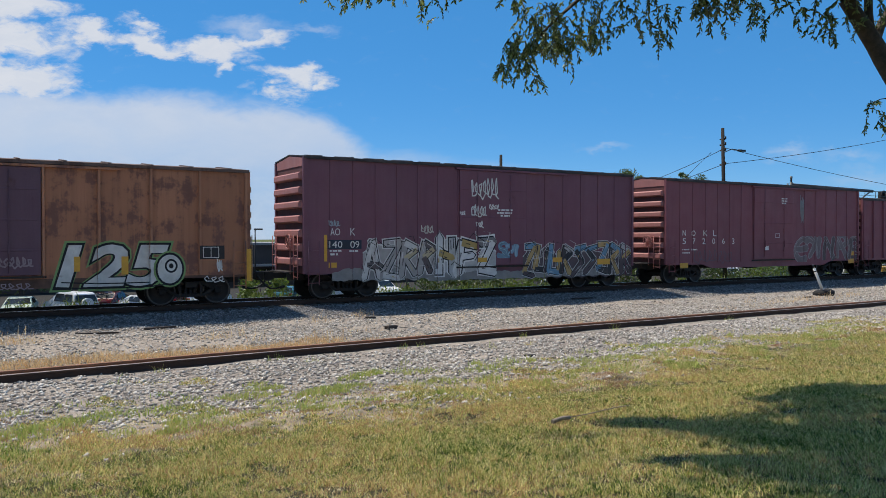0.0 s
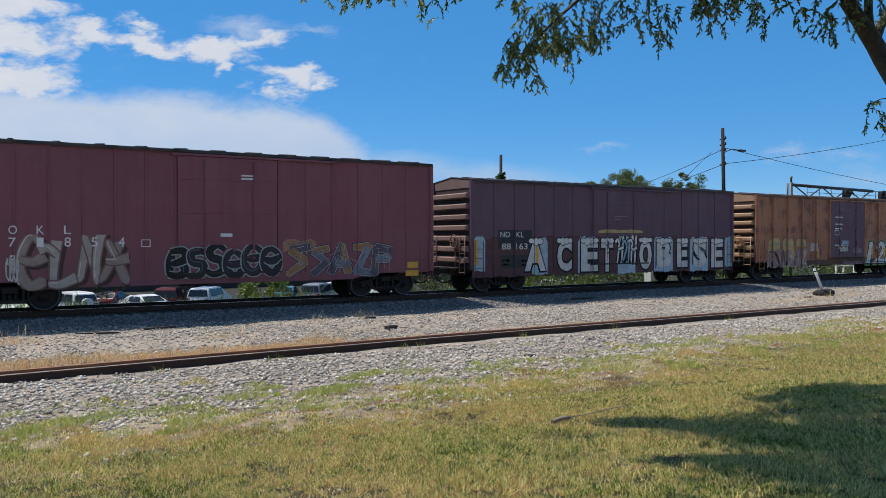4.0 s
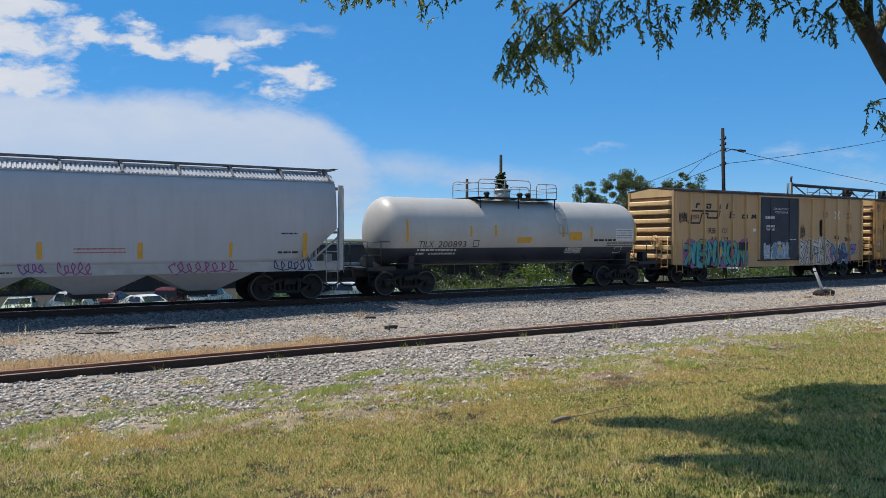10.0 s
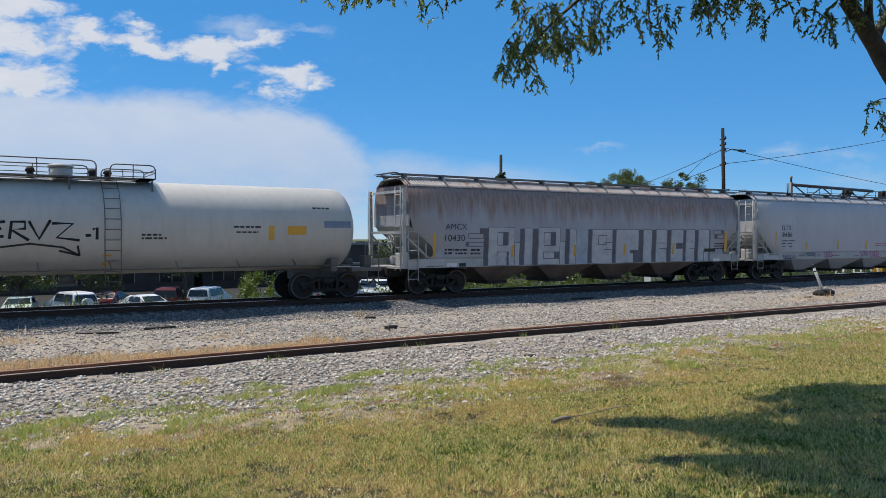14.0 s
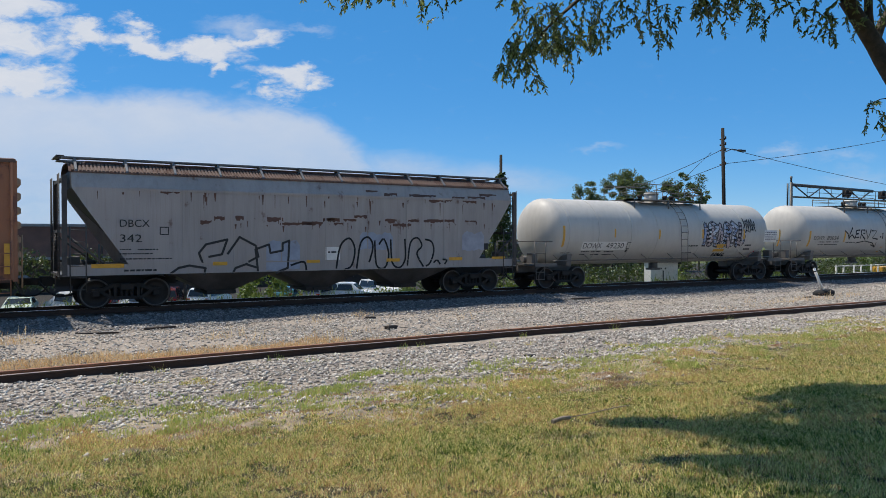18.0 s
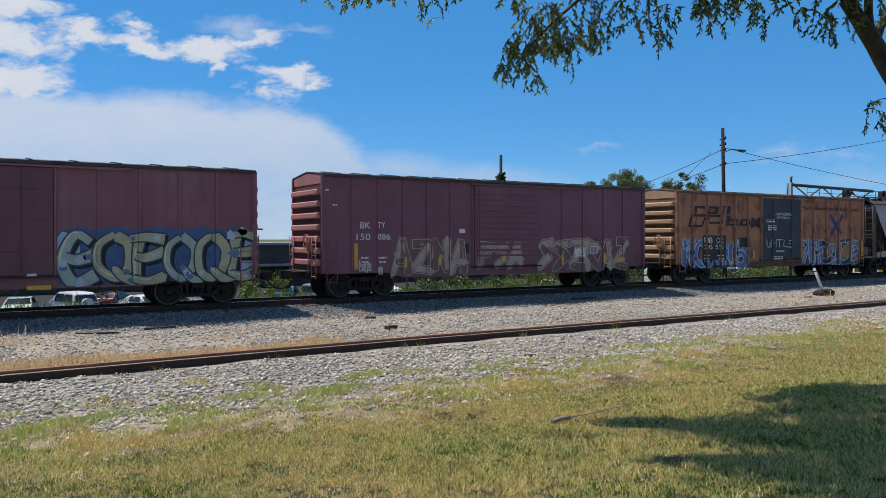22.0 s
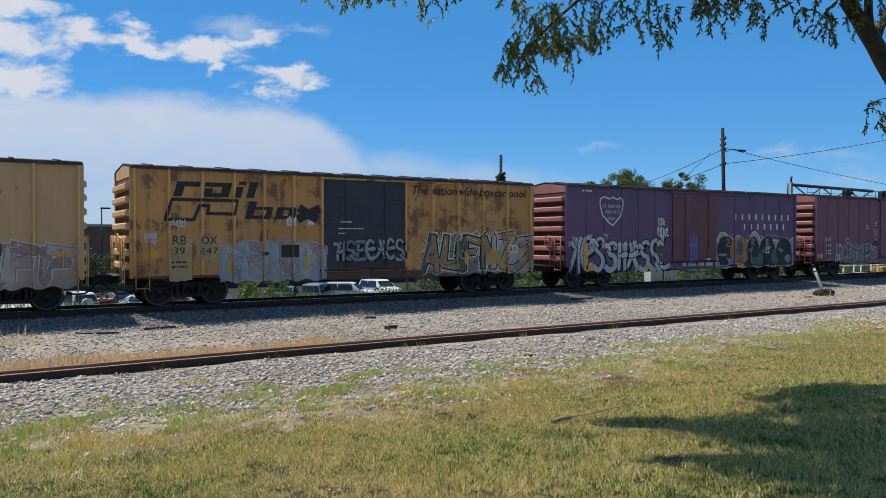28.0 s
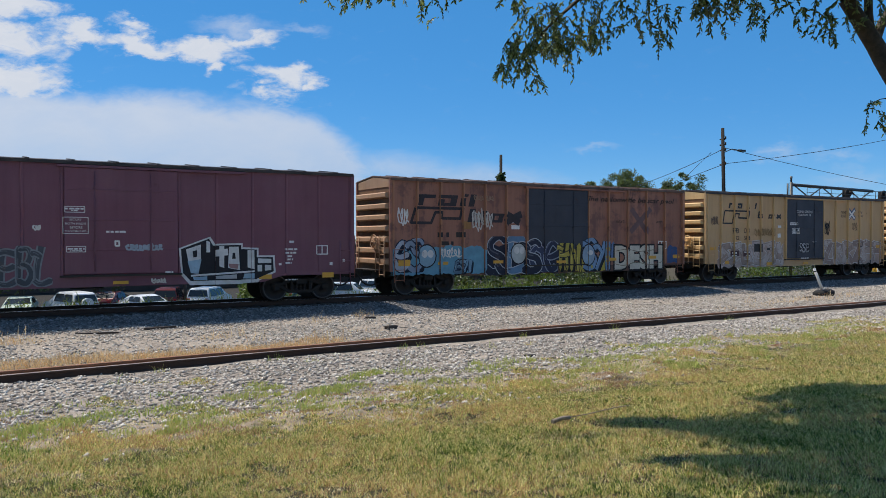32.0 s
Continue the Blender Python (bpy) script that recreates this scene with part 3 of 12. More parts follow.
def mural(car, u0, u1, z0, z1, surf, ground, line, seed, count=5, tones=(), rim=None, weight=0.035, label="worn sprayed mural", solid_field=True, soft=False):
    """A worn piece: a torn sprayed field, interlocked angular letter forms with double outlines, and thin stray lines."""
    rng = random.Random(seed)
    tones = tuple(tones) or (tuple(c * 0.72 for c in ground),)
    mats = [spray(c) for c in (ground, line, rim or tuple(min(0.6, c * 1.35 + 0.05) for c in ground), *tones)]
    bm = bmesh.new()
    h = z1 - z0
    zone = (u0 - 0.05, u1 + 0.05, z0 - 0.02, z1 + 0.04)
    if solid_field:
        field = (scallop if soft else jagged)(u0, u1, z0, z1, seed)
        for a, b in zip(field, field[1:]):
            drape(bm, [(a[0], a[1]), (b[0], b[1]), (b[0], b[2]), (a[0], a[2])], surf, 0.0028, 0)
        crest = [(x, z) for x, _, z in field]
        ribbon(bm, crest, [weight * 1.3] * len(crest), surf, 0.0034, 2, zone)
    depth = itertools.count(0.0040, 0.00005)
    held = lambda pts: [(min(u1 + 0.05, max(u0 - 0.05, x)), min(z1 + 0.06, max(z0 - 0.02, z))) for x, z in pts]
    w = (u1 - u0) / max(1, count)
    # on bare paint each letter is a part of its own
    sheets = [bm] if solid_field else [bmesh.new() for _ in range(count)]
    sheet = lambda x: sheets[min(len(sheets) - 1, max(0, int((x - u0) / w)))] if len(sheets) > 1 else sheets[0]
    bars_ = []
    for i in range(count):
        cu, cz = u0 + (i + 0.5) * w, z0 + h * rng.uniform(0.45, 0.52)
        ru, rz, lean = w * rng.uniform(0.46, 0.60), h * rng.uniform(0.34, 0.42), rng.uniform(-0.10, 0.22)
        place = lambda q: (cu + q[0] * ru + lean * q[1] * rz, cz + q[1] * rz)
        for a, b in ANGLES[rng.randrange(len(ANGLES))]:
            (ax, az), (bx, bz) = place(a), place(b)
            d = math.hypot(bx - ax, bz - az) or 1e-6
            dx, dz = (bx - ax) / d, (bz - az) / d
            wa, wb = min(h, w) * rng.uniform(0.10, 0.17), min(h, w) * rng.uniform(0.12, 0.21)
            bars_.append((ax, az, bx, bz, dx, dz, wa, wb, rng.choice((0.3, 0.9, 1.5)), rng.randrange(3 + len(tones))))
    for grow, mi in ((weight * 2.2, 2), (weight * 1.0, 1), (0.0, 0)):
        for ax, az, bx, bz, dx, dz, wa, wb, tip, tone in bars_:
            a, b = wa + grow, wb + grow
            ax2, az2 = ax - dx * grow, az - dz * grow
            pts = [(ax2 - dz * a, az2 + dx * a), (ax2 + dz * a, az2 - dx * a), (bx + dz * b, bz - dx * b), (bx + dx * (wb * tip + grow), bz + dz * (wb * tip + grow)), (bx - dz * b, bz + dx * b)]
            drape(sheet((ax + bx) / 2), held(pts), surf, next(depth), mi if mi else (3 + tone % len(tones) if tone >= 1 else 0))
    # lights and darks inside the forms
    for ax, az, bx, bz, dx, dz, wa, wb, tip, tone in bars_:
        for _ in range(2):
            k0, side = rng.uniform(0.0, 0.6), rng.uniform(-0.7, 0.7)
            k1 = k0 + rng.uniform(0.2, 0.4)
            p0, p1 = [(ax + (bx - ax) * k - dz * wa * side, az + (bz - az) * k + dx * wa * side) for k in (k0, k1)]
            if rng.random() < 0.5:
                drape(sheet((ax + bx) / 2), held([(p0[0] - dz * wa * 0.3, p0[1] + dx * wa * 0.3), (p0[0] + dz * wa * 0.3, p0[1] - dx * wa * 0.3), (p1[0] + dz * wa * 0.15, p1[1] - dx * wa * 0.15)]), surf, next(depth), 3 + rng.randrange(len(tones)))
            else:
                ribbon(sheet((ax + bx) / 2), [p0, p1], [weight * 0.7] * 2, surf, next(depth), rng.choice((1, 2)), zone)
    # thin stray lines over it all
    for _ in range(count * 3):
        x, z, a = rng.uniform(u0, u1), rng.uniform(z0 + 0.1, z1 - 0.2), rng.choice((0.3, 1.2, 1.8, 2.6)) + rng.uniform(-0.2, 0.2)
        r = h * rng.uniform(0.15, 0.4)
        ribbon(sheet(x), held([(x, z), (x + r * math.cos(a), z + r * math.sin(a)), (x + r * 1.3 * math.cos(a + 0.5), z + r * 1.3 * math.sin(a + 0.5))]), [weight * 0.6] * 3, surf, next(depth), rng.choice((1, 1, 2)), zone)
    if not solid_field:
        bm.free()
    for one in sheets:
        part("graffiti", one, mats, car, label)


def strokes(car, runs, col, surf, width=0.05, lift=0.012, label="sprayed line graffiti", smooth=True):
    """Free-hand sprayed lines, each a run of (u, z) points."""
    for pts in runs:
        pts = bend(list(pts)) if smooth and len(pts) > 2 else list(pts)
        zs, us = [q[1] for q in pts], [q[0] for q in pts]
        bm = bmesh.new()
        ribbon(bm, pts, [width] * len(pts), surf, lift, 0, (min(us) - 0.1, max(us) + 0.1, min(zs) - 0.1, max(zs) + 0.1))
        part("graffiti", bm, spray(col), car, label)


def discs(car, items, surf, lift=0.006):
    """Round sprayed shapes: (u, z, half width, half height, colour)."""
    for i, (u, z, ru, rz, col) in enumerate(items):
        bm = bmesh.new()
        drape(bm, [(u + ru * math.cos(k * math.pi / 10), z + rz * math.sin(k * math.pi / 10)) for k in range(20)], surf, lift + 0.0007 * i)
        part("graffiti", bm, spray(col), car, "rounded sprayed shape")


def sprayed(car, surf, items, lift=0.010):
    """Flat sprayed shapes, each a colour and a convex outline, laid one over the other."""
    for i, (col, pts) in enumerate(items):
        bm = bmesh.new()
        drape(bm, pts, surf, lift + 0.0004 * i)
        part("graffiti", bm, spray(col), car, "angular sprayed shape")


def capped(car, spans, surf, fill=(0.66, 0.65, 0.62), line=(0.012, 0.012, 0.014)):
    """Snow-like lobes sprayed along the heads of block letters: (u0, u1, top)."""
    for u0, u1, top in spans:
        bm = bmesh.new()
        n = max(3, round((u1 - u0) / 0.22))
        for k, grow in ((0, 0.035), (1, 0.0)):
            for i in range(n):
                c, r = u0 + (u1 - u0) * (i + 0.5) / n, 0.62 * (u1 - u0) / n
                drop = (0.10, 0.17, 0.13)[i % 3]
                drape(bm, [(c + (r + grow) * math.cos(a * math.pi / 6), top - drop * 0.5 + (drop + grow) * math.sin(a * math.pi / 6)) for a in range(12)], surf, 0.014 + 0.0012 * k + 0.0002 * i, k)
        part("graffiti", bm, [spray(line), spray(fill)], car, "white dripping caps on the letters")


def scribble(car, u0, u1, z0, z1, surf, col, seed, width=0.035, loops=6):
    """A thin sprayed or chalked tag: one wandering line."""
    rng = random.Random(seed)
    bm = bmesh.new()
    pts = []
    n = loops * 5
    for i in range(n):
        k = i / (n - 1)
        a = 2 * math.pi * i / 5 + rng.uniform(-0.5, 0.5)
        pts.append((u0 + (u1 - u0) * (k * 0.86 + 0.07) + 0.5 * (u1 - u0) / loops * math.cos(a), (z0 + z1) / 2 + 0.5 * (z1 - z0) * math.sin(a) * rng.uniform(0.5, 1.0)))
    stroke(bm, pts, width, surf, 0.012)
    return part("graffiti", bm, spray(col), car, "thin scrawled graffiti tag")


def block_letters(car, text, u0, u1, z0, z1, surf, fill, line, fat=0.03, edge=0.05, cloud=None):
    """Readable sprayed block letters: outline behind, fill in front."""
    if cloud:
        bm = bmesh.new()
        rng = random.Random(len(text))
        n = 9
        for i in range(n):
            cu, cz = u0 + (u1 - u0) * (i + 0.5) / n, z0 + (z1 - z0) * rng.uniform(0.3, 0.7)
            r = (z1 - z0) * rng.uniform(0.42, 0.60)
            drape(bm, [(cu + r * math.cos(k * math.pi / 6) * rng.uniform(0.8, 1.15), max(z0 - 0.06, cz + r * math.sin(k * math.pi / 6) * rng.uniform(0.8, 1.1))) for k in range(12)], surf, 0.0045 + 0.0002 * i)
        part("graffiti", bm, spray(cloud), car, "sprayed background patch")
    letters(car, text, u0 - edge, u1 + edge, z0 - edge, z1 + edge, spray(line), surf, 0.008, 0.0, fat + 0.055, 1.05, "graffiti")
    letters(car, text, u0, u1, z0, z1, spray(fill), surf, 0.011, 0.0, fat, 1.08, "graffiti")


def ladder_mesh(h, w=0.42, step=0.40):
    bm = bmesh.new()
    for x in (0.0, w):
        rod(bm, (x, 0, 0), (x, 0, h), 0.018, 6)
    k = 0.08
    while k < h:
        rod(bm, (0, 0, k), (w, 0, k), 0.014, 6)
        k += step
    return bm


def boxcar(name, x0, x1, high, label, paint, end_paint, roof=None, posts=12, post_depth=0.10, post_w=0.10, door=(0.408, 0.612), door_paint=None, door_kind="plug",
           ribs=7, post_paint=None, sill_paint=None, ladders=True, gap_z=0.98, end_wall=None):
    L = x1 - x0
    car = new_car(name, x0, L, label, "boxcar")
    d0, d1 = door[0] * L, door[1] * L
    base = gap_z
    wall_top = high - 0.10
    for s in (-1, 1):
        bm = bmesh.new()
        y0, y1 = (SKIN, SKIN + 0.06) if s < 0 else (-SKIN - 0.06, -SKIN)
        box(bm, 0.02, L - 0.02, y0, y1, base, wall_top)
        part("side_wall", bm, paint, car)
    # posts
    strips = []
    lay = []
    for a, b in ((0.0, d0), (d1, L)):
        n = max(2, round(posts * (b - a) / (L - (d1 - d0))))
        for i in range(n + 1):
            lay.append(a + 0.08 + (b - a - 0.16) * i / n)
    bm = bmesh.new()
    h = post_w / 2
    prism(bm, [(-h, SKIN + 0.01), (-h * 0.6, SKIN - post_depth), (h * 0.6, SKIN - post_depth), (h, SKIN + 0.01)], "z", base + 0.02, wall_top)
    post_mesh = to_mesh("side_post", bm, post_paint or paint)
    for u in lay:
        shared("side_post", post_mesh, car, pose(u, 0, 0))
        shared("side_post", post_mesh, car, pose(u, 0, 0, 0, 0, 180))
    cuts = sorted(lay)
    pos = 0.0
    for u in cuts:
        if u - h > pos:
            inside = pos >= d0 - 0.09 and u <= d1 + 0.09
            strips.append((pos, u - h, SKIN - 0.075 if inside else SKIN))
        strips.append((max(pos, u - h), u + h, SKIN - max(post_depth, 0.0)))
        pos = u + h
    if pos < L:
        strips.append((pos, L, SKIN))
    # door
    for s in (-1, 1):
        bm = bmesh.new()
        y = s * 1.42
        ya, yb = min(y, y + s * 0.07), max(y, y + s * 0.07)
        chamfer_box(bm, d0 - 0.02, d1 + 0.02, ya, yb, base + 0.12, wall_top - 0.10, 0.012)
        dr = part("door", bm, door_paint or paint, car, "sliding door leaf")
        if s < 0:
            nrib = 12 if door_kind == "ribbed" else 3
            for i in range(nrib):
                z = base + 0.4 + (wall_top - base - 0.7) * (i + 0.5) / nrib
                bm = bmesh.new()
                hh, out = (0.035, 0.095) if door_kind == "ribbed" else (0.02, 0.079)
                prism(bm, [(SKIN - 0.068, z - hh * 1.6), (SKIN - 0.068, z + hh * 1.6), (SKIN - out, z + hh * 0.6), (SKIN - out, z - hh * 0.6)], "x", d0 + 0.06, d1 - 0.06)
                part("door_rib", bm, door_paint or paint, dr)
            for k in ((0.25, 0.75) if door_kind == "plug" else (0.06,)):
                u = d0 + (d1 - d0) * k
                bm = bmesh.new()
                rod(bm, (u, SKIN - 0.09, base + 0.2), (u, SKIN - 0.09, wall_top - 0.2), 0.011, 6)
                for z in (1.5, 2.6, 3.7):
                    box(bm, u - 0.05, u + 0.05, SKIN - 0.125, SKIN - 0.06, z, z + 0.06)
                if door_kind == "plug":
                    box(bm, u - 0.03, u + 0.03, SKIN - 0.15, SKIN - 0.1, 1.72, 2.05)
                part("lock_bar", bm, door_paint or paint, dr)
    bm = bmesh.new()
    box(bm, d0 - 0.15, d1 + 0.15, SKIN - 0.10, SKIN - 0.005, base + 0.03, base + 0.09)
    part("door_track", bm, UNDER, car)
    bm = bmesh.new()
    box(bm, d0 - 0.2, d1 + 2.2, SKIN - 0.12, SKIN - 0.005, wall_top - 0.09, wall_top - 0.02)
    part("door_track", bm, paint, car)
    # sills and underframe
    for s in (-1, 1):
        bm = bmesh.new()
        ya, yb = (SKIN, SKIN + 0.10) if s < 0 else (-SKIN - 0.10, -SKIN)
        prism(bm, [(0.1, base), (0.1, base - 0.08), (2.6, base - 0.08), (3.3, base - 0.28), (L - 3.3, base - 0.28), (L - 2.6, base - 0.08), (L - 0.1, base - 0.08), (L - 0.1, base)], "y", ya, yb)
        part("side_sill", bm, sill_paint or paint, car)
    bm = bmesh.new()
    box(bm, 0.0, L, -0.28, 0.28, 0.66, 1.02)
    box(bm, 0.03, L - 0.03, -1.40, 1.40, base + 0.01, base + 0.09)
    for i in range(9):
        u = 0.5 + (L - 1.0) * i / 8
        prism(bm, [(-1.36, base), (1.36, base), (0.35, 0.74), (-0.35, 0.74)], "x", u - 0.06, u + 0.06)
    part("underframe", bm, UNDER, car)
    bm = bmesh.new()
    rod(bm, (L * 0.42, -0.75, 0.80), (L * 0.48, -0.75, 0.80), 0.19, 14)
    rod(bm, (L * 0.54, 0.7, 0.80), (L * 0.58, 0.7, 0.80), 0.16, 12)
    tube(bm, [(2.8, -0.6, 0.78), (L * 0.3, -0.9, 0.80), (L * 0.7, -0.9, 0.80), (L - 2.8, -0.6, 0.78)], 0.025, 5)
    part("brake_gear", bm, UNDER, car)
    # ends
    for u, s in ((0.0, -1), (L, 1)):
        bm = bmesh.new()
        a, b = (0.0, 0.05) if s < 0 else (L - 0.05, L)
        ridge = high + 0.16
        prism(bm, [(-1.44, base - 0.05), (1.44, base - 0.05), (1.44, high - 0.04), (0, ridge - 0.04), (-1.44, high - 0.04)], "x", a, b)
        # end_wall is a darker paint that holds the ribs' shade
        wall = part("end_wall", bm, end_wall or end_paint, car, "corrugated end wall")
        span = (high - base - 0.55)
        k = s * 0.17
        t = span / ribs * 0.25
        rb = bmesh.new()
        vs = []
        for x, zz, ins in ((-s * 0.01, -t * 1.15, 0), (k * 0.75, -t * 1.0, 0.04), (k, -t * 0.7, 0.10), (k * 0.96, t * 0.6, 0.10), (k * 0.7, t * 0.95, 0.04), (-s * 0.01, t * 1.15, 0)):
            vs.append((rb.verts.new((x, -1.36 + ins, zz)), rb.verts.new((x, 1.36 - ins, zz))))
        for p, q in zip(vs, vs[1:]):
            rb.faces.new((p[0], p[1], q[1], q[0]))
        rb.faces.new([p[0] for p in vs])
        rb.faces.new([p[1] for p in vs][::-1])
        eb = bmesh.new()
        prism(eb, [(-1.34, high - 0.34), (1.34, high - 0.34), (1.34, high - 0.07), (0, ridge - 0.07), (-1.34, high - 0.07)], "x", min(u, u + s * 0.02), max(u, u + s * 0.02))
        part("end_panel", eb, end_paint, wall)
        rib_mesh = to_mesh("end_rib", rb, end_paint)
        for i in range(ribs):
            shared("end_rib", rib_mesh, wall, pose(u, 0, base + 0.12 + span * (i + 0.5) / ribs))
        for y in (-1.43, 1.43):
            bm = bmesh.new()
            box(bm, u - 0.06, u + 0.06, y - 0.058, y + 0.058, base - 0.05, high - 0.045)
            part("corner_post", bm, paint, car)
        if ladders:
            for y in (-1.25, 0.95):
                lb = ladder_mesh(1.55, 0.40, 0.38)
                la = part("end_ladder", lb, end_paint, car)
                la.matrix_basis = pose(u + s * 0.19, y, base - 0.25, 0, 0, 90)
            lb = ladder_mesh(1.55, 0.40, 0.38)
            la = part("side_ladder", lb, paint, car)
            la.matrix_basis = pose(0.10 if s < 0 else L - 0.52, SKIN - 0.14, base - 0.45)
        bm = bmesh.new()
        box(bm, u + (0.0 if s > 0 else -0.42), u + (0.42 if s > 0 else 0.0), -0.75, 0.95, base - 0.02, base + 0.02)
        part("crossover_step", bm, GALV, car, "galvanised grating step")
        if s < 0:
            bm = bmesh.new()
            for k in range(16):
                a0, a1 = 2 * math.pi * k / 16, 2 * math.pi * (k + 1) / 16
                rod(bm, (u - 0.28, -0.55 + 0.27 * math.cos(a0), 2.05 + 0.27 * math.sin(a0)), (u - 0.28, -0.55 + 0.27 * math.cos(a1), 2.05 + 0.27 * math.sin(a1)), 0.02, 5)
            for k in range(4):
                a0 = math.pi * k / 4
                rod(bm, (u - 0.27, -0.55 + 0.27 * math.cos(a0), 2.05 + 0.27 * math.sin(a0)), (u - 0.27, -0.55 - 0.27 * math.cos(a0), 2.05 - 0.27 * math.sin(a0)), 0.012, 5)
            chamfer_box(bm, u - 0.25, u - 0.02, -0.72, -0.38, 1.75, 2.2, 0.03)
            rod(bm, (u - 0.2, -0.55, 1.75), (u - 0.2, -0.55, 0.9), 0.02, 6)
            part("brake_wheel", bm, end_paint, car)
    # roof
    bm = bmesh.new()
    ridge = high + 0.16
    prism(bm, [(-1.47, high - 0.10), (-1.50, high - 0.10), (-1.50, high), (0, ridge), (1.50, high), (1.50, high - 0.10), (1.47, high - 0.10), (1.47, high - 0.04), (0, ridge - 0.04), (-1.47, high - 0.04)], "x", -0.03, L + 0.03)
    n = 13
    for i in range(n):
        u = L * (i + 0.5) / n
        prism(bm, [(-1.49, high - 0.005), (0, ridge - 0.005), (1.49, high - 0.005), (1.49, high + 0.035), (0, ridge + 0.035), (-1.49, high + 0.035)], "x", u - 0.05, u + 0.05)
    part("roof", bm, roof or GALV, car, "low-pitched ribbed metal roof")
    return car, strips, L


def hopper(name, x0, x1, label, paint, roof_paint, sill_paint, bays=4, top=4.22, cut_z=2.35, cut_u=2.0, flat=False, inset=1.95, end_paint=None, bay_paint=None, rounded=False):
    L = x1 - x0
    car = empty(name, pose(x0, TRACK_Y, 0), label, "hopper car", "cars of the passing train")
    CARS.append((car, x0))
    running_gear(car, x0, L, inset, 0.42)
    sec = ([(1.42, 1.36), (1.436, 1.50), (1.450, 1.66), (1.47, 1.9), (1.48, 2.2), (1.49, 2.5), (1.48, 3.1), (1.43, 3.65), (1.32, top - 0.15), (1.22, top)] if not flat else
           [(1.45, 1.36), (1.45, 1.9), (1.45, 2.5), (1.45, 3.2), (1.45, 3.72), (1.32, 4.0), (1.22, top)])

    def surf(u, z):
        if z < 1.39:
            return -1.434
        for (ya, za), (yb, zb) in zip(sec, sec[1:]):
            if z <= zb:
                k = (z - za) / (zb - za)
                return -(ya + (yb - ya) * max(-0.2, k))
        return -sec[-1][0]
    e = 0.35
    for s in (-1, 1):
        bm = bmesh.new()
        rows = []
        for y, z in sec:
            k = max(0.0, (cut_z - z) / (cut_z - sec[0][1]))
            a = e + (cut_u - e) * (k if not rounded else math.sin(min(1.0, k * 1.25) * math.pi / 2) ** 1.4 - 0.25 * max(0.0, k - 0.85) / 0.15)
            rows.append([bm.verts.new((a + (L - 2 * a) * i / 12, s * y, z)) for i in range(13)])
        for ra, rb in zip(rows, rows[1:]):
            for i in range(12):
                f = bm.faces.new((ra[i], ra[i + 1], rb[i + 1], rb[i]))
                f.smooth = not flat
        bmesh.ops.recalc_face_normals(bm, faces=bm.faces[:])
        bmesh.ops.solidify(bm, geom=bm.faces[:], thickness=0.012)
        part("side_sheet", bm, paint, car)
    for u, s in ((e, 1), (L - e, -1)):
        bm = bmesh.new()
        prof = [(-y, z) for y, z in sec if z > cut_z] + [(y, z) for y, z in reversed(sec) if z > cut_z]
        prof = [(-1.47, cut_z)] + prof + [(1.47, cut_z)]
        prism(bm, prof, "x", u - 0.012, u + 0.012)
        a = [bm.verts.new((u, y, cut_z)) for y in (-1.45, 1.45)]
        b = [bm.verts.new((u + s * 2.7, y, 0.95)) for y in (-1.40, 1.40)]
        bm.faces.new((a[0], a[1], b[1], b[0]))
        part("slope_sheet", bm, end_paint or paint, car, "sloping end sheet")
        bm = bmesh.new()
        uu = 0.16 if s > 0 else L - 0.16
        for y in (-1.40, 1.40):
            box(bm, uu - 0.07, uu + 0.07, y - 0.05, y + 0.05, 1.05, top - 0.15)
            rod(bm, (uu, y, 2.3), (uu + s * 1.1, y, 1.4), 0.04, 6)
            rod(bm, (uu + s * 0.95, y, 1.3), (uu + s * 0.95, y, 2.0), 0.035, 6)
        box(bm, uu - 0.05, uu + 0.05, -1.40, 1.40, 2.35, 2.45)
        box(bm, uu - 0.05, uu + 0.05, -1.40, 1.40, top - 0.3, top - 0.2)
        part("end_frame", bm, end_paint or sill_paint, car)
        for y in (-1.36, 0.96):
            la = part("end_ladder", ladder_mesh(top - 1.05, 0.42, 0.40), end_paint or sill_paint, car)
            la.matrix_basis = pose(uu - s * 0.14, y, 0.95, 0, 0, 90)
        la = part("side_ladder", ladder_mesh(2.0, 0.44, 0.36), end_paint or sill_paint, car)
        la.matrix_basis = pose(0.30 if s > 0 else L - 0.74, -1.47, 0.55)
        bm = bmesh.new()
        box(bm, uu - 0.14, uu + s * 0.5 + 0.14, -1.42, 1.42, 1.02, 1.10)
        chamfer_box(bm, uu + s * 0.3 - 0.18, uu + s * 0.3 + 0.18, -0.95, -0.45, 1.12, 1.62, 0.04)
        rod(bm, (uu + s * 0.35, 0.3, 1.32), (uu + s * 1.05, 0.3, 1.32), 0.17, 12)
        part("end_platform", bm, end_paint or sill_paint, car)
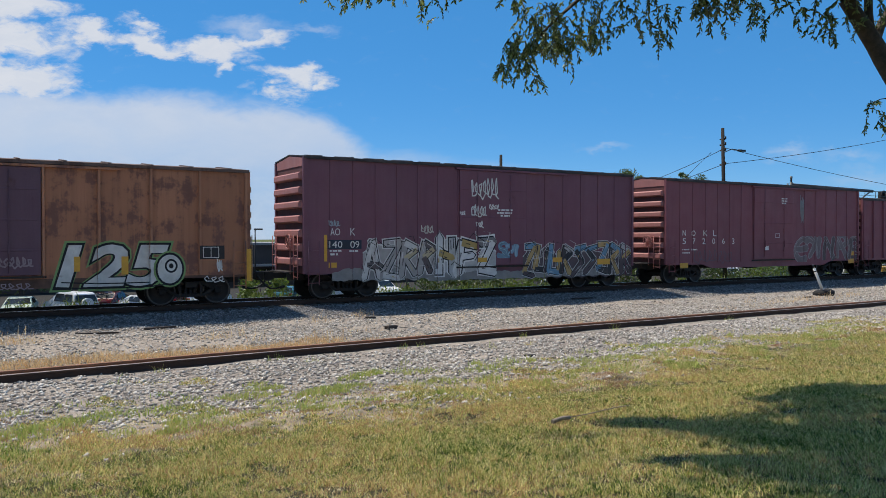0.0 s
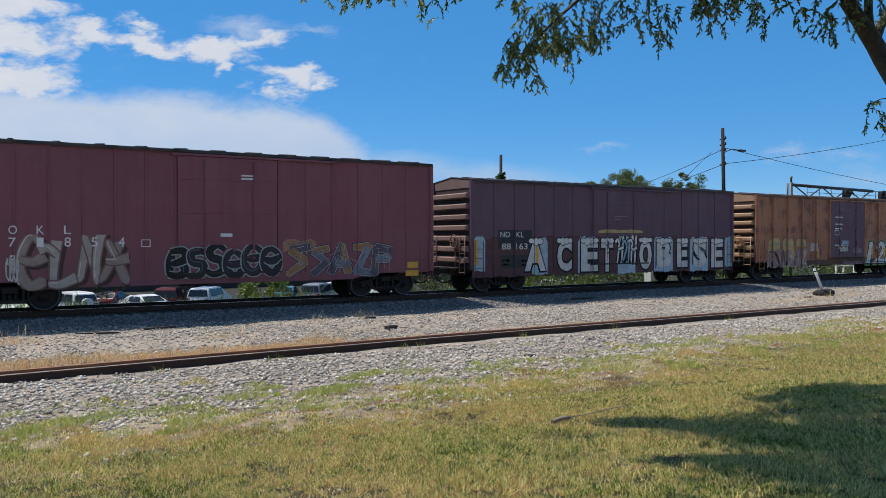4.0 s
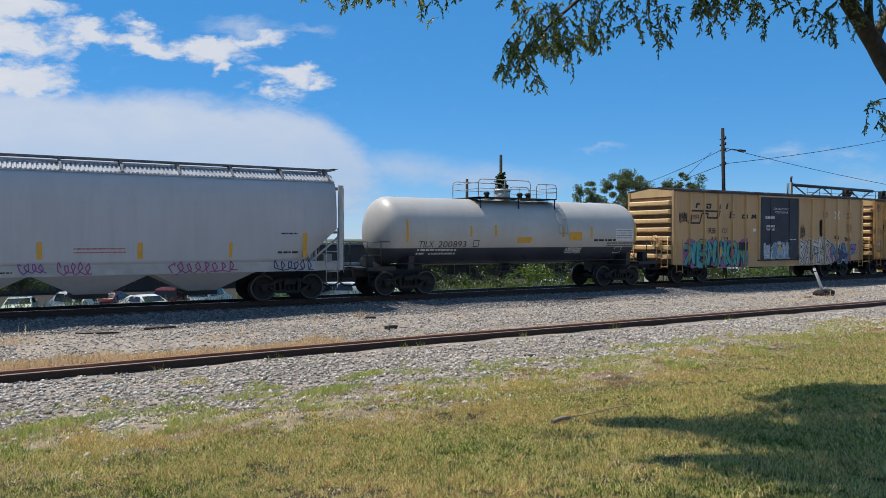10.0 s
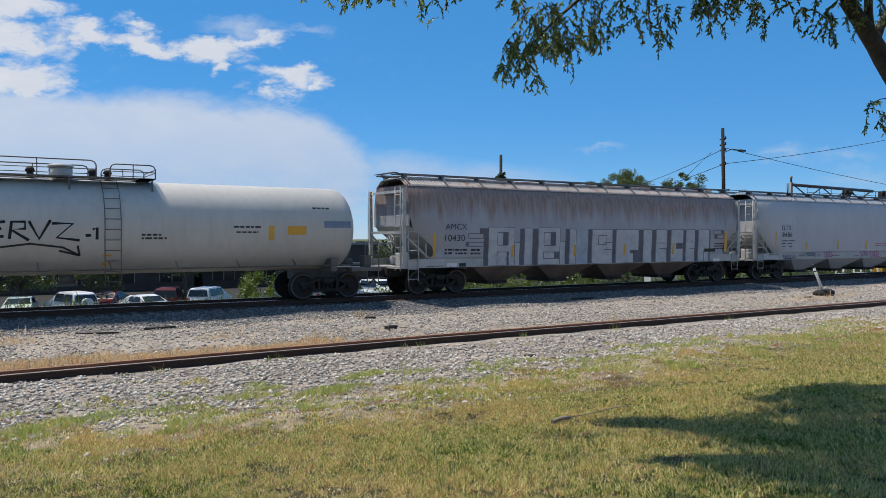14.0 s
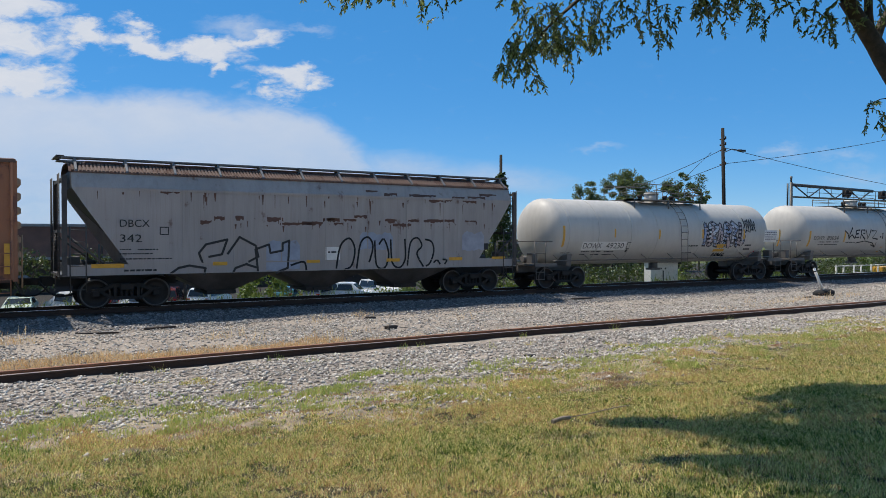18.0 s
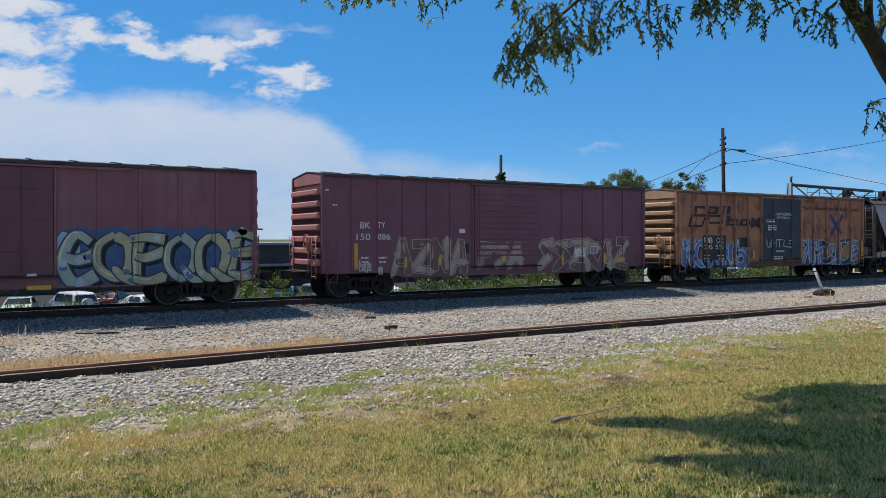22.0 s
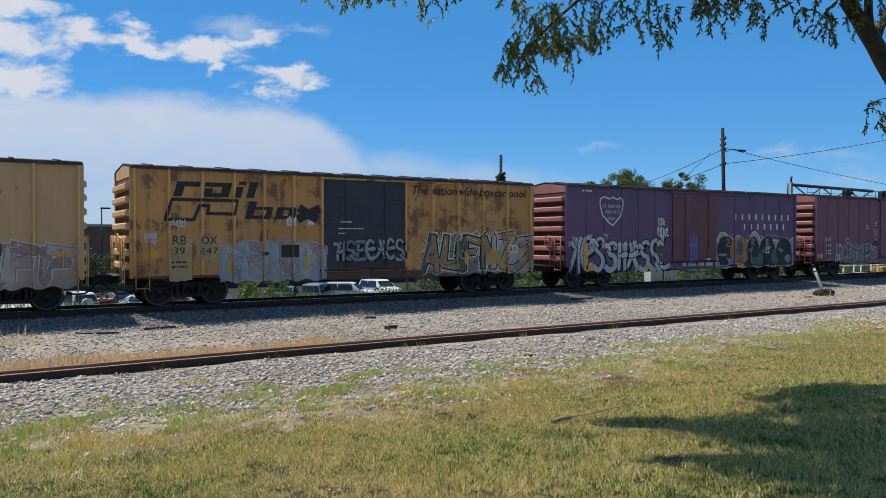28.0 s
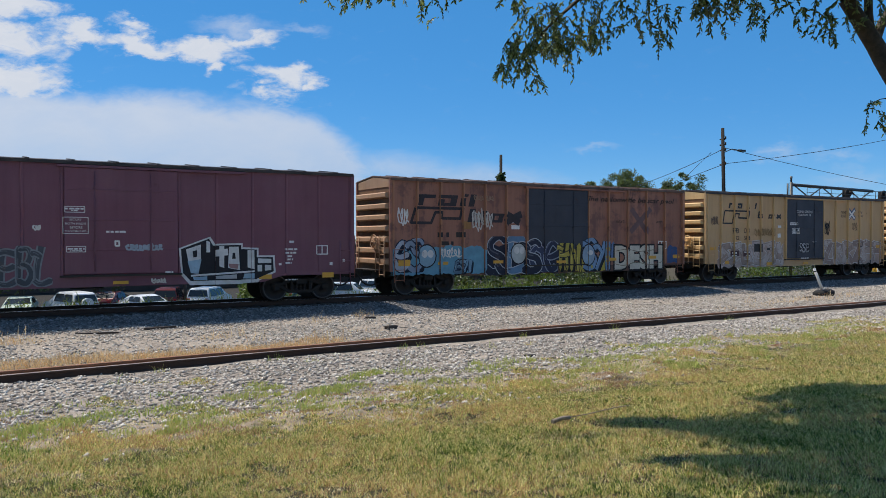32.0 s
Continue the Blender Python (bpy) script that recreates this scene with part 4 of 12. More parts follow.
        if s > 0:
            bm = bmesh.new()
            for k in range(14):
                a0, a1 = 2 * math.pi * k / 14, 2 * math.pi * (k + 1) / 14
                rod(bm, (uu - 0.2, -0.7 + 0.26 * math.cos(a0), 2.05 + 0.26 * math.sin(a0)), (uu - 0.2, -0.7 + 0.26 * math.cos(a1), 2.05 + 0.26 * math.sin(a1)), 0.018, 5)
            for k in range(3):
                a0 = math.pi * k / 3
                rod(bm, (uu - 0.2, -0.7 + 0.26 * math.cos(a0), 2.05 + 0.26 * math.sin(a0)), (uu - 0.2, -0.7 - 0.26 * math.cos(a0), 2.05 - 0.26 * math.sin(a0)), 0.012, 5)
            part("brake_wheel", bm, end_paint or sill_paint, car)
    for s in (-1, 1):
        bm = bmesh.new()
        ya, yb = (-1.43, -1.38) if s < 0 else (1.38, 1.43)
        box(bm, 0.10, L - 0.10, ya, yb, 1.06, 1.38)
        box(bm, 0.10, L - 0.10, min(s * 1.38, s * 1.455), max(s * 1.38, s * 1.455), 1.045, 1.062)
        part("side_sill", bm, sill_paint, car)
    if flat:
        for i in range(1, 8):
            bm = bmesh.new()
            u = cut_u + (L - 2 * cut_u) * i / 8
            box(bm, u - 0.02, u + 0.02, -1.462, -1.44, 1.39, 3.70)
            part("side_seam", bm, paint, car)
        bm = bmesh.new()
        box(bm, cut_u, L - cut_u, -1.475, -1.44, 3.66, 3.74)
        part("side_rib", bm, paint, car)
    # hopper bays
    span = (L - 2 * 3.2) / bays
    for i in range(bays):
        a = 3.2 + span * i
        bm = bmesh.new()
        hi = [bm.verts.new(p) for p in ((a + 0.02, -1.38, 1.06), (a + span - 0.02, -1.38, 1.06), (a + span - 0.02, 1.38, 1.06), (a + 0.02, 1.38, 1.06))]
        c = a + span / 2
        lo = [bm.verts.new(p) for p in ((c - 0.42, -0.75, 0.42), (c + 0.42, -0.75, 0.42), (c + 0.42, 0.75, 0.42), (c - 0.42, 0.75, 0.42))]
        for j in range(4):
            k = (j + 1) % 4
            bm.faces.new((hi[j], hi[k], lo[k], lo[j]))
        bm.faces.new(lo[::-1])
        bay = part("hopper_bay", bm, bay_paint or paint, car, "sloped discharge bay")
        bm = bmesh.new()
        chamfer_box(bm, c - 0.50, c + 0.50, -0.85, 0.85, 0.30, 0.44, 0.02)
        rod(bm, (c - 0.2, -0.95, 0.36), (c - 0.2, -0.8, 0.36), 0.06, 8)
        part("outlet_gate", bm, UNDER, bay)
    bm = bmesh.new()
    box(bm, 0.0, 3.6, -0.28, 0.28, 0.68, 1.06)
    part("center_sill", bm, UNDER, car)
    bm = bmesh.new()
    box(bm, L - 3.6, L, -0.28, 0.28, 0.68, 1.06)
    part("center_sill", bm, UNDER, car)
    # roof with a long hatch coaming and running boards
    bm = bmesh.new()
    edge_y = sec[-1][0]
    ys = [(-edge_y, top - 0.005), (-0.84, top + 0.24), (-0.4, top + 0.30), (0.4, top + 0.30), (0.84, top + 0.24), (edge_y, top - 0.005)]
    prism(bm, ys + [(y, z - 0.03) for y, z in reversed(ys)], "x", e - 0.05, L - e + 0.05)
    n = 150
    for i in range(n):
        u = e + (L - 2 * e) * (i + 0.5) / n
        prism(bm, [(-edge_y + 0.02, top + 0.012), (-0.84, top + 0.245), (-0.58, top + 0.277), (-0.58, top + 0.302), (-0.86, top + 0.270), (-edge_y + 0.01, top + 0.036)], "x", u - 0.032, u + 0.032)
    part("roof", bm, roof_paint, car)
    bm = bmesh.new()
    chamfer_box(bm, e + 0.5, L - e - 0.5, -0.34, 0.34, top + 0.28, top + 0.40, 0.03)
    part("hatch_cover", bm, roof_paint, car, "long trough hatch cover")
    bm = bmesh.new()
    box(bm, e, L - e, -edge_y - 0.05, -edge_y + 0.01, top - 0.045, top - 0.002)
    part("roof_rail", bm, roof_paint, car)
    for s in (-1, 1):
        bm = bmesh.new()
        ya, yb = (-0.82, -0.46) if s < 0 else (0.46, 0.82)
        box(bm, 0.12, L - 0.12, ya, yb, top + 0.425, top + 0.45)
        box(bm, 0.12, L - 0.12, s * 0.835 - 0.014, s * 0.835 + 0.014, top + 0.412, top + 0.462)
        box(bm, 0.12, L - 0.12, s * 0.445 - 0.014, s * 0.445 + 0.014, top + 0.412, top + 0.462)
        wk = part("running_board", bm, WALKWAY, car, "grey steel roof walkway")
        k = 12
        for i in range(k):
            u = 0.5 + (L - 1.0) * i / (k - 1)
            bm = bmesh.new()
            prism(bm, [(s * 0.90, top + 0.42), (s * 0.60, top + 0.42), (s * 0.60, top + 0.30), (s * (edge_y - 0.03), top + 0.01), (s * (edge_y + 0.02), top - 0.01), (s * (edge_y + 0.01), top + 0.05), (s * 0.95, top + 0.30)], "x", u - 0.035, u + 0.035)
            box(bm, u - 0.16, u + 0.16, min(s * 0.5, s * 0.8), max(s * 0.5, s * 0.8), top + 0.395, top + 0.423)
            part("bracket", bm, WALKWAY, wk)
    for u, s in ((0.12, -1), (L - 0.12, 1)):
        bm = bmesh.new()
        box(bm, min(u, u + s * 0.02) - 0.10, max(u, u + s * 0.02) + 0.10, -0.82, 0.82, top + 0.477, top + 0.50)
        part("end_walkway", bm, WALKWAY, car)
    return car, surf, L


def tank_car(name, x0, x1, label, paint, frame_paint, radius=1.47, centre=2.52, top_walk=0.52, walk_len=3.6, ladder_u=None, bands=(), head=0.75, walk_high=True, rail_paint=None, ladder_z=0.75):
    L = x1 - x0
    car = empty(name, pose(x0, TRACK_Y, 0), label, "tank car", "cars of the passing train")
    CARS.append((car, x0))
    running_gear(car, x0, L, 1.95, 0.42)
    a, b = 0.75, L - 0.75
    bm = bmesh.new()
    prof = []
    for k in range(9):
        q = math.pi / 2 * k / 8
        prof.append((a + head * (1 - math.sin(q)), max(0.02, radius * math.cos(q) ** 0.62 if k < 8 else 0.02)))
    prof = prof[::-1]
    prof = [(a + head * (1 - math.cos(q)), radius * math.sin(q) ** 0.9 if q > 0 else 0.02) for q in [math.pi / 2 * k / 9 for k in range(10)]]
    mid = [(a + head + (b - a - 2 * head) * i / 6, radius) for i in range(1, 6)]
    back = [(a + b - k, r) for k, r in reversed(prof)]
    lathe(bm, prof + mid + back, (0, 0, centre), "x", 48)
    part("tank_shell", bm, paint, car)

    def surf(u, z):
        d = min(radius * 0.995, abs(z - centre))
        return -math.sqrt(radius * radius - d * d)
    for u in bands:
        bm = bmesh.new()
        lathe(bm, [(u - 0.04, radius + 0.002), (u - 0.03, radius + 0.012), (u + 0.03, radius + 0.012), (u + 0.04, radius + 0.002)], (0, 0, centre), "x", 48)
        part("weld_band", bm, paint, car)
    # stub sills, bolsters and saddles
    for u, s in ((0.0, 1), (L, -1)):
        bm = bmesh.new()
        box(bm, min(u, u + s * 3.0), max(u, u + s * 3.0), -0.28, 0.28, 0.70, 1.10)
        prism(bm, [(-1.40, 1.0), (1.40, 1.0), (1.46, 1.5), (1.05, 1.42), (0.0, 1.15), (-1.05, 1.42), (-1.46, 1.5)], "x", u + s * 1.75, u + s * 2.0)
        part("stub_sill", bm, frame_paint, car)
        bm = bmesh.new()
        box(bm, min(u, u + s * 0.9), max(u, u + s * 0.9), -1.40, 1.40, 1.02, 1.08)
        box(bm, min(u, u + s * 1.2), max(u, u + s * 1.2), -1.44, -1.36, 0.98, 1.12)
        box(bm, min(u, u + s * 1.2), max(u, u + s * 1.2), 1.36, 1.44, 0.98, 1.12)
        part("end_platform", bm, frame_paint, car)
        for y in (-1.36, 1.36):
            rails = [((0.06, 1.0, 1.05), (0.06, 1.0, 2.05), 0.022), ((0.62, 1.0, 1.05), (0.62, 1.0, 2.05), 0.022), ((0.06, 1.0, 2.05), (1.0, 1.0, 2.05), 0.022), ((0.06, 1.0, 1.55), (0.62, 1.0, 1.55), 0.02)]
            for a, b, r in rails:
                bm = bmesh.new()
                rod(bm, (u + s * a[0], y * a[1], a[2]), (u + s * b[0], y * b[1], b[2]), r, 6)
                part("handrail", bm, frame_paint, car)
            for a, b in (((0.10, 0.45), (0.55, 0.45)), ((0.10, 0.75), (0.55, 0.75)), ((0.10, 0.45), (0.10, 1.05)), ((0.55, 0.45), (0.55, 1.05))):
                bm = bmesh.new()
                rod(bm, (u + s * a[0], y * 1.03, a[1]), (u + s * b[0], y * 1.03, b[1]), 0.018, 6)
                part("step_bar", bm, frame_paint, car)
        bm = bmesh.new()
        rod(bm, (u + s * 0.06, -1.36, 2.05), (u + s * 0.06, 1.36, 2.05), 0.022, 6)
        part("handrail", bm, frame_paint, car)
        bm = bmesh.new()
        chamfer_box(bm, u + s * 0.35 - 0.15, u + s * 0.35 + 0.15, -1.0, -0.6, 1.10, 1.55, 0.03)
        part("brake_valve", bm, frame_paint, car)
        bm = bmesh.new()
        rod(bm, (u + s * 0.5, 0.1, 1.28), (u + s * 0.95, 0.1, 1.28), 0.14, 12)
        part("air_reservoir", bm, frame_paint, car)
    # long side rail at the tank's foot
    bm = bmesh.new()
    for y in (-1.42, 1.42):
        rod(bm, (1.0, y, 1.22), (L - 1.0, y, 1.22), 0.022, 6)
        for i in range(9):
            u = 1.3 + (L - 2.6) * i / 8
            rod(bm, (u, y, 1.22), (u, surf(u, 1.45) * (1 if y < 0 else -1), 1.45), 0.015, 5)
    part("side_rail", bm, frame_paint, car)
    # top platform, manway, valves, railings
    c = top_walk * L
    zt = centre + radius
    w = walk_len / 2
    bm = bmesh.new()
    box(bm, c - w, c + w, -0.98, -0.32, zt + 0.02, zt + 0.06)
    box(bm, c - w, c + w, 0.32, 0.98, zt + 0.02, zt + 0.06)
    box(bm, c - w, c - w + 0.5, -0.98, 0.98, zt + 0.02, zt + 0.06)
    box(bm, c + w - 0.5, c + w, -0.98, 0.98, zt + 0.02, zt + 0.06)
    for u in (c - w + 0.1, c, c + w - 0.1):
        for y in (-0.95, 0.95):
            rod(bm, (u, y, zt + 0.03), (u, y * 1.02, centre + math.sqrt(max(0.01, radius ** 2 - 0.97 ** 2)) - 0.02), 0.03, 5)
    part("top_platform", bm, frame_paint, car, "steel grating platform on the tank top")
    bm = bmesh.new()
    rod(bm, (c - 0.15, 0, zt - 0.05), (c - 0.15, 0, zt + 0.38), 0.34, 20)
    rod(bm, (c - 0.15, 0, zt + 0.38), (c - 0.15, 0, zt + 0.46), 0.39, 20, 0.33)
    part("manway", bm, paint, car)
    for du in (-1.0, 0.75, 1.2):
        bm = bmesh.new()
        rod(bm, (c + du, -0.05, zt - 0.05), (c + du, -0.05, zt + 0.22), 0.10, 10)
        rod(bm, (c + du, -0.05, zt + 0.22), (c + du, -0.05, zt + 0.34), 0.15, 10, 0.1)
        part("valve", bm, UNDER, car)
    for y in (-0.97, 0.97):
        hh = 0.78 if walk_high else 0.55
        for a2, b2, up in ((c - w, c + w * 0.30, hh), (c + w * 0.46, c + w, hh * 0.86)):
            bm = bmesh.new()
            tube(bm, [(a2, y, zt + 0.05), (a2, y, zt + up - 0.14), (a2 + 0.05, y, zt + up - 0.04), (a2 + 0.16, y, zt + up), (b2 - 0.16, y, zt + up), (b2 - 0.05, y, zt + up - 0.04), (b2, y, zt + up - 0.14), (b2, y, zt + 0.05)], 0.020, 6)
            rod(bm, (a2, y, zt + up * 0.52), (b2, y, zt + up * 0.52), 0.014, 6)
            rod(bm, ((a2 + b2) / 2, y, zt + 0.05), ((a2 + b2) / 2, y, zt + up), 0.016, 6)
            part("top_railing", bm, rail_paint or frame_paint, car)
    for u, up in ((c - w, hh), (c + w, hh * 0.86)):
        bm = bmesh.new()
        rod(bm, (u, -0.97, zt + up - 0.14), (u, 0.97, zt + up - 0.14), 0.018, 6)
        rod(bm, (u, -0.97, zt + up * 0.5), (u, 0.97, zt + up * 0.5), 0.014, 6)
        part("top_railing", bm, rail_paint or frame_paint, car)
    lu = ladder_u if ladder_u is not None else c + 0.3
    bm = bmesh.new()
    for du in (0.0, 0.46):
        pts = [(lu + du, -1.56, ladder_z), (lu + du, -1.56, max(2.2, ladder_z + 0.1))]
        for k in range(7):
            q = k / 6 * 1.15
            pts.append((lu + du, -(radius + 0.10) * math.cos(q), centre + (radius + 0.10) * math.sin(q)))
        tube(bm, pts, 0.016, 6)
    z = ladder_z + 0.1
    while z < centre + radius - 0.1:
        y = -1.56 if z < 2.4 else -math.sqrt(max(0.05, (radius + 0.1) ** 2 - (z - centre) ** 2))
        rod(bm, (lu, y, z), (lu + 0.46, y, z), 0.016, 5)
        z += 0.32
    part("side_ladder", bm, rail_paint or frame_paint, car)
    bm = bmesh.new()
    rod(bm, (c, 0, centre - radius + 0.02), (c, 0, centre - radius - 0.28), 0.22, 14)
    box(bm, c - 0.3, c + 0.3, -0.2, 0.2, centre - radius - 0.36, centre - radius - 0.26)
    part("bottom_outlet", bm, frame_paint, car)
    return car, surf, L


def outline(car, u0, u1, z0, z1, material, surf, w=0.025, cross=False):
    bm = bmesh.new()
    stroke(bm, [(u0, z0), (u1, z0), (u1, z1), (u0, z1), (u0, z0)], w, surf, 0.007)
    if cross:
        stroke(bm, [((u0 + u1) / 2, z0), ((u0 + u1) / 2, z1)], w, surf, 0.007)
    return part("stencil_frame", bm, material, car)


def slant(bm, surf, u0, u1, z0, z1, k=0.28, lift=0.006):
    LAYER[0] = (LAYER[0] + 1) % 4
    lift += LAYER[0] * 0.0008
    s = (z1 - z0) * k
    drape(bm, [(u0, z0), (u1, z0), (u1 + s, z1), (u0 + s, z1)], surf, lift)


def bold_logo(car, u0, u1, z0, z1, material, surf):
    """Two rows of heavy slanting shapes and a hooked outline between them, standing for a maker's badge."""
    def mark(*span):
        one = bmesh.new()
        slant(one, surf, *span)
        part("badge_mark", one, material, car)

    def sweep(pts, width, lift, name="badge_mark"):
        one = bmesh.new()
        stroke(one, pts, width, surf, lift)
        part(name, one, material, car)

    w, h = u1 - u0, z1 - z0
    X = lambda a: u0 + a * w
    Z = lambda b: z0 + b * h
    # upper row: four shapes
    mark(X(0.00), X(0.055), Z(0.58), Z(0.95))
    mark(X(0.04), X(0.17), Z(0.83), Z(0.95))
    mark(X(0.20), X(0.36), Z(0.84), Z(0.95))
    mark(X(0.19), X(0.36), Z(0.58), Z(0.68))
    mark(X(0.30), X(0.36), Z(0.58), Z(0.95))
    mark(X(0.19), X(0.245), Z(0.58), Z(0.80))
    mark(X(0.395), X(0.445), Z(0.58), Z(0.86))
    mark(X(0.43), X(0.48), Z(0.91), Z(1.0))
    mark(X(0.48), X(0.535), Z(0.58), Z(1.0))
    # lower row: three shapes
    mark(X(0.47), X(0.525), Z(0.04), Z(0.50))
    mark(X(0.52), X(0.64), Z(0.04), Z(0.13))
    mark(X(0.53), X(0.65), Z(0.28), Z(0.36))
    mark(X(0.60), X(0.65), Z(0.04), Z(0.36))
    for a in (0.68, 0.77):
        mark(X(a), X(a + 0.05), Z(0.04), Z(0.36))
    mark(X(0.68), X(0.82), Z(0.04), Z(0.13))
    mark(X(0.70), X(0.84), Z(0.28), Z(0.36))
    sweep([(X(0.86), Z(0.36)), (X(1.0), Z(0.04))], 0.06 * w, 0.0075)
    sweep([(X(1.02), Z(0.36)), (X(0.85), Z(0.04))], 0.06 * w, 0.0085)
    sweep([(X(-0.01), Z(0.5)), (X(-0.05), Z(0.0)), (X(0.13), Z(0.0)), (X(0.17), Z(0.36)), (X(0.23), Z(0.36)), (X(0.22), Z(0.16)), (X(0.40), Z(0.16)), (X(0.42), Z(0.5)), (X(-0.01), Z(0.5))], 0.022 * w, 0.008, "badge")


def spaced_logo(car, u0, u1, z0, z1, material, surf):
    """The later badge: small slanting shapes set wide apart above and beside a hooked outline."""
    def mark(*span):
        one = bmesh.new()
        slant(one, surf, *span)
        part("badge_mark", one, material, car)

    def sweep(pts, width, lift, name="badge_mark"):
        one = bmesh.new()
        stroke(one, pts, width, surf, lift)
        part(name, one, material, car)

    w, h = u1 - u0, z1 - z0
    X = lambda a: u0 + a * w
    Z = lambda b: z0 + b * h
    mark(X(0.09), X(0.115), Z(0.72), Z(0.96))
    mark(X(0.11), X(0.15), Z(0.88), Z(0.96))
    mark(X(0.245), X(0.30), Z(0.88), Z(0.96))
    mark(X(0.24), X(0.265), Z(0.72), Z(0.86))
    mark(X(0.285), X(0.31), Z(0.72), Z(0.96))
    mark(X(0.25), X(0.30), Z(0.72), Z(0.78))
    mark(X(0.41), X(0.435), Z(0.72), Z(0.93))
    mark(X(0.53), X(0.555), Z(0.72), Z(1.0))
    for a, tall in ((0.58, 0.62), (0.77, 0.48)):
        mark(X(a), X(a + 0.022), Z(0.28), Z(tall))
        mark(X(a + 0.05), X(a + 0.072), Z(0.28), Z(0.48))
        mark(X(a + 0.01), X(a + 0.06), Z(0.28), Z(0.34))
        mark(X(a + 0.02), X(a + 0.07), Z(0.42), Z(0.48))
    sweep([(X(0.93), Z(0.46)), (X(1.0), Z(0.30))], 0.024 * w, 0.0075)
    sweep([(X(1.0), Z(0.46)), (X(0.92), Z(0.30))], 0.024 * w, 0.0085)
    sweep([(X(0.03), Z(0.60)), (X(0.00), Z(0.02)), (X(0.15), Z(0.02)), (X(0.185), Z(0.48)), (X(0.27), Z(0.48)), (X(0.26), Z(0.28)), (X(0.40), Z(0.28)), (X(0.42), Z(0.60)), (X(0.03), Z(0.60))], 0.016 * w, 0.008, "badge")


def reflectors(car, items, surf):
    for u0, u1, z0, z1 in items:
        bm = bmesh.new()
        y = min(depth_at(surf, u0 + (u1 - u0) * k, (z0 + z1) / 2) for k in (0.05, 0.5, 0.95))
        if callable(surf):
            rect(bm, surf, u0, u1, z0, z1, 0.012)
        else:
            box(bm, u0, u1, y - 0.012, y - 0.001, z0, z1)
        part("reflector", bm, YELLOW, car, "yellow reflective strip")


def diamond(car, u, z, r, surf):
    bm = bmesh.new()
    drape(bm, [(u - r, z), (u, z - r), (u + r, z), (u, z + r)], surf, 0.012)
    pl = part("hazard_placard", bm, WHITE, car, "white diamond hazard placard")
    bm = bmesh.new()
    stroke(bm, [(u - r * 0.8, z), (u, z - r * 0.8), (u + r * 0.8, z), (u, z + r * 0.8), (u - r * 0.8, z)], 0.03, surf, 0.016)
    part("placard_border", bm, spray((0.5, 0.05, 0.05)), pl)


def rust_runs(car, surf, u0, u1, top, low, count, seed):
    """Rust that has run down from a seam in thin uneven trails."""
    rng = random.Random(seed)
    bm = bmesh.new()
    for _ in range(count):
        u, w = rng.uniform(u0, u1), rng.uniform(0.010, 0.042)
        a = top - rng.uniform(0, 0.25)
        b = a - (top - low) * rng.uniform(0.12, 1.0) ** 1.6
        drape(bm, [(u - w * 0.3, b), (u + w * 0.3, b), (u + w, a), (u - w, a)], surf, rng.uniform(0.003, 0.0045))
    ob = part("rust_stain", bm, RUST_RUN, car, "brown rust trails")
    ob["kind"] = "stuff"
    return ob


def blue_figure(car, surf, u, z):
    bm = bmesh.new()
    for du, z0, z1 in ((-0.18, -0.75, 0.55), (0.0, -0.75, 0.75), (0.18, -0.75, 0.55)):
        rect(bm, surf, u + du - 0.05, u + du + 0.05, z + z0, z + z1, 0.006)
    rect(bm, surf, u - 0.32, u + 0.32, z + 0.1, z + 0.2, 0.008)
    return part("graffiti", bm, spray((0.15, 0.17, 0.50)), car, "blue sprayed bars")


def rust_ledge(car, surf, u0, u1, z, count, seed):
    """Rust broken out along a level weld, in uneven strips."""
    rng = random.Random(seed)
    for i in range(count):
        u, w, h = rng.uniform(u0, u1), rng.uniform(0.25, 0.9), rng.uniform(0.02, 0.05)
        y = z + rng.choice((0.0, 0.0, -0.16, 0.12)) + rng.uniform(-0.02, 0.02)
        bm = bmesh.new()
        n = 6
        up = [(u + w * k / n, y + h * rng.uniform(0.6, 1.3)) for k in range(n + 1)]
        dn = [(u + w * k / n, y - h * rng.uniform(0.2, 2.6)) for k in range(n + 1)]
        for k in range(n):
            drape(bm, [dn[k], dn[k + 1], up[k + 1], up[k]], surf, 0.005 + 0.0005 * (i % 4))
        part("rust_patch", bm, RUST_RUN, car)


RUST_RUN = grainy("rust_run", (0.125, 0.068, 0.052), 0.9, 0.0, 0.3, 3.0)

RED = car_paint("maroon_car_paint", (0.150, 0.056, 0.080), (0.105, 0.043, 0.050), 0.25, 0.10, 0.5, 0.35)
RED2 = car_paint("oxide_red_car_paint", (0.190, 0.058, 0.072), (0.125, 0.050, 0.054), 0.22, 0.10, 0.5, 0.35)
# lighter than the red sides: the ends' sunlight is put into this paint
REDEND = car_paint("sunlit_red_end_paint", (0.36, 0.14, 0.125), (0.12, 0.05, 0.05), 0.2, 0.2, 0.5, 0.4)
DARKEND = car_paint("rusty_dark_end_paint", (0.20, 0.12, 0.105), (0.10, 0.045, 0.035), 0.4, 0.15, 0.6, 0.5)
BROWN = car_paint("brown_car_paint", (0.102, 0.052, 0.074), (0.080, 0.038, 0.044), 0.3, 0.10, 0.55, 0.4)
RUSTY = car_paint("rusted_orange_paint", (0.35, 0.152, 0.080), (0.13, 0.062, 0.050), 0.62, 0.05, 0.6, 0.8)
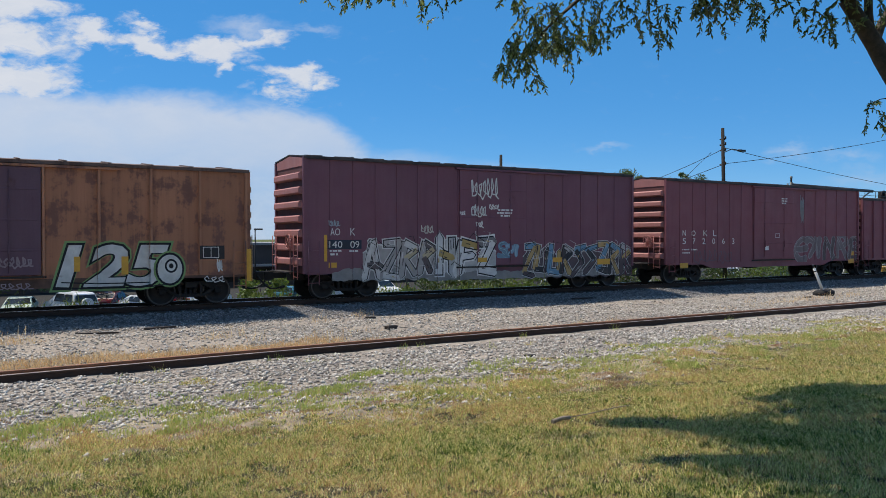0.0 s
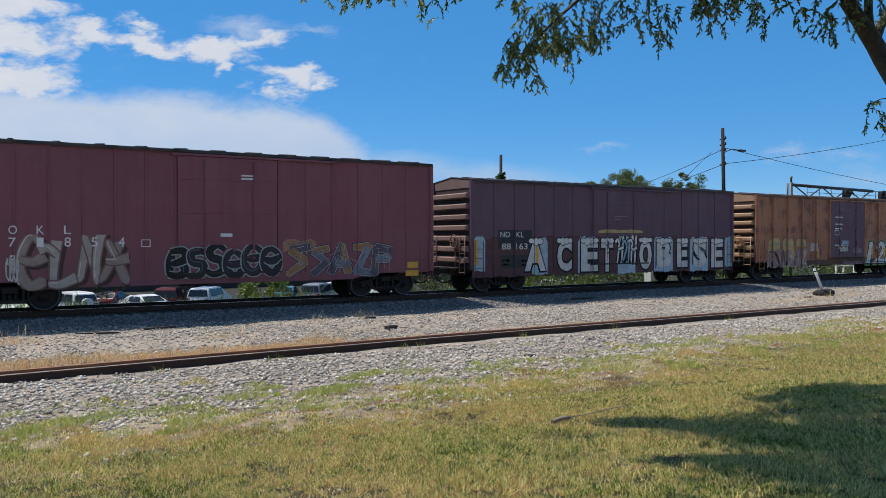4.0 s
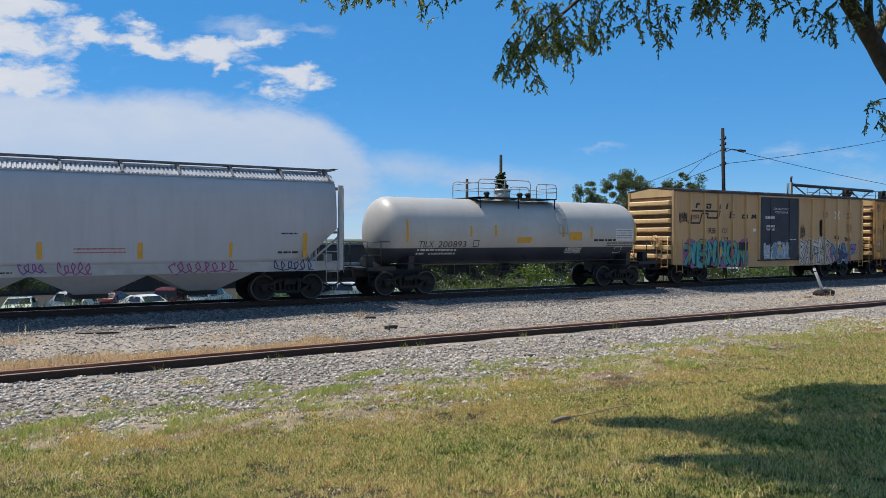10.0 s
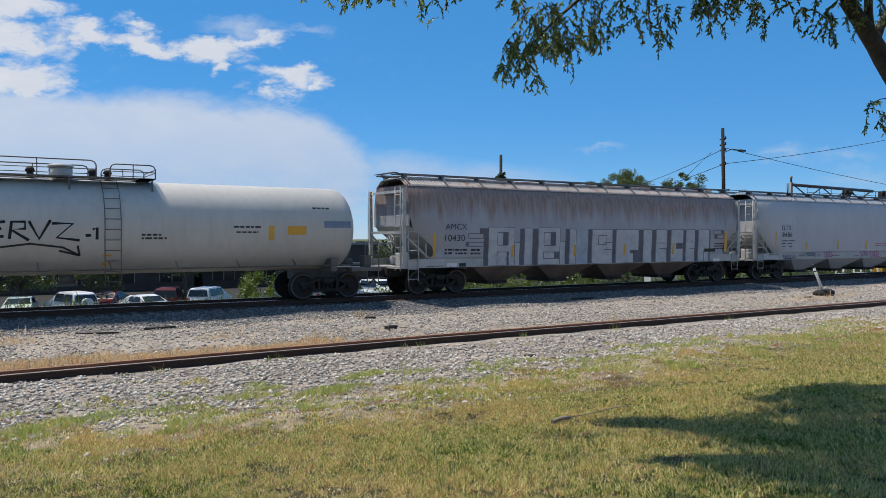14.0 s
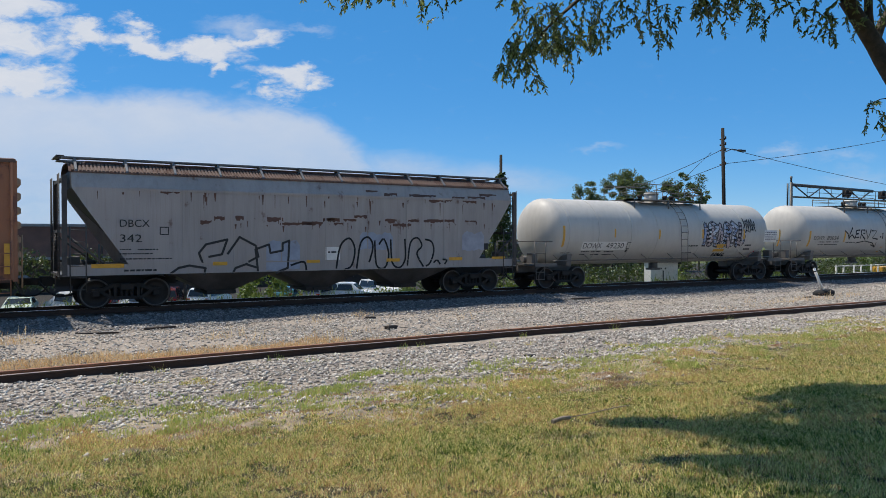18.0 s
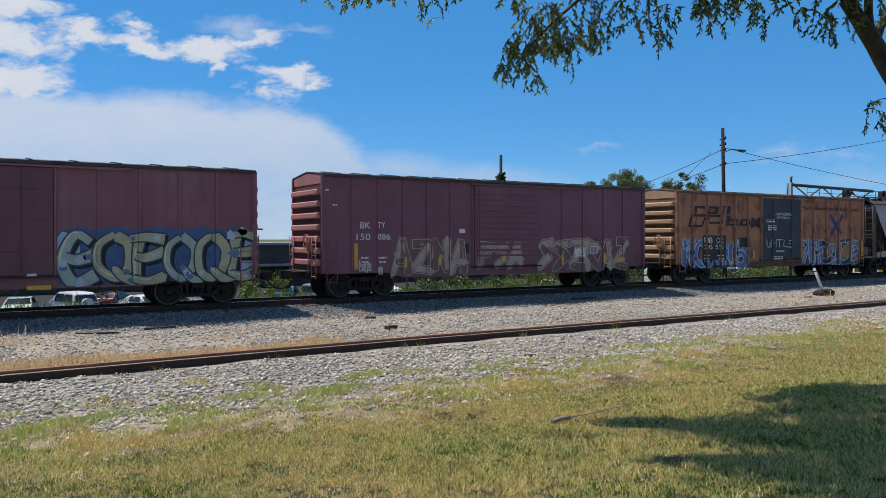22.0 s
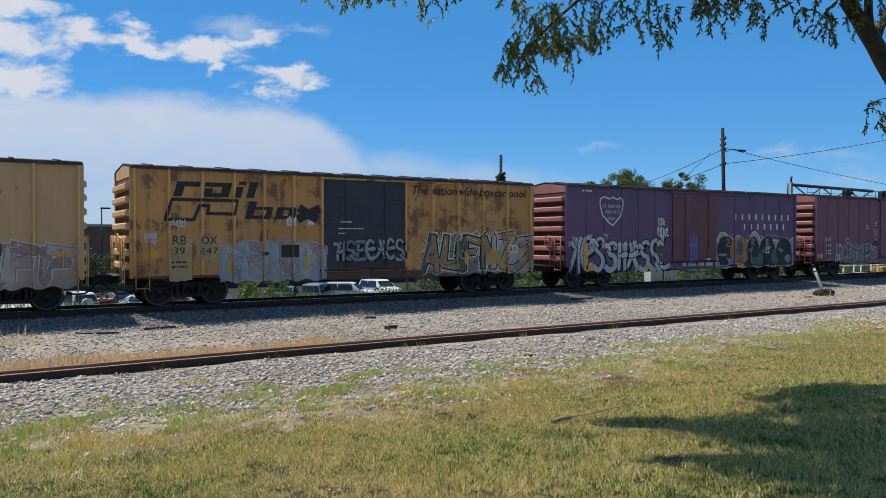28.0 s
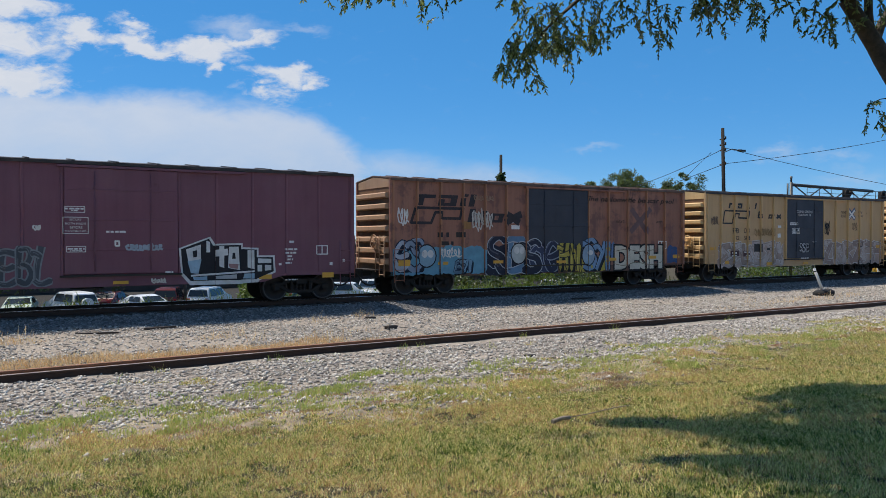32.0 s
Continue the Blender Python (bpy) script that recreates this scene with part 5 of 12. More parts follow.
# the post paints copy the wall paints lighter, as if catching more light
RUSTPOST = car_paint("lit_rusted_post_paint", (0.34, 0.155, 0.085), (0.16, 0.068, 0.048), 0.5, 0.1, 0.6, 0.6)
GOLD = car_paint("weathered_yellow_paint", (0.48, 0.25, 0.075), (0.13, 0.058, 0.034), 0.62, 0.10, 0.55, 0.7)
RUSTV = car_paint("deeply_rusted_paint", (0.285, 0.128, 0.085), (0.14, 0.070, 0.060), 0.62, 0.05, 0.6, 0.8)
GOLDPOST = car_paint("lit_yellow_post_paint", (0.60, 0.34, 0.12), (0.24, 0.10, 0.045), 0.42, 0.10, 0.55, 0.6)
BUFFPOST = car_paint("lit_clean_yellow_post_paint", (0.54, 0.345, 0.155), (0.30, 0.14, 0.06), 0.2, 0.12, 0.5, 0.35)
BUFF = car_paint("clean_yellow_paint", (0.48, 0.305, 0.145), (0.20, 0.10, 0.05), 0.30, 0.12, 0.5, 0.35)
TANEND = car_paint("dull_tan_end_paint", (0.40, 0.245, 0.145), (0.15, 0.07, 0.045), 0.4, 0.12, 0.6, 0.5)
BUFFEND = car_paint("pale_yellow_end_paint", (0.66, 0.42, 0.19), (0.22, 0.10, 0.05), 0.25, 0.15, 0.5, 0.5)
PURPLE = car_paint("dark_purple_car_paint", (0.100, 0.060, 0.122), (0.08, 0.038, 0.05), 0.2, 0.08, 0.5, 0.3)
PLUM = car_paint("faded_plum_paint", (0.190, 0.072, 0.090), (0.13, 0.050, 0.055), 0.3, 0.25, 0.55, 0.5)
GREY = car_paint("light_grey_hopper_paint", (0.40, 0.41, 0.43), (0.33, 0.26, 0.20), 0.10, 0.2, 0.5, 0.25)


def stained_grey():
    """Grey paint with rust washed down from the roof in soft broad trails."""
    n = Nodes("rust_stained_grey_paint")
    z = n.xyz()[2]
    big, fine = n.noise(0.5, 5), n.noise(30.0, 3)
    runs = n.noise(1.0, 6, n.scale(2.6, 2.6, 0.28))
    thin = n.noise(1.0, 4, n.scale(9.0, 9.0, 0.5))
    edge = n.noise(0.9, 5)
    grey = n.mix(n.ramp(big, 0.35, 0.7), (0.33, 0.34, 0.37), (0.40, 0.41, 0.43))
    high = n.smooth(n.math("ADD", z, n.math("MULTIPLY", n.math("SUBTRACT", runs, 0.5), 2.0)), 2.75, 3.75, 0.0, 0.95)
    col = n.mix(high, grey, (0.31, 0.235, 0.205))
    col = n.mix(n.math("MULTIPLY", high, n.ramp(thin, 0.42, 0.68, 0.0, 0.75)), col, (0.17, 0.105, 0.085))
    col = n.mix(n.smooth(edge, 0.62, 0.75, 0.0, 0.35), col, (0.24, 0.16, 0.12))
    n.bump(fine, 0.08, 0.01)
    return n.done(col, 0.55, 0.0, 0.35)


GREYR = stained_grey()
GREYN = car_paint("grimy_grey_paint", (0.325, 0.30, 0.285), (0.13, 0.075, 0.060), 0.36, 0.15, 0.6, 0.6)
GRIMEND = grainy("grimy_dark_end_paint", (0.075, 0.068, 0.064), 0.75, 0.0, 0.5, 1.5)
BAYB = grainy("rusty_brown_bay_paint", (0.16, 0.12, 0.10), 0.8, 0.0, 0.4, 1.2)
CREAM = car_paint("cream_tank_paint", (0.46, 0.44, 0.40), (0.40, 0.33, 0.25), 0.14, 0.2, 0.45, 0.35)
DOORB = car_paint("black_door_paint", (0.027, 0.031, 0.044), (0.05, 0.03, 0.025), 0.25, 0.03, 0.5, 0.3)
DOORM = car_paint("maroon_door_paint", (0.118, 0.046, 0.058), (0.08, 0.036, 0.036), 0.3, 0.08, 0.5, 0.4)
SILLR = grainy("rust_dark_sill_paint", (0.125, 0.070, 0.050), 0.8, 0.0, 0.5, 2.5)
SILLG = grainy("grey_sill_paint", (0.42, 0.42, 0.41), 0.6, 0.0, 0.2, 2.0)

CREAMF = grainy("grimy_frame_paint", (0.13, 0.12, 0.11), 0.6, 0.0, 0.25, 2.0)
RUSTROOF = car_paint("rusted_roof_paint", (0.12, 0.075, 0.058), (0.065, 0.032, 0.024), 0.6, 0.1, 0.7, 0.5)
TANROOF = car_paint("tan_stained_roof_paint", (0.44, 0.395, 0.37), (0.26, 0.14, 0.10), 0.55, 0.2, 0.6, 0.4)
PALEROOF = grainy("pale_grey_roof_paint", (0.40, 0.42, 0.45), 0.5, 0.0, 0.15, 1.5)


def two_tone():
    """Cream above, black below a level line along the tank."""
    n = Nodes("cream_and_black_tank_paint")
    z = n.xyz()[2]
    big, fine = n.noise(0.6, 5), n.noise(30.0, 3)
    streak = n.noise(1.0, 5, n.scale(4.0, 4.0, 0.4))
    cream = n.mix(n.ramp(big, 0.35, 0.7), (0.46, 0.445, 0.415), (0.53, 0.515, 0.48))
    cream = n.mix(n.ramp(streak, 0.5, 0.75, 0.0, 0.4), cream, (0.45, 0.38, 0.28))
    black = n.mix(n.ramp(big, 0.35, 0.7), (0.046, 0.050, 0.066), (0.074, 0.079, 0.100))
    n.bump(fine, 0.08, 0.01)
    return n.done(n.mix(n.smooth(z, 1.795, 1.805), black, cream), 0.42, 0.0, 0.4)


TWOTONE = two_tone()

# grimy end walls, painted darker still for the shade between the ribs
BUFFWALL = grainy("shaded_grimy_yellow_end_wall", (0.19, 0.105, 0.055), 0.8, 0.0, 0.4, 2.0)
REDWALL = grainy("shaded_grimy_red_end_wall", (0.13, 0.050, 0.048), 0.8, 0.0, 0.4, 2.0)
DARKWALL = grainy("shaded_grimy_dark_end_wall", (0.06, 0.036, 0.032), 0.8, 0.0, 0.4, 2.0)

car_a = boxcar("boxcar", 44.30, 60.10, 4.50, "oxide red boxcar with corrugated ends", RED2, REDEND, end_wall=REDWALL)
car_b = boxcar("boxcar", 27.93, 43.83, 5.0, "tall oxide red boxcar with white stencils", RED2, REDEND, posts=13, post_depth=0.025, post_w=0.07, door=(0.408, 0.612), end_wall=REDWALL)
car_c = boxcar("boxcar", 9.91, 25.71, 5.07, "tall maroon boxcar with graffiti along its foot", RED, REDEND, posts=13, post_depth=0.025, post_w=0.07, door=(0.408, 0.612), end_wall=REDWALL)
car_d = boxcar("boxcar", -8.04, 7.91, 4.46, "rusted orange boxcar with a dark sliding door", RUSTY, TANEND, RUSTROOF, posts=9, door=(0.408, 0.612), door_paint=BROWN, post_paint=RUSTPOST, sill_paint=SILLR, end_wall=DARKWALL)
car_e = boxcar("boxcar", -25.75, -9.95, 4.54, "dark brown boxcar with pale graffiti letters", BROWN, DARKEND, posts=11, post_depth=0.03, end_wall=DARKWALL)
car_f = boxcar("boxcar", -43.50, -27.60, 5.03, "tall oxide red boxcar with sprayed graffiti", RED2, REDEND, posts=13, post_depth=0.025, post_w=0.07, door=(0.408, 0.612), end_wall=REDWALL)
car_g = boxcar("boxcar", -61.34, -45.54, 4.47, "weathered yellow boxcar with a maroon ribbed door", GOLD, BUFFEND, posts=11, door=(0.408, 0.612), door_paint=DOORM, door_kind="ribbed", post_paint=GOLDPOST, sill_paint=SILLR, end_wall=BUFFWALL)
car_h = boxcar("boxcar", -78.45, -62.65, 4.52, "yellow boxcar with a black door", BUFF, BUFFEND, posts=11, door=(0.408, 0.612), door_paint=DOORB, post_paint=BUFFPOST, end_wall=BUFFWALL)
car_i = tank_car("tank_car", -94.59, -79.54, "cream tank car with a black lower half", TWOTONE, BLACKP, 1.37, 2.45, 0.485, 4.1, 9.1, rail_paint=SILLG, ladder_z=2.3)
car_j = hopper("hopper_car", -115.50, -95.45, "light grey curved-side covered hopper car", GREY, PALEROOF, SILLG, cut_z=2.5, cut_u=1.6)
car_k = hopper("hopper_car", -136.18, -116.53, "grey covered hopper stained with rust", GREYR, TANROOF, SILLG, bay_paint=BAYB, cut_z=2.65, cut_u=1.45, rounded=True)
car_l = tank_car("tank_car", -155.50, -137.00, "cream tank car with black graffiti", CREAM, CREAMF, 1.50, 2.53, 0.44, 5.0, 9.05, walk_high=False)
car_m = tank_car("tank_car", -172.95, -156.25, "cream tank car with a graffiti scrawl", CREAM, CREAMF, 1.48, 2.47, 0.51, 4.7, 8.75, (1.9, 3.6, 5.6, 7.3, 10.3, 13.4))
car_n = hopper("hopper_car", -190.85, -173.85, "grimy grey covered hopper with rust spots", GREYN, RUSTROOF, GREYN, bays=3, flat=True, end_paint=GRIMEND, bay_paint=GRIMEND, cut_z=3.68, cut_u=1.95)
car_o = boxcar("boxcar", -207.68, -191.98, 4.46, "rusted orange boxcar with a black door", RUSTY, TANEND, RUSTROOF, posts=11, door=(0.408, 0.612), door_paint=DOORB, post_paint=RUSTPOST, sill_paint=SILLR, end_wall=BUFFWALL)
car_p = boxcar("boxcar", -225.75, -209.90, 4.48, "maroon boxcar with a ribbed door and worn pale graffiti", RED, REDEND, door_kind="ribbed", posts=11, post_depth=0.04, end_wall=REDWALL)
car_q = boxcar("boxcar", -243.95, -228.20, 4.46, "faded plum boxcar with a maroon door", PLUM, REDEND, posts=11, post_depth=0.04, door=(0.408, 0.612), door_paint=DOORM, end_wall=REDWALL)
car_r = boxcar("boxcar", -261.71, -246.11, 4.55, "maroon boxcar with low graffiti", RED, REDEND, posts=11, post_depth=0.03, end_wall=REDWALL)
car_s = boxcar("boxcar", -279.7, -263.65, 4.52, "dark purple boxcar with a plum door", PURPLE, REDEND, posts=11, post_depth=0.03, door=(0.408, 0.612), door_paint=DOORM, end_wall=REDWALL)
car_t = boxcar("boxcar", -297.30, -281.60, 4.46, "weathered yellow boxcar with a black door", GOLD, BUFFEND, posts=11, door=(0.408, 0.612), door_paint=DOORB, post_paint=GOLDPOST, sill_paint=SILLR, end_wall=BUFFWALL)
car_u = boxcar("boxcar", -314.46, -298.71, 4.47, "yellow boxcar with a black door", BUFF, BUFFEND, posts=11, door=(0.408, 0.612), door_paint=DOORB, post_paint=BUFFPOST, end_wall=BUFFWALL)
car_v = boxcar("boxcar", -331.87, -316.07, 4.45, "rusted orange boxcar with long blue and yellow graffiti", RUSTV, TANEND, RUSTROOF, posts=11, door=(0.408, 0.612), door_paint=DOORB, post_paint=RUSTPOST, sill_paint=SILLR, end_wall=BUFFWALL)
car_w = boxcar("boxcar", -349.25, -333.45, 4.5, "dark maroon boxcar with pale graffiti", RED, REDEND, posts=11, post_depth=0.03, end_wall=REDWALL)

# ---- lettering, reflectors and graffiti, car by car ----
c, s, L = car_b
letters(c, 'N', 1.15, 1.38, 2.29, 2.56, WHITE, s)
letters(c, 'O', 1.78, 2.06, 2.29, 2.56, WHITE, s)
letters(c, 'K', 2.63, 2.92, 2.29, 2.57, WHITE, s)
letters(c, 'L', 3.34, 3.59, 2.29, 2.57, WHITE, s)
letters(c, '5', 1.15, 1.39, 1.91, 2.18, WHITE, s)
letters(c, '7', 1.85, 2.07, 1.91, 2.18, WHITE, s)
letters(c, '2', 2.56, 2.77, 1.90, 2.18, WHITE, s)
letters(c, '0', 3.29, 3.49, 1.90, 2.18, WHITE, s)
letters(c, '6', 4.03, 4.22, 1.90, 2.18, WHITE, s)
letters(c, '3', 4.79, 4.96, 1.89, 2.18, WHITE, s)
bars(c, [(1.15, 1.63, 1.61, 0.050), (1.15, 1.71, 1.45, 0.050), (1.79, 2.27, 1.60, 0.060), (8.70, 9.19, 4.25, 0.060), (8.70, 9.19, 4.13, 0.060), (8.71, 9.09, 4.01, 0.060)], WHITE, s)
reflectors(c, [(1.00, 1.55, 0.74, 0.99), (14.99, 15.61, 1.20, 1.43), (14.99, 15.62, 0.75, 1.01)], s)
plates(c, [(7.35, 7.64, 1.56, 1.77)], WHITE, s)
outline(c, 8.20, 8.53, 2.21, 2.42, WHITE, s, 0.025, False)
graffiti(c, 9.95, 16.12, 0.91, 2.24, s, (0.2, 0.16, 0.16), (0.3, 0.28, 0.28), 3, 5, fat=0.1)
scribble(c, 10.42, 10.78, 3.01, 4.54, s, (0.3, 0.3, 0.3), 5, 0.04, 7)
scribble(c, 1.71, 5.05, 0.89, 1.68, s, (0.16, 0.12, 0.14), 6, 0.04, 8)

c, s, L = car_c
letters(c, 'AO', 0.96, 1.35, 2.28, 2.54, WHITE, s)
letters(c, 'K', 1.75, 1.93, 2.28, 2.55, WHITE, s)
plates(c, [(0.87, 2.20, 1.79, 2.12)], NAVY, s, lift=0.004)
letters(c, '140', 0.92, 1.44, 1.84, 2.08, WHITE, s, lift=0.009)
letters(c, '09', 1.75, 2.11, 1.83, 2.08, WHITE, s, lift=0.009)
bars(c, [(0.94, 1.44, 1.70, 0.060), (0.96, 1.26, 1.57, 0.070), (1.71, 2.06, 1.69, 0.060)], WHITE, s)
reflectors(c, [(0.74, 0.85, 1.36, 2.30), (0.91, 1.22, 1.13, 1.31), (7.25, 7.71, 1.23, 1.41), (11.17, 11.67, 1.17, 1.36), (13.68, 14.43, 1.02, 1.27)], s)
mural(c, 2.25, 5.35, 0.62, 2.26, s, (0.40, 0.37, 0.35), (0.014, 0.014, 0.017), 11, 4, ((0.50, 0.42, 0.27), (0.62, 0.60, 0.57), (0.13, 0.11, 0.11)), (0.62, 0.60, 0.57))
mural(c, 5.35, 8.15, 0.62, 2.42, s, (0.46, 0.45, 0.44), (0.014, 0.014, 0.017), 12, 3, ((0.66, 0.65, 0.63), (0.20, 0.19, 0.19), (0.45, 0.32, 0.12)), (0.68, 0.67, 0.64), 0.05)
mural(c, 9.51, 15.75, 0.51, 2.11, s, (0.11, 0.085, 0.09), (0.014, 0.014, 0.017), 13, 9, ((0.05, 0.05, 0.055), (0.44, 0.43, 0.42), (0.16, 0.30, 0.42), (0.04, 0.04, 0.045), (0.46, 0.32, 0.14), (0.07, 0.065, 0.065)), (0.56, 0.55, 0.53), 0.028)
graffiti(c, 8.21, 9.30, 1.39, 2.00, s, (0.3, 0.46, 0.58), (0.18, 0.3, 0.4), 14, 2, fat=0.3)
plates(c, [(1.04, 5.02, 0.65, 1.09), (5.02, 14.78, 0.54, 0.87)], spray((0.26, 0.25, 0.24)), s, lift=0.003)
scribble(c, 6.84, 8.38, 3.68, 4.60, s, (0.68, 0.67, 0.64), 21, 0.05, 7)
scribble(c, 6.89, 7.71, 2.95, 3.53, s, (0.68, 0.67, 0.64), 22, 0.045, 5)
scribble(c, 7.16, 7.55, 2.56, 2.90, s, (0.68, 0.67, 0.64), 23, 0.04, 3)
scribble(c, 7.77, 8.35, 3.32, 3.55, s, (0.68, 0.67, 0.64), 24, 0.04, 4)
bars(c, [(8.27, 8.98, 3.29, 0.070), (8.21, 8.95, 3.17, 0.070), (8.38, 8.84, 3.06, 0.070)], WHITE, s)
scribble(c, 6.42, 6.68, 3.07, 3.27, s, (0.68, 0.67, 0.64), 25, 0.03, 3)
scribble(c, 0.87, 1.35, 2.58, 2.83, s, (0.3, 0.35, 0.38), 26, 0.035, 4)
scribble(c, 4.65, 5.28, 2.33, 2.70, s, (0.55, 0.52, 0.47), 27, 0.04, 4)
outline(c, 3.36, 3.55, 1.93, 2.10, WHITE, s, 0.025, False)
outline(c, 7.25, 7.55, 1.77, 2.04, WHITE, s, 0.025, False)
outline(c, 7.82, 7.99, 1.84, 2.09, WHITE, s, 0.025, False)
plates(c, [(7.93, 8.10, 2.23, 2.36)], WHITE, s)

c, s, L = car_d
plates(c, [(1.05, 2.01, 1.55, 2.18), (2.25, 3.18, 1.53, 2.18), (3.45, 4.31, 1.74, 2.14)], spray((0.48, 0.38, 0.17)), s)
letters(c, 'AUM', 1.20, 1.89, 1.74, 1.99, spray((0.16, 0.30, 0.26)), s)
letters(c, '1531', 2.31, 2.86, 1.79, 2.00, spray((0.16, 0.30, 0.26)), s)
letters(c, '695', 3.62, 4.18, 1.78, 2.00, spray((0.16, 0.30, 0.26)), s)
plates(c, [(1.02, 2.05, 0.68, 1.53), (2.21, 3.20, 0.69, 1.51), (3.37, 4.36, 0.65, 1.66)], spray((0.30, 0.20, 0.18)), s, lift=0.006)
mural(c, 0.99, 4.36, 0.65, 1.60, s, (0.33, 0.245, 0.205), (0.10, 0.06, 0.05), 31, 6, ((0.46, 0.38, 0.33), (0.16, 0.10, 0.09)), (0.50, 0.43, 0.38), 0.028)
reflectors(c, [(0.21, 0.34, 1.00, 1.99), (3.01, 3.15, 1.15, 1.63), (5.36, 5.50, 1.11, 1.60)], s)
plates(c, [(4.71, 5.39, 1.48, 1.91)], SILLG, s)
bars(c, [(6.87, 7.62, 3.35, 0.050), (6.87, 7.62, 2.95, 0.060), (6.89, 7.57, 2.69, 0.070), (6.87, 7.62, 1.75, 0.070)], WHITE, s)
outline(c, 6.87, 7.30, 2.37, 2.63, WHITE, s, 0.025, False)
plates(c, [(7.57, 8.22, 1.75, 2.05)], spray((0.30, 0.40, 0.48)), s)
scribble(c, 7.18, 8.22, 1.40, 1.75, s, (0.55, 0.52, 0.47), 32, 0.05, 7)
scribble(c, 8.63, 9.62, 1.30, 1.65, s, (0.28, 0.22, 0.24), 33, 0.045, 6)
scribble(c, 7.57, 9.68, 0.69, 0.91, s, (0.3, 0.24, 0.26), 34, 0.03, 9)
letters(c, '125', 9.98, 13.55, 0.56, 2.12, spray((0.20, 0.33, 0.13)), s, shear=0.22, fat=0.075, lift=0.0055, name='graffiti')
letters(c, '125', 10.06, 13.47, 0.62, 2.06, spray((0.014, 0.014, 0.017)), s, shear=0.22, fat=0.06, lift=0.008, name='graffiti')
letters(c, '125', 10.14, 13.39, 0.69, 1.99, spray((0.60, 0.60, 0.57)), s, shear=0.22, fat=0.032, lift=0.0105, name='graffiti')
strokes(c, [[(10.1, 0.72), (11.2, 0.66), (12.6, 0.66), (13.3, 0.72)], [(10.3, 0.86), (11.5, 0.80), (12.8, 0.80)]], (0.014, 0.014, 0.017), s, 0.035, 0.013)
discs(c, [(13.42, 1.20, 0.50, 0.58, (0.20, 0.33, 0.13)), (13.42, 1.20, 0.44, 0.53, (0.014, 0.014, 0.017)), (13.42, 1.20, 0.38, 0.46, (0.60, 0.60, 0.57)), (13.46, 1.30, 0.20, 0.22, (0.014, 0.014, 0.017)), (13.46, 1.30, 0.14, 0.16, (0.60, 0.60, 0.57)), (13.46, 1.30, 0.07, 0.08, (0.014, 0.014, 0.017))], s, 0.0115)
reflectors(c, [(11.98, 12.18, 1.06, 1.62), (10.65, 10.82, 1.18, 1.63)], s)
plates(c, [(14.34, 15.16, 1.50, 1.94)], BLACKP, s)
outline(c, 14.47, 14.97, 1.55, 1.89, WHITE, s, 0.02, True)
scribble(c, 14.91, 15.10, 1.06, 1.50, s, (0.68, 0.67, 0.64), 36, 0.04, 3)
scribble(c, 14.47, 15.23, 0.72, 0.96, s, (0.68, 0.67, 0.64), 37, 0.03, 3)
reflectors(c, [(15.87, 16.03, 0.75, 1.83)], s)

c, s, L = car_e
plates(c, [(0.04, 15.74, 0.59, 2.35)], spray((0.10, 0.048, 0.052)), s, lift=0.002)
plates(c, [(0.13, 0.68, 0.83, 2.31), (3.06, 3.89, 0.65, 2.26), (5.59, 6.68, 0.65, 2.30), (7.88, 8.98, 0.58, 2.31), (10.27, 11.52, 0.60, 2.32), (12.71, 14.01, 0.58, 2.32), (15.27, 15.81, 0.77, 2.35)], spray((0.36, 0.47, 0.54)), s, lift=0.004)
plates(c, [(1.30, 3.06, 1.76, 2.52)], BLACKP, s, lift=0.005)
plates(c, [(1.44, 2.96, 0.95, 1.49)], BLACKP, s, lift=0.005)
letters(c, 'NO', 1.43, 1.91, 2.22, 2.45, WHITE, s, lift=0.009)
letters(c, 'KL', 2.22, 2.62, 2.22, 2.45, WHITE, s, lift=0.009)
letters(c, '88', 1.50, 1.95, 1.72, 1.97, WHITE, s, lift=0.009)
letters(c, '163', 2.22, 2.82, 1.72, 1.97, WHITE, s, lift=0.009)
bars(c, [(1.54, 1.91, 1.23, 0.080), (1.56, 1.87, 1.06, 0.080), (2.50, 2.96, 1.21, 0.080), (2.54, 2.96, 1.04, 0.070)], WHITE, s)
block_letters(c, 'A', 2.66, 3.79, 0.81, 2.10, s, (0.6, 0.58, 0.55), (0.012, 0.012, 0.014), fat=0.05, edge=0.075)
block_letters(c, 'C', 4.42, 5.23, 0.77, 2.10, s, (0.6, 0.58, 0.55), (0.012, 0.012, 0.014), fat=0.05, edge=0.075)
block_letters(c, 'E', 5.76, 6.68, 0.73, 2.10, s, (0.6, 0.58, 0.55), (0.012, 0.012, 0.014), fat=0.05, edge=0.075)
block_letters(c, 'T', 6.87, 7.59, 0.70, 2.10, s, (0.6, 0.58, 0.55), (0.012, 0.012, 0.014), fat=0.05, edge=0.075)
block_letters(c, 'B', 10.43, 11.41, 0.83, 2.09, s, (0.6, 0.58, 0.55), (0.012, 0.012, 0.014), fat=0.05, edge=0.075)
block_letters(c, 'E', 11.80, 12.54, 0.80, 2.09, s, (0.6, 0.58, 0.55), (0.012, 0.012, 0.014), fat=0.05, edge=0.075)
block_letters(c, 'S', 12.94, 13.89, 0.77, 2.09, s, (0.6, 0.58, 0.55), (0.012, 0.012, 0.014), fat=0.05, edge=0.075)
block_letters(c, 'E', 14.25, 15.11, 0.74, 2.08, s, (0.6, 0.58, 0.55), (0.012, 0.012, 0.014), fat=0.05, edge=0.075)
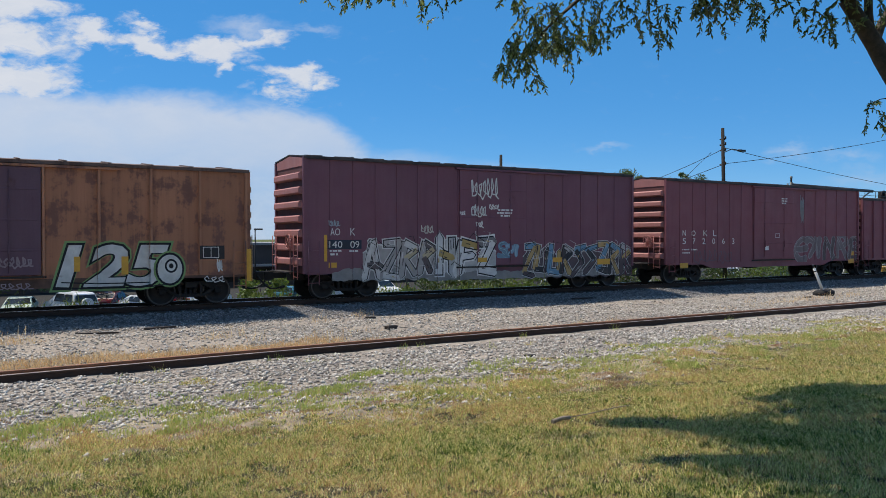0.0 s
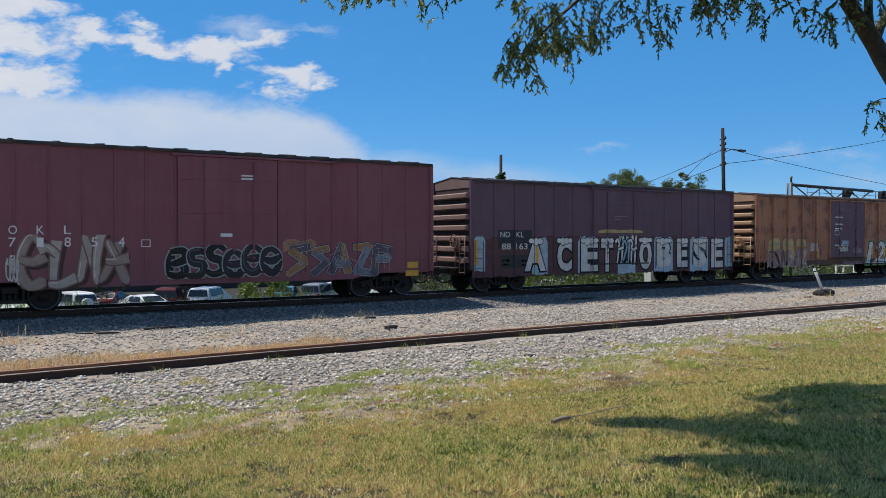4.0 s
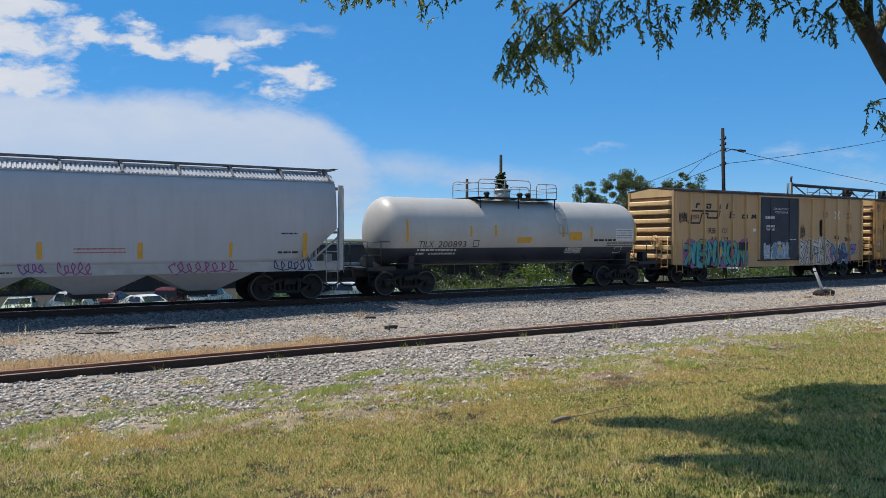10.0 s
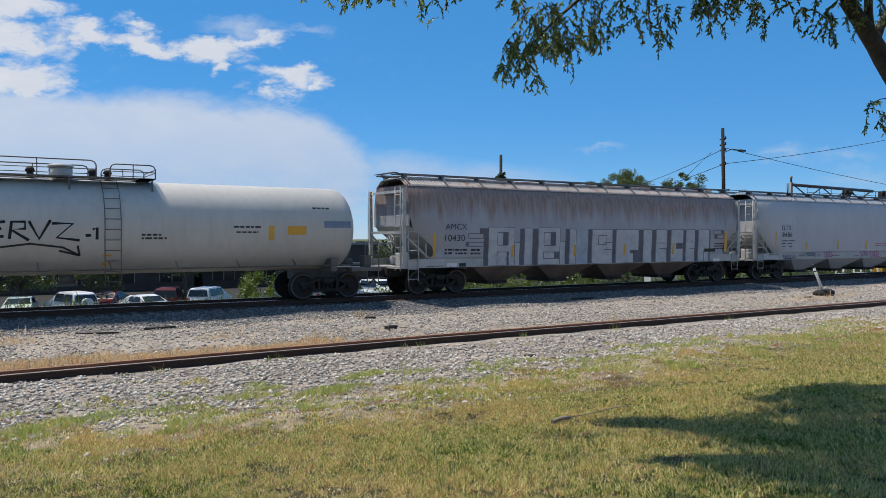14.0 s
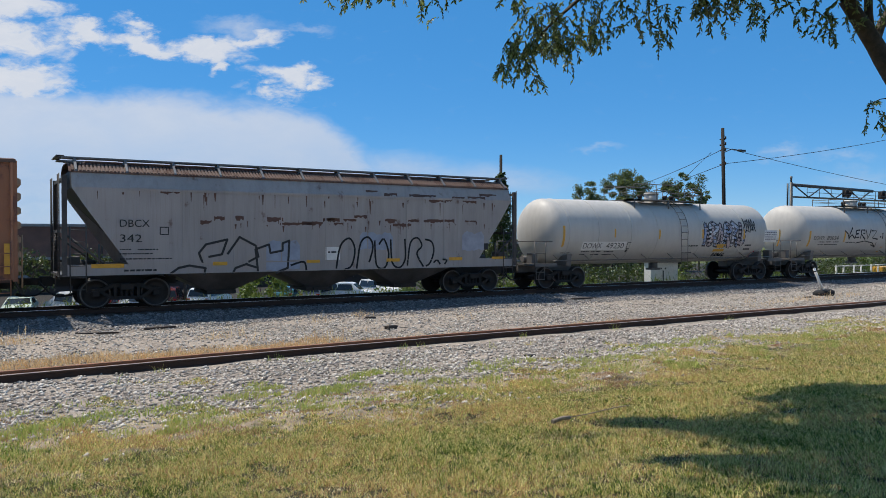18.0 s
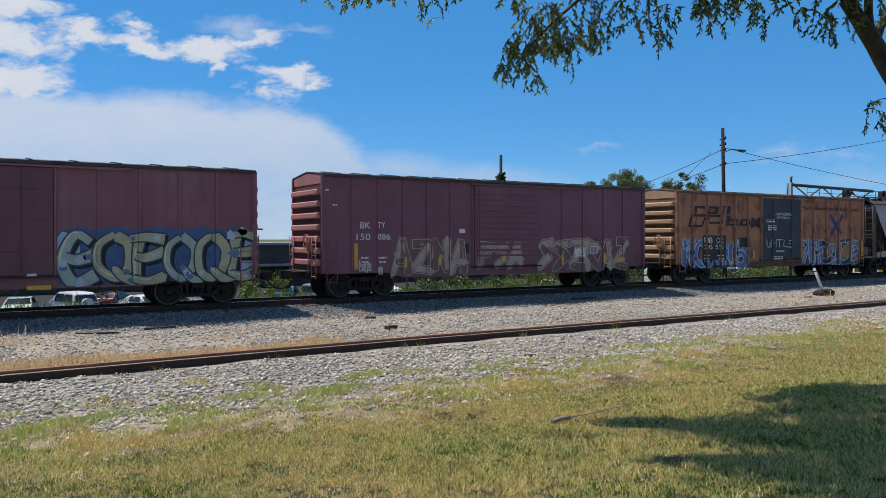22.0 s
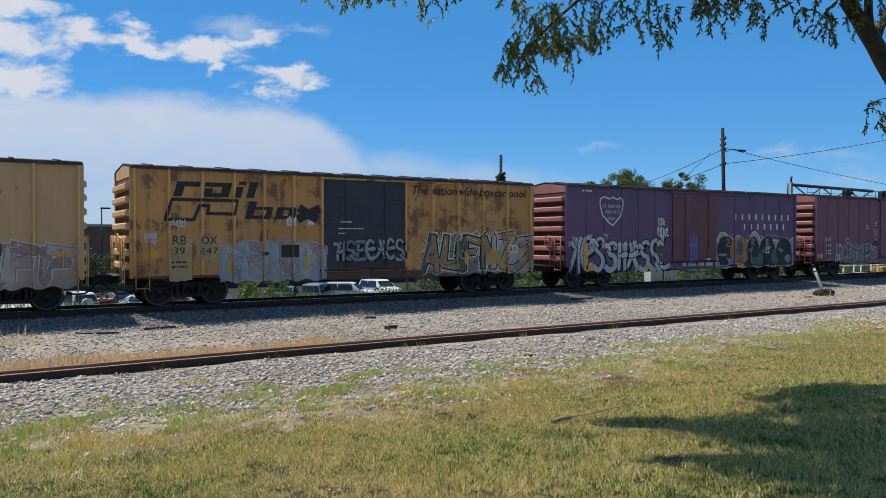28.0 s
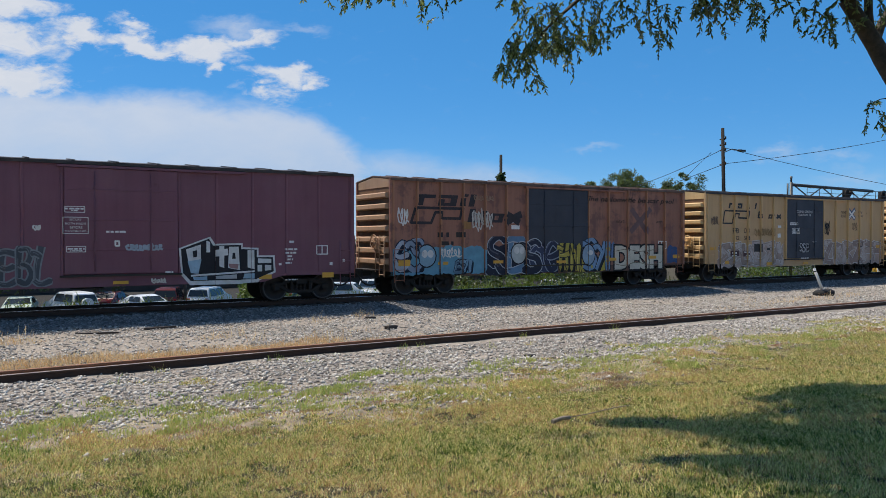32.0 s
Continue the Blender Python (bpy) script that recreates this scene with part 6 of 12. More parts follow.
graffiti(c, 7.78, 9.03, 0.97, 2.31, s, (0.33, 0.48, 0.56), (0.012, 0.012, 0.014), 41, 3, fat=0.2, second=(0.68, 0.67, 0.64))
block_letters(c, 'O', 9.22, 10.10, 0.74, 2.12, s, (0.6, 0.58, 0.55), (0.012, 0.012, 0.014), fat=0.05, edge=0.075)
capped(c, [(2.9, 3.6, 2.12), (4.42, 5.23, 2.13), (5.76, 6.68, 2.13), (6.87, 7.59, 2.13), (9.22, 10.10, 2.15), (10.43, 11.41, 2.12), (11.80, 12.54, 2.12), (12.94, 13.89, 2.12), (14.25, 15.11, 2.11)], s)
reflectors(c, [(0.15, 0.31, 1.11, 2.12), (15.81, 16.00, 1.01, 2.35), (3.22, 3.37, 1.16, 1.83)], s)
plates(c, [(6.71, 9.44, 2.42, 2.57)], spray((0.45, 0.34, 0.15)), s, lift=0.01)
bars(c, [(7.69, 8.42, 3.14, 0.050), (7.69, 8.10, 3.01, 0.050)], spray((0.30, 0.18, 0.18)), s)
outline(c, 14.53, 14.93, 1.48, 1.70, BLACKP, s, 0.05, True)

c, s, L = car_f
letters(c, 'N', 1.06, 1.28, 2.30, 2.54, WHITE, s)
letters(c, 'O', 1.75, 1.97, 2.30, 2.55, WHITE, s)
letters(c, 'K', 2.47, 2.67, 2.30, 2.55, WHITE, s)
letters(c, 'L', 3.19, 3.39, 2.31, 2.56, WHITE, s)
letters(c, '5', 1.06, 1.25, 1.94, 2.20, WHITE, s)
letters(c, '7', 1.75, 1.94, 1.94, 2.20, WHITE, s)
letters(c, '1', 2.47, 2.65, 1.93, 2.20, WHITE, s)
letters(c, '8', 3.20, 3.38, 1.93, 2.21, WHITE, s)
letters(c, '5', 3.94, 4.12, 1.93, 2.21, WHITE, s)
letters(c, '4', 4.70, 4.88, 1.92, 2.21, WHITE, s)
reflectors(c, [(0.90, 1.41, 1.11, 1.36), (0.90, 1.41, 0.82, 1.07), (14.86, 15.32, 1.06, 1.29), (14.77, 15.33, 0.76, 0.97)], s)
outline(c, 5.38, 5.63, 1.92, 2.13, WHITE, s, 0.025, False)
plates(c, [(7.82, 8.21, 2.23, 2.34), (8.51, 8.94, 4.24, 4.29), (8.51, 8.94, 4.13, 4.19)], WHITE, s)
graffiti(c, 1.98, 4.95, 0.67, 2.23, s, (0.52, 0.44, 0.38), (0.22, 0.12, 0.1), 51, 4, fat=0.26, second=(0.34, 0.26, 0.22))
graffiti(c, 6.10, 9.88, 0.89, 1.91, s, (0.035, 0.03, 0.035), (0.36, 0.42, 0.4), 52, 6, fat=0.24, second=(0.02, 0.02, 0.02), bubble=True)
plates(c, [(9.98, 11.20, 1.70, 2.16)], spray((0.36, 0.20, 0.12)), s, lift=0.004)
mural(c, 10.13, 14.20, 0.76, 2.12, s, (0.12, 0.10, 0.12), (0.40, 0.37, 0.36), 53, 5, ((0.15, 0.16, 0.20), (0.10, 0.09, 0.11), (0.34, 0.18, 0.08), (0.20, 0.22, 0.27)), (0.05, 0.045, 0.055), 0.022, "dark grey and orange sprayed piece", solid_field=False)
scribble(c, 0.10, 0.59, 3.42, 3.71, s, (0.68, 0.67, 0.64), 54, 0.04, 3)
scribble(c, 0.71, 1.43, 3.29, 3.68, s, (0.68, 0.67, 0.64), 55, 0.045, 4)
scribble(c, 1.66, 2.05, 0.71, 1.74, s, (0.55, 0.52, 0.47), 56, 0.04, 4)
bars(c, [(1.03, 1.28, 1.65, 0.050), (1.03, 1.34, 1.50, 0.050), (1.79, 2.24, 1.64, 0.050), (1.79, 2.31, 1.54, 0.050)], WHITE, s)
plates(c, [(-0.26, -0.02, 1.14, 1.21)], WHITE, s)

c, s, L = car_g
bold_logo(c, 1.24, 6.17, 2.77, 4.12, BLACKP, s)
plates(c, [(0.97, 1.82, 0.96, 2.53), (1.96, 2.78, 1.32, 2.54)], spray((0.34, 0.25, 0.12)), s, lift=0.003)
letters(c, 'RB', 1.33, 1.65, 2.09, 2.30, BLACKP, s, lift=0.009)
letters(c, 'OX', 2.14, 2.45, 2.09, 2.30, BLACKP, s, lift=0.009)
letters(c, '43', 1.32, 1.64, 1.71, 1.92, BLACKP, s, lift=0.009)
letters(c, '227', 2.12, 2.62, 1.70, 1.91, BLACKP, s, lift=0.009)
bars(c, [(1.32, 1.65, 1.53, 0.050), (1.32, 1.62, 1.39, 0.050), (2.19, 2.53, 1.52, 0.050)], BLACKP, s)
reflectors(c, [(0.24, 0.79, 1.08, 1.36), (15.24, 15.81, 1.15, 1.42), (3.82, 4.37, 0.73, 0.92), (8.29, 8.78, 0.76, 0.92)], s)
outline(c, 0.39, 0.68, 1.39, 1.48, BLACKP, s, 0.025, False)
block_letters(c, 'AMD', 2.93, 5.58, 0.99, 2.37, s, (0.42, 0.33, 0.34), (0.03, 0.04, 0.06), 0.04, 0.07, (0.22, 0.34, 0.42))
graffiti(c, 5.52, 6.57, 0.87, 1.83, s, (0.22, 0.42, 0.54), (0.1, 0.26, 0.36), 61, 2, fat=0.4, bits=((0.12, 0.28, 0.36),))
block_letters(c, 'JES', 6.82, 9.52, 1.14, 1.98, s, (0.60, 0.56, 0.56), (0.30, 0.05, 0.07), 0.06, 0.07)
letters(c, 'The nationwide boxcar pool', 9.96, 15.57, 3.79, 4.14, BLACKP, s, shear=0.25, fat=0.012)
mural(c, 9.82, 15.83, 0.87, 2.57, s, (0.29, 0.35, 0.42), (0.035, 0.045, 0.075), 62, 7, ((0.42, 0.48, 0.54), (0.13, 0.20, 0.32), (0.40, 0.37, 0.33), (0.20, 0.15, 0.11)), (0.46, 0.52, 0.58), 0.04)
outline(c, 13.53, 14.09, 1.33, 1.76, WHITE, s, 0.05, True)
letters(c, 'next', 11.72, 12.27, 2.91, 3.09, BLACKP, s, shear=0.2)
letters(c, 'any', 14.52, 14.91, 2.93, 3.08, BLACKP, s, shear=0.2)
letters(c, 'road', 14.50, 15.02, 2.72, 2.88, BLACKP, s, shear=0.2)
scribble(c, 0.24, 0.77, 1.67, 1.94, s, (0.55, 0.52, 0.47), 63, 0.05, 4)
bars(c, [(6.98, 7.48, 3.05, 0.060), (7.82, 8.41, 2.74, 0.060)], WHITE, s)
plates(c, [(5.79, 6.11, 3.06, 3.20)], WHITE, s)
scribble(c, 5.81, 6.21, 2.26, 2.80, s, (0.55, 0.52, 0.47), 64, 0.04, 4)
bars(c, [(1.0, 6.9, 3.2, 0.05), (2.2, 5.2, 2.9, 0.06), (9.9, 15.0, 3.0, 0.05)], spray((0.22, 0.09, 0.03)), s, 0.005, 'rust_scrape', 7)

c, s, L = car_h
spaced_logo(c, 1.08, 6.18, 2.90, 3.93, BLACKP, s)
letters(c, 'RB', 2.50, 3.00, 2.42, 2.69, BLACKP, s)
letters(c, 'OX', 3.50, 3.93, 2.42, 2.70, BLACKP, s)
letters(c, '33', 2.63, 3.08, 2.10, 2.26, BLACKP, s)
letters(c, '194', 3.46, 3.97, 2.10, 2.26, BLACKP, s)
graffiti(c, 0.85, 5.37, 0.76, 2.12, s, (0.1, 0.38, 0.36), (0.03, 0.1, 0.16), 71, 6, fat=0.28, cloud=(0.33, 0.14, 0.28), second=(0.05, 0.22, 0.26), bits=((0.16, 0.3, 0.12), (0.42, 0.24, 0.1)))
reflectors(c, [(0.19, 0.32, 1.40, 2.33), (3.25, 3.37, 1.27, 1.74), (5.55, 5.69, 1.39, 1.89)], s)
scribble(c, 0.36, 1.02, 2.88, 3.50, s, (0.08, 0.06, 0.05), 72, 0.035, 7)
scribble(c, 1.31, 1.86, 3.10, 3.37, s, (0.2, 0.12, 0.05), 73, 0.03, 4)
plates(c, [(5.92, 6.16, 2.53, 2.68)], WHITE, s)
plates(c, [(4.81, 5.44, 1.56, 1.97)], BLACKP, s, lift=0.02)
bars(c, [(6.89, 7.53, 3.22, 0.070), (6.99, 7.57, 2.76, 0.060), (6.99, 7.55, 2.63, 0.060), (8.84, 9.46, 2.09, 0.050)], WHITE, s)
outline(c, 6.84, 7.57, 3.22, 3.33, WHITE, s, 0.025, False)
outline(c, 6.94, 7.60, 2.61, 2.86, WHITE, s, 0.025, False)
mural(c, 6.75, 8.90, 1.08, 2.02, s, (0.36, 0.46, 0.52), (0.13, 0.20, 0.27), 74, 6, ((0.50, 0.58, 0.62), (0.20, 0.28, 0.34)), (0.55, 0.62, 0.66), 0.022, "pale blue sprayed block on the door")
reflectors(c, [(7.97, 8.12, 1.53, 1.88)], s)
mural(c, 9.73, 12.80, 0.70, 2.26, s, (0.52, 0.49, 0.44), (0.012, 0.012, 0.014), 75, 5, ((0.60, 0.58, 0.54), (0.44, 0.40, 0.35)), (0.62, 0.60, 0.56), 0.045, "white sprayed letters with black outlines", solid_field=False)
mural(c, 12.75, 15.25, 0.74, 2.00, s, (0.07, 0.10, 0.20), (0.03, 0.04, 0.10), 76, 3, ((0.34, 0.15, 0.30), (0.10, 0.24, 0.34), (0.06, 0.07, 0.14)), (0.36, 0.40, 0.46), 0.035, "purple and dark blue sprayed piece", solid_field=False)
letters(c, 'CLOSE AND LOCK DOORS', 7.50, 8.81, 3.68, 3.78, WHITE, s)
letters(c, 'BEFORE MOVING CAR', 7.62, 8.71, 3.50, 3.61, WHITE, s)
letters(c, 'next', 11.97, 12.43, 3.50, 3.64, BLACKP, s, shear=0.2)
letters(c, 'load', 12.00, 12.43, 3.34, 3.48, BLACKP, s, shear=0.2)
letters(c, 'any', 14.26, 14.70, 3.48, 3.63, BLACKP, s, shear=0.2)
letters(c, 'road', 14.23, 14.73, 3.31, 3.46, BLACKP, s, shear=0.2)
bm = bmesh.new()
for a, b in (((13.11, 3.69), (13.59, 3.27)), ((13.59, 3.7), (13.11, 3.27))):
    stroke(bm, [a, b], 0.10, s, 0.008)
part('cross_mark', bm, WHITE, c, 'white painted cross mark')
scribble(c, 11.71, 11.94, 2.23, 3.27, s, (0.012, 0.012, 0.014), 77, 0.07, 5)
scribble(c, 14.26, 14.83, 2.42, 3.05, s, (0.15, 0.08, 0.04), 78, 0.03, 4)
scribble(c, 13.05, 13.59, 2.09, 2.37, s, (0.012, 0.012, 0.014), 79, 0.04, 3)
scribble(c, 14.08, 14.58, 1.99, 2.28, s, (0.012, 0.012, 0.014), 80, 0.04, 3)
scribble(c, 9.83, 10.43, 2.14, 2.94, s, (0.12, 0.08, 0.05), 81, 0.03, 6)
outline(c, 13.17, 13.53, 1.66, 1.94, WHITE, s, 0.04, True)

c, s, L = car_i
letters(c, 'TILX', 2.29, 2.96, 1.83, 2.07, BLACKP, s, lift=0.01)
letters(c, '200893', 3.16, 4.46, 1.82, 2.07, BLACKP, s, lift=0.01)
bars(c, [(2.27, 3.33, 1.69, 0.070), (3.36, 4.05, 1.68, 0.070), (2.27, 2.66, 1.55, 0.070), (2.82, 4.05, 1.54, 0.070), (1.38, 1.91, 1.06, 0.040)], WHITE, s)
outline(c, 4.80, 5.05, 1.85, 2.09, BLACKP, s, 0.03, False)
reflectors(c, [(1.70, 1.80, 2.04, 2.90), (4.60, 4.69, 2.25, 2.66), (5.79, 5.91, 2.26, 2.71), (9.34, 9.45, 2.22, 2.66), (10.97, 11.08, 2.22, 2.68), (13.65, 13.77, 2.01, 2.88), (6.97, 7.71, 1.99, 2.22), (9.75, 10.47, 2.08, 2.45)], s)
bars(c, [(7.06, 7.62, 2.08, 0.040), (9.82, 10.40, 2.30, 0.040), (9.82, 10.40, 2.18, 0.040), (11.20, 12.51, 2.05, 0.090), (12.02, 13.75, 1.94, 0.050), (12.02, 13.62, 1.84, 0.040)], BLACKP, s)
plates(c, [(12.51, 13.57, 2.07, 2.61)], WHITE, s)
bars(c, [(12.55, 13.50, 2.50, 0.050), (12.55, 13.50, 2.40, 0.040), (12.55, 13.50, 2.29, 0.040), (12.55, 13.50, 2.18, 0.040)], spray((0.2, 0.2, 0.22)), s, lift=0.008)
scribble(c, 9.64, 10.67, 1.49, 1.81, s, (0.68, 0.67, 0.64), 91, 0.04, 7)
outline(c, 12.60, 13.00, 1.52, 1.79, WHITE, s, 0.03, False)
diamond(c, 13.57, 1.35, 0.22, s)

c, s, L = car_j
letters(c, 'ELTX', 2.29, 3.07, 2.61, 2.86, BLACKP, s)
letters(c, '8486', 2.30, 3.17, 2.25, 2.50, BLACKP, s)
bars(c, [(2.30, 2.81, 2.02, 0.050), (2.91, 3.43, 2.02, 0.050), (2.30, 2.69, 1.88, 0.050), (2.81, 3.19, 1.88, 0.050), (2.33, 2.69, 1.72, 0.050), (2.95, 3.20, 1.71, 0.060)], BLACKP, s)
reflectors(c, [(1.73, 1.83, 1.66, 2.49), (4.44, 4.56, 1.53, 1.99), (7.39, 7.51, 1.55, 2.02), (10.22, 10.36, 1.56, 2.06), (13.00, 13.15, 1.53, 2.05), (15.86, 15.97, 1.54, 2.04), (18.43, 18.59, 1.51, 2.37)], s)
bars(c, [(11.20, 12.67, 1.84, 0.040), (11.20, 12.67, 1.73, 0.040)], spray((0.42, 0.12, 0.10)), s)
bars(c, [(1.29, 2.10, 1.29, 0.040), (3.82, 4.40, 1.24, 0.040), (5.29, 5.87, 1.23, 0.040), (6.86, 7.68, 1.20, 0.040), (9.18, 9.63, 1.16, 0.040), (17.65, 18.25, 2.32, 0.050), (17.53, 18.25, 1.66, 0.070)], BLACKP, s)
scribble(c, 2.38, 3.64, 1.05, 1.30, s, (0.02, 0.05, 0.16), 101, 0.032, 6)
scribble(c, 4.47, 5.44, 1.17, 1.43, s, (0.05, 0.12, 0.2), 102, 0.032, 5)
scribble(c, 6.06, 7.02, 1.06, 1.49, s, (0.33, 0.08, 0.22), 103, 0.032, 5)
scribble(c, 9.67, 10.50, 1.11, 1.48, s, (0.25, 0.08, 0.28), 104, 0.032, 4)
scribble(c, 10.68, 11.78, 1.04, 1.46, s, (0.33, 0.08, 0.24), 105, 0.032, 5)
scribble(c, 13.80, 16.26, 1.01, 1.46, s, (0.3, 0.06, 0.2), 106, 0.034, 8)
scribble(c, 17.30, 18.93, 0.99, 1.47, s, (0.02, 0.05, 0.16), 107, 0.034, 6)

c, s, L = car_k
letters(c, 'AMCX', 1.94, 2.94, 2.52, 2.75, BLACKP, s)
letters(c, '10430', 1.92, 2.84, 2.07, 2.32, BLACKP, s)
bars(c, [(1.92, 2.36, 1.70, 0.070), (2.40, 2.99, 1.69, 0.070), (3.14, 3.64, 1.68, 0.080), (1.92, 2.26, 1.56, 0.070), (2.43, 2.99, 1.55, 0.070), (3.13, 3.64, 1.54, 0.070), (1.15, 1.95, 1.09, 0.030)], BLACKP, s)
HUSK, GLOOM = spray((0.46, 0.47, 0.485)), spray((0.125, 0.125, 0.145))


def block(u0, u1, z0, z1, material, lift, edge=False):
    one = bmesh.new()
    rect(one, s, u0, u1, z0, z1, lift)
    part("graffiti", one, material, c, "square-cut sprayed block")
    if edge:
        outline(c, u0, u1, z0, z1, GLOOM, s, 0.022, False)


# pale square-cut forms with dark upright sides between them
for u0, u1, top in ((3.98, 5.29, 2.63), (5.30, 5.56, 2.00), (5.80, 6.22, 2.60), (6.53, 7.70, 2.62), (7.71, 8.00, 2.05), (8.25, 8.60, 2.58), (9.53, 10.75, 2.57), (10.97, 12.38, 2.58), (12.68, 13.24, 2.58), (13.52, 14.24, 2.60), (14.52, 15.36, 2.60), (15.55, 16.17, 2.60), (16.43, 17.22, 2.62)):
    block(u0, u1, 1.07, top, HUSK, 0.006, True)
block(8.65, 9.28, 1.07, 2.59, spray((0.36, 0.41, 0.47)), 0.006)
for u0, u1 in ((3.75, 3.97), (5.57, 5.79), (6.24, 6.51), (8.01, 8.23), (9.30, 9.51), (10.77, 10.95), (12.40, 12.66), (13.26, 13.50), (14.26, 14.50), (15.37, 15.53), (16.19, 16.41), (17.23, 17.30)):
    block(u0, u1, 1.07, 2.58, GLOOM, 0.005)
for u0, u1, z0, z1 in ((4.43, 4.96, 1.90, 2.42), (4.43, 5.00, 1.07, 1.62), (6.83, 7.45, 1.88, 2.42), (6.83, 7.68, 1.32, 1.60), (9.90, 10.40, 1.90, 2.30), (17.50, 18.10, 2.38, 2.58), (17.80, 18.30, 2.16, 2.34), (3.02, 3.72, 2.18, 2.36), (3.02, 3.72, 1.86, 2.02)):
    outline(c, u0, u1, z0, z1, GLOOM, s, 0.03, False)
for u0, u1, z0, z1 in ((4.70, 4.96, 1.91, 2.41), (7.18, 7.45, 1.89, 2.41), (7.40, 7.68, 1.33, 1.59), (4.90, 5.00, 1.07, 1.62), (14.87, 15.33, 1.68, 1.95), (12.05, 12.40, 1.07, 1.50), (11.85, 12.40, 1.50, 1.64), (13.72, 14.20, 1.94, 1.97), (13.72, 14.20, 1.68, 1.71), (15.80, 16.15, 1.98, 2.01), (15.80, 16.15, 1.68, 1.71), (10.25, 10.72, 1.98, 2.01), (10.25, 10.72, 1.66, 1.69), (18.10, 18.30, 2.38, 2.58), (17.58, 17.78, 2.16, 2.36), (3.55, 3.78, 2.36, 2.58), (2.88, 3.02, 1.86, 2.02), (16.82, 16.86, 1.07, 1.60)):
    block(u0, u1, z0, z1, GLOOM, 0.011)
reflectors(c, [(1.39, 1.49, 1.44, 2.36), (5.14, 5.24, 1.42, 1.91), (8.49, 8.60, 1.41, 1.90), (11.45, 11.57, 1.41, 1.92), (14.63, 14.76, 1.41, 1.95), (18.34, 18.53, 1.50, 2.47)], s)
plates(c, [(16.88, 17.69, 1.52, 1.68), (2.60, 2.92, 1.06, 1.20)], BLACKP, s, lift=0.01)
plates(c, [(2.05, 2.50, 1.07, 1.21), (17.54, 18.03, 1.03, 1.18)], WHITE, s, lift=0.006)
bars(c, [(17.60, 18.34, 1.89, 0.050), (17.60, 18.34, 1.77, 0.050), (17.60, 18.34, 1.65, 0.050)], BLACKP, s)

c, s, L = car_l
letters(c, 'DOWX', 2.03, 3.03, 2.08, 2.31, BLACKP, s, lift=0.01)
letters(c, '80034', 3.28, 4.34, 2.08, 2.31, BLACKP, s, lift=0.01)
bars(c, [(2.56, 3.10, 1.95, 0.050), (3.25, 3.74, 1.95, 0.050), (3.94, 4.44, 1.95, 0.050), (2.56, 3.03, 1.80, 0.050), (3.18, 4.38, 1.80, 0.050), (5.16, 6.09, 1.92, 0.050), (10.12, 10.70, 2.26, 0.060), (10.12, 10.88, 2.15, 0.060), (13.00, 13.93, 2.53, 0.060), (13.09, 13.84, 2.36, 0.050), (15.84, 16.53, 3.21, 0.060)], BLACKP, s)
strokes(c, [[(4.90, 2.62), (5.20, 2.45), (5.42, 2.12)], [(5.72, 2.80), (5.40, 2.42), (5.36, 2.20), (5.62, 2.38), (5.98, 2.16)], [(6.42, 2.66), (6.05, 2.62), (5.98, 2.20), (6.38, 2.24)], [(5.98, 2.42), (6.32, 2.46)], [(6.52, 2.16), (6.58, 2.66), (6.92, 2.66), (6.92, 2.46), (6.58, 2.42), (7.02, 2.12)], [(7.02, 2.68), (7.28, 2.16), (7.58, 2.72)], [(7.62, 2.62), (8.18, 2.62), (7.74, 2.20), (8.36, 2.12)], [(8.52, 2.26), (8.68, 2.27)], [(8.72, 2.44), (8.84, 2.50), (8.84, 2.14)]], (0.016, 0.017, 0.020), s, 0.085, 0.012, 'black sprayed tag', False)
bm = bmesh.new()
stroke(bm, [(6.20, 1.91), (7.05, 2.02), (7.91, 1.91), (8.38, 1.66), (7.84, 1.80), (8.38, 1.66), (8.31, 1.96)], 0.06, s, 0.012)
part('graffiti', bm, BLACKP, c, 'black sprayed underline')
reflectors(c, [(1.56, 1.72, 1.73, 2.58), (4.88, 5.01, 1.97, 2.55), (9.03, 9.28, 1.35, 1.68), (14.20, 14.40, 2.12, 2.60), (14.87, 15.55, 2.30, 2.60)], s)
plates(c, [(16.22, 17.24, 2.55, 2.79)], spray((0.20, 0.25, 0.33)), s)

c, s, L = car_m
plates(c, [(2.68, 5.34, 1.65, 2.03)], WHITE, s, lift=0.006)
letters(c, 'DOWX', 2.76, 3.84, 1.73, 1.97, BLACKP, s, lift=0.011)
letters(c, '49230', 4.12, 5.19, 1.72, 1.97, BLACKP, s, lift=0.011)
bars(c, [(2.75, 3.22, 1.57, 0.050), (3.34, 3.91, 1.56, 0.060), (4.13, 4.69, 1.55, 0.060), (2.75, 3.07, 1.44, 0.050), (3.40, 3.87, 1.43, 0.050), (4.09, 4.65, 1.42, 0.050)], BLACKP, s)
outline(c, 5.40, 5.62, 1.71, 1.98, BLACKP, s, 0.03, False)
plates(c, [(5.41, 5.53, 1.54, 1.67)], BLACKP, s)
reflectors(c, [(1.50, 1.62, 1.82, 2.72), (4.50, 4.59, 2.22, 2.60), (7.34, 7.44, 2.14, 2.59), (10.32, 10.44, 2.18, 2.61), (13.44, 13.56, 2.13, 2.63), (11.46, 12.28, 1.52, 1.87), (16.35, 16.47, 1.75, 2.65)], s)
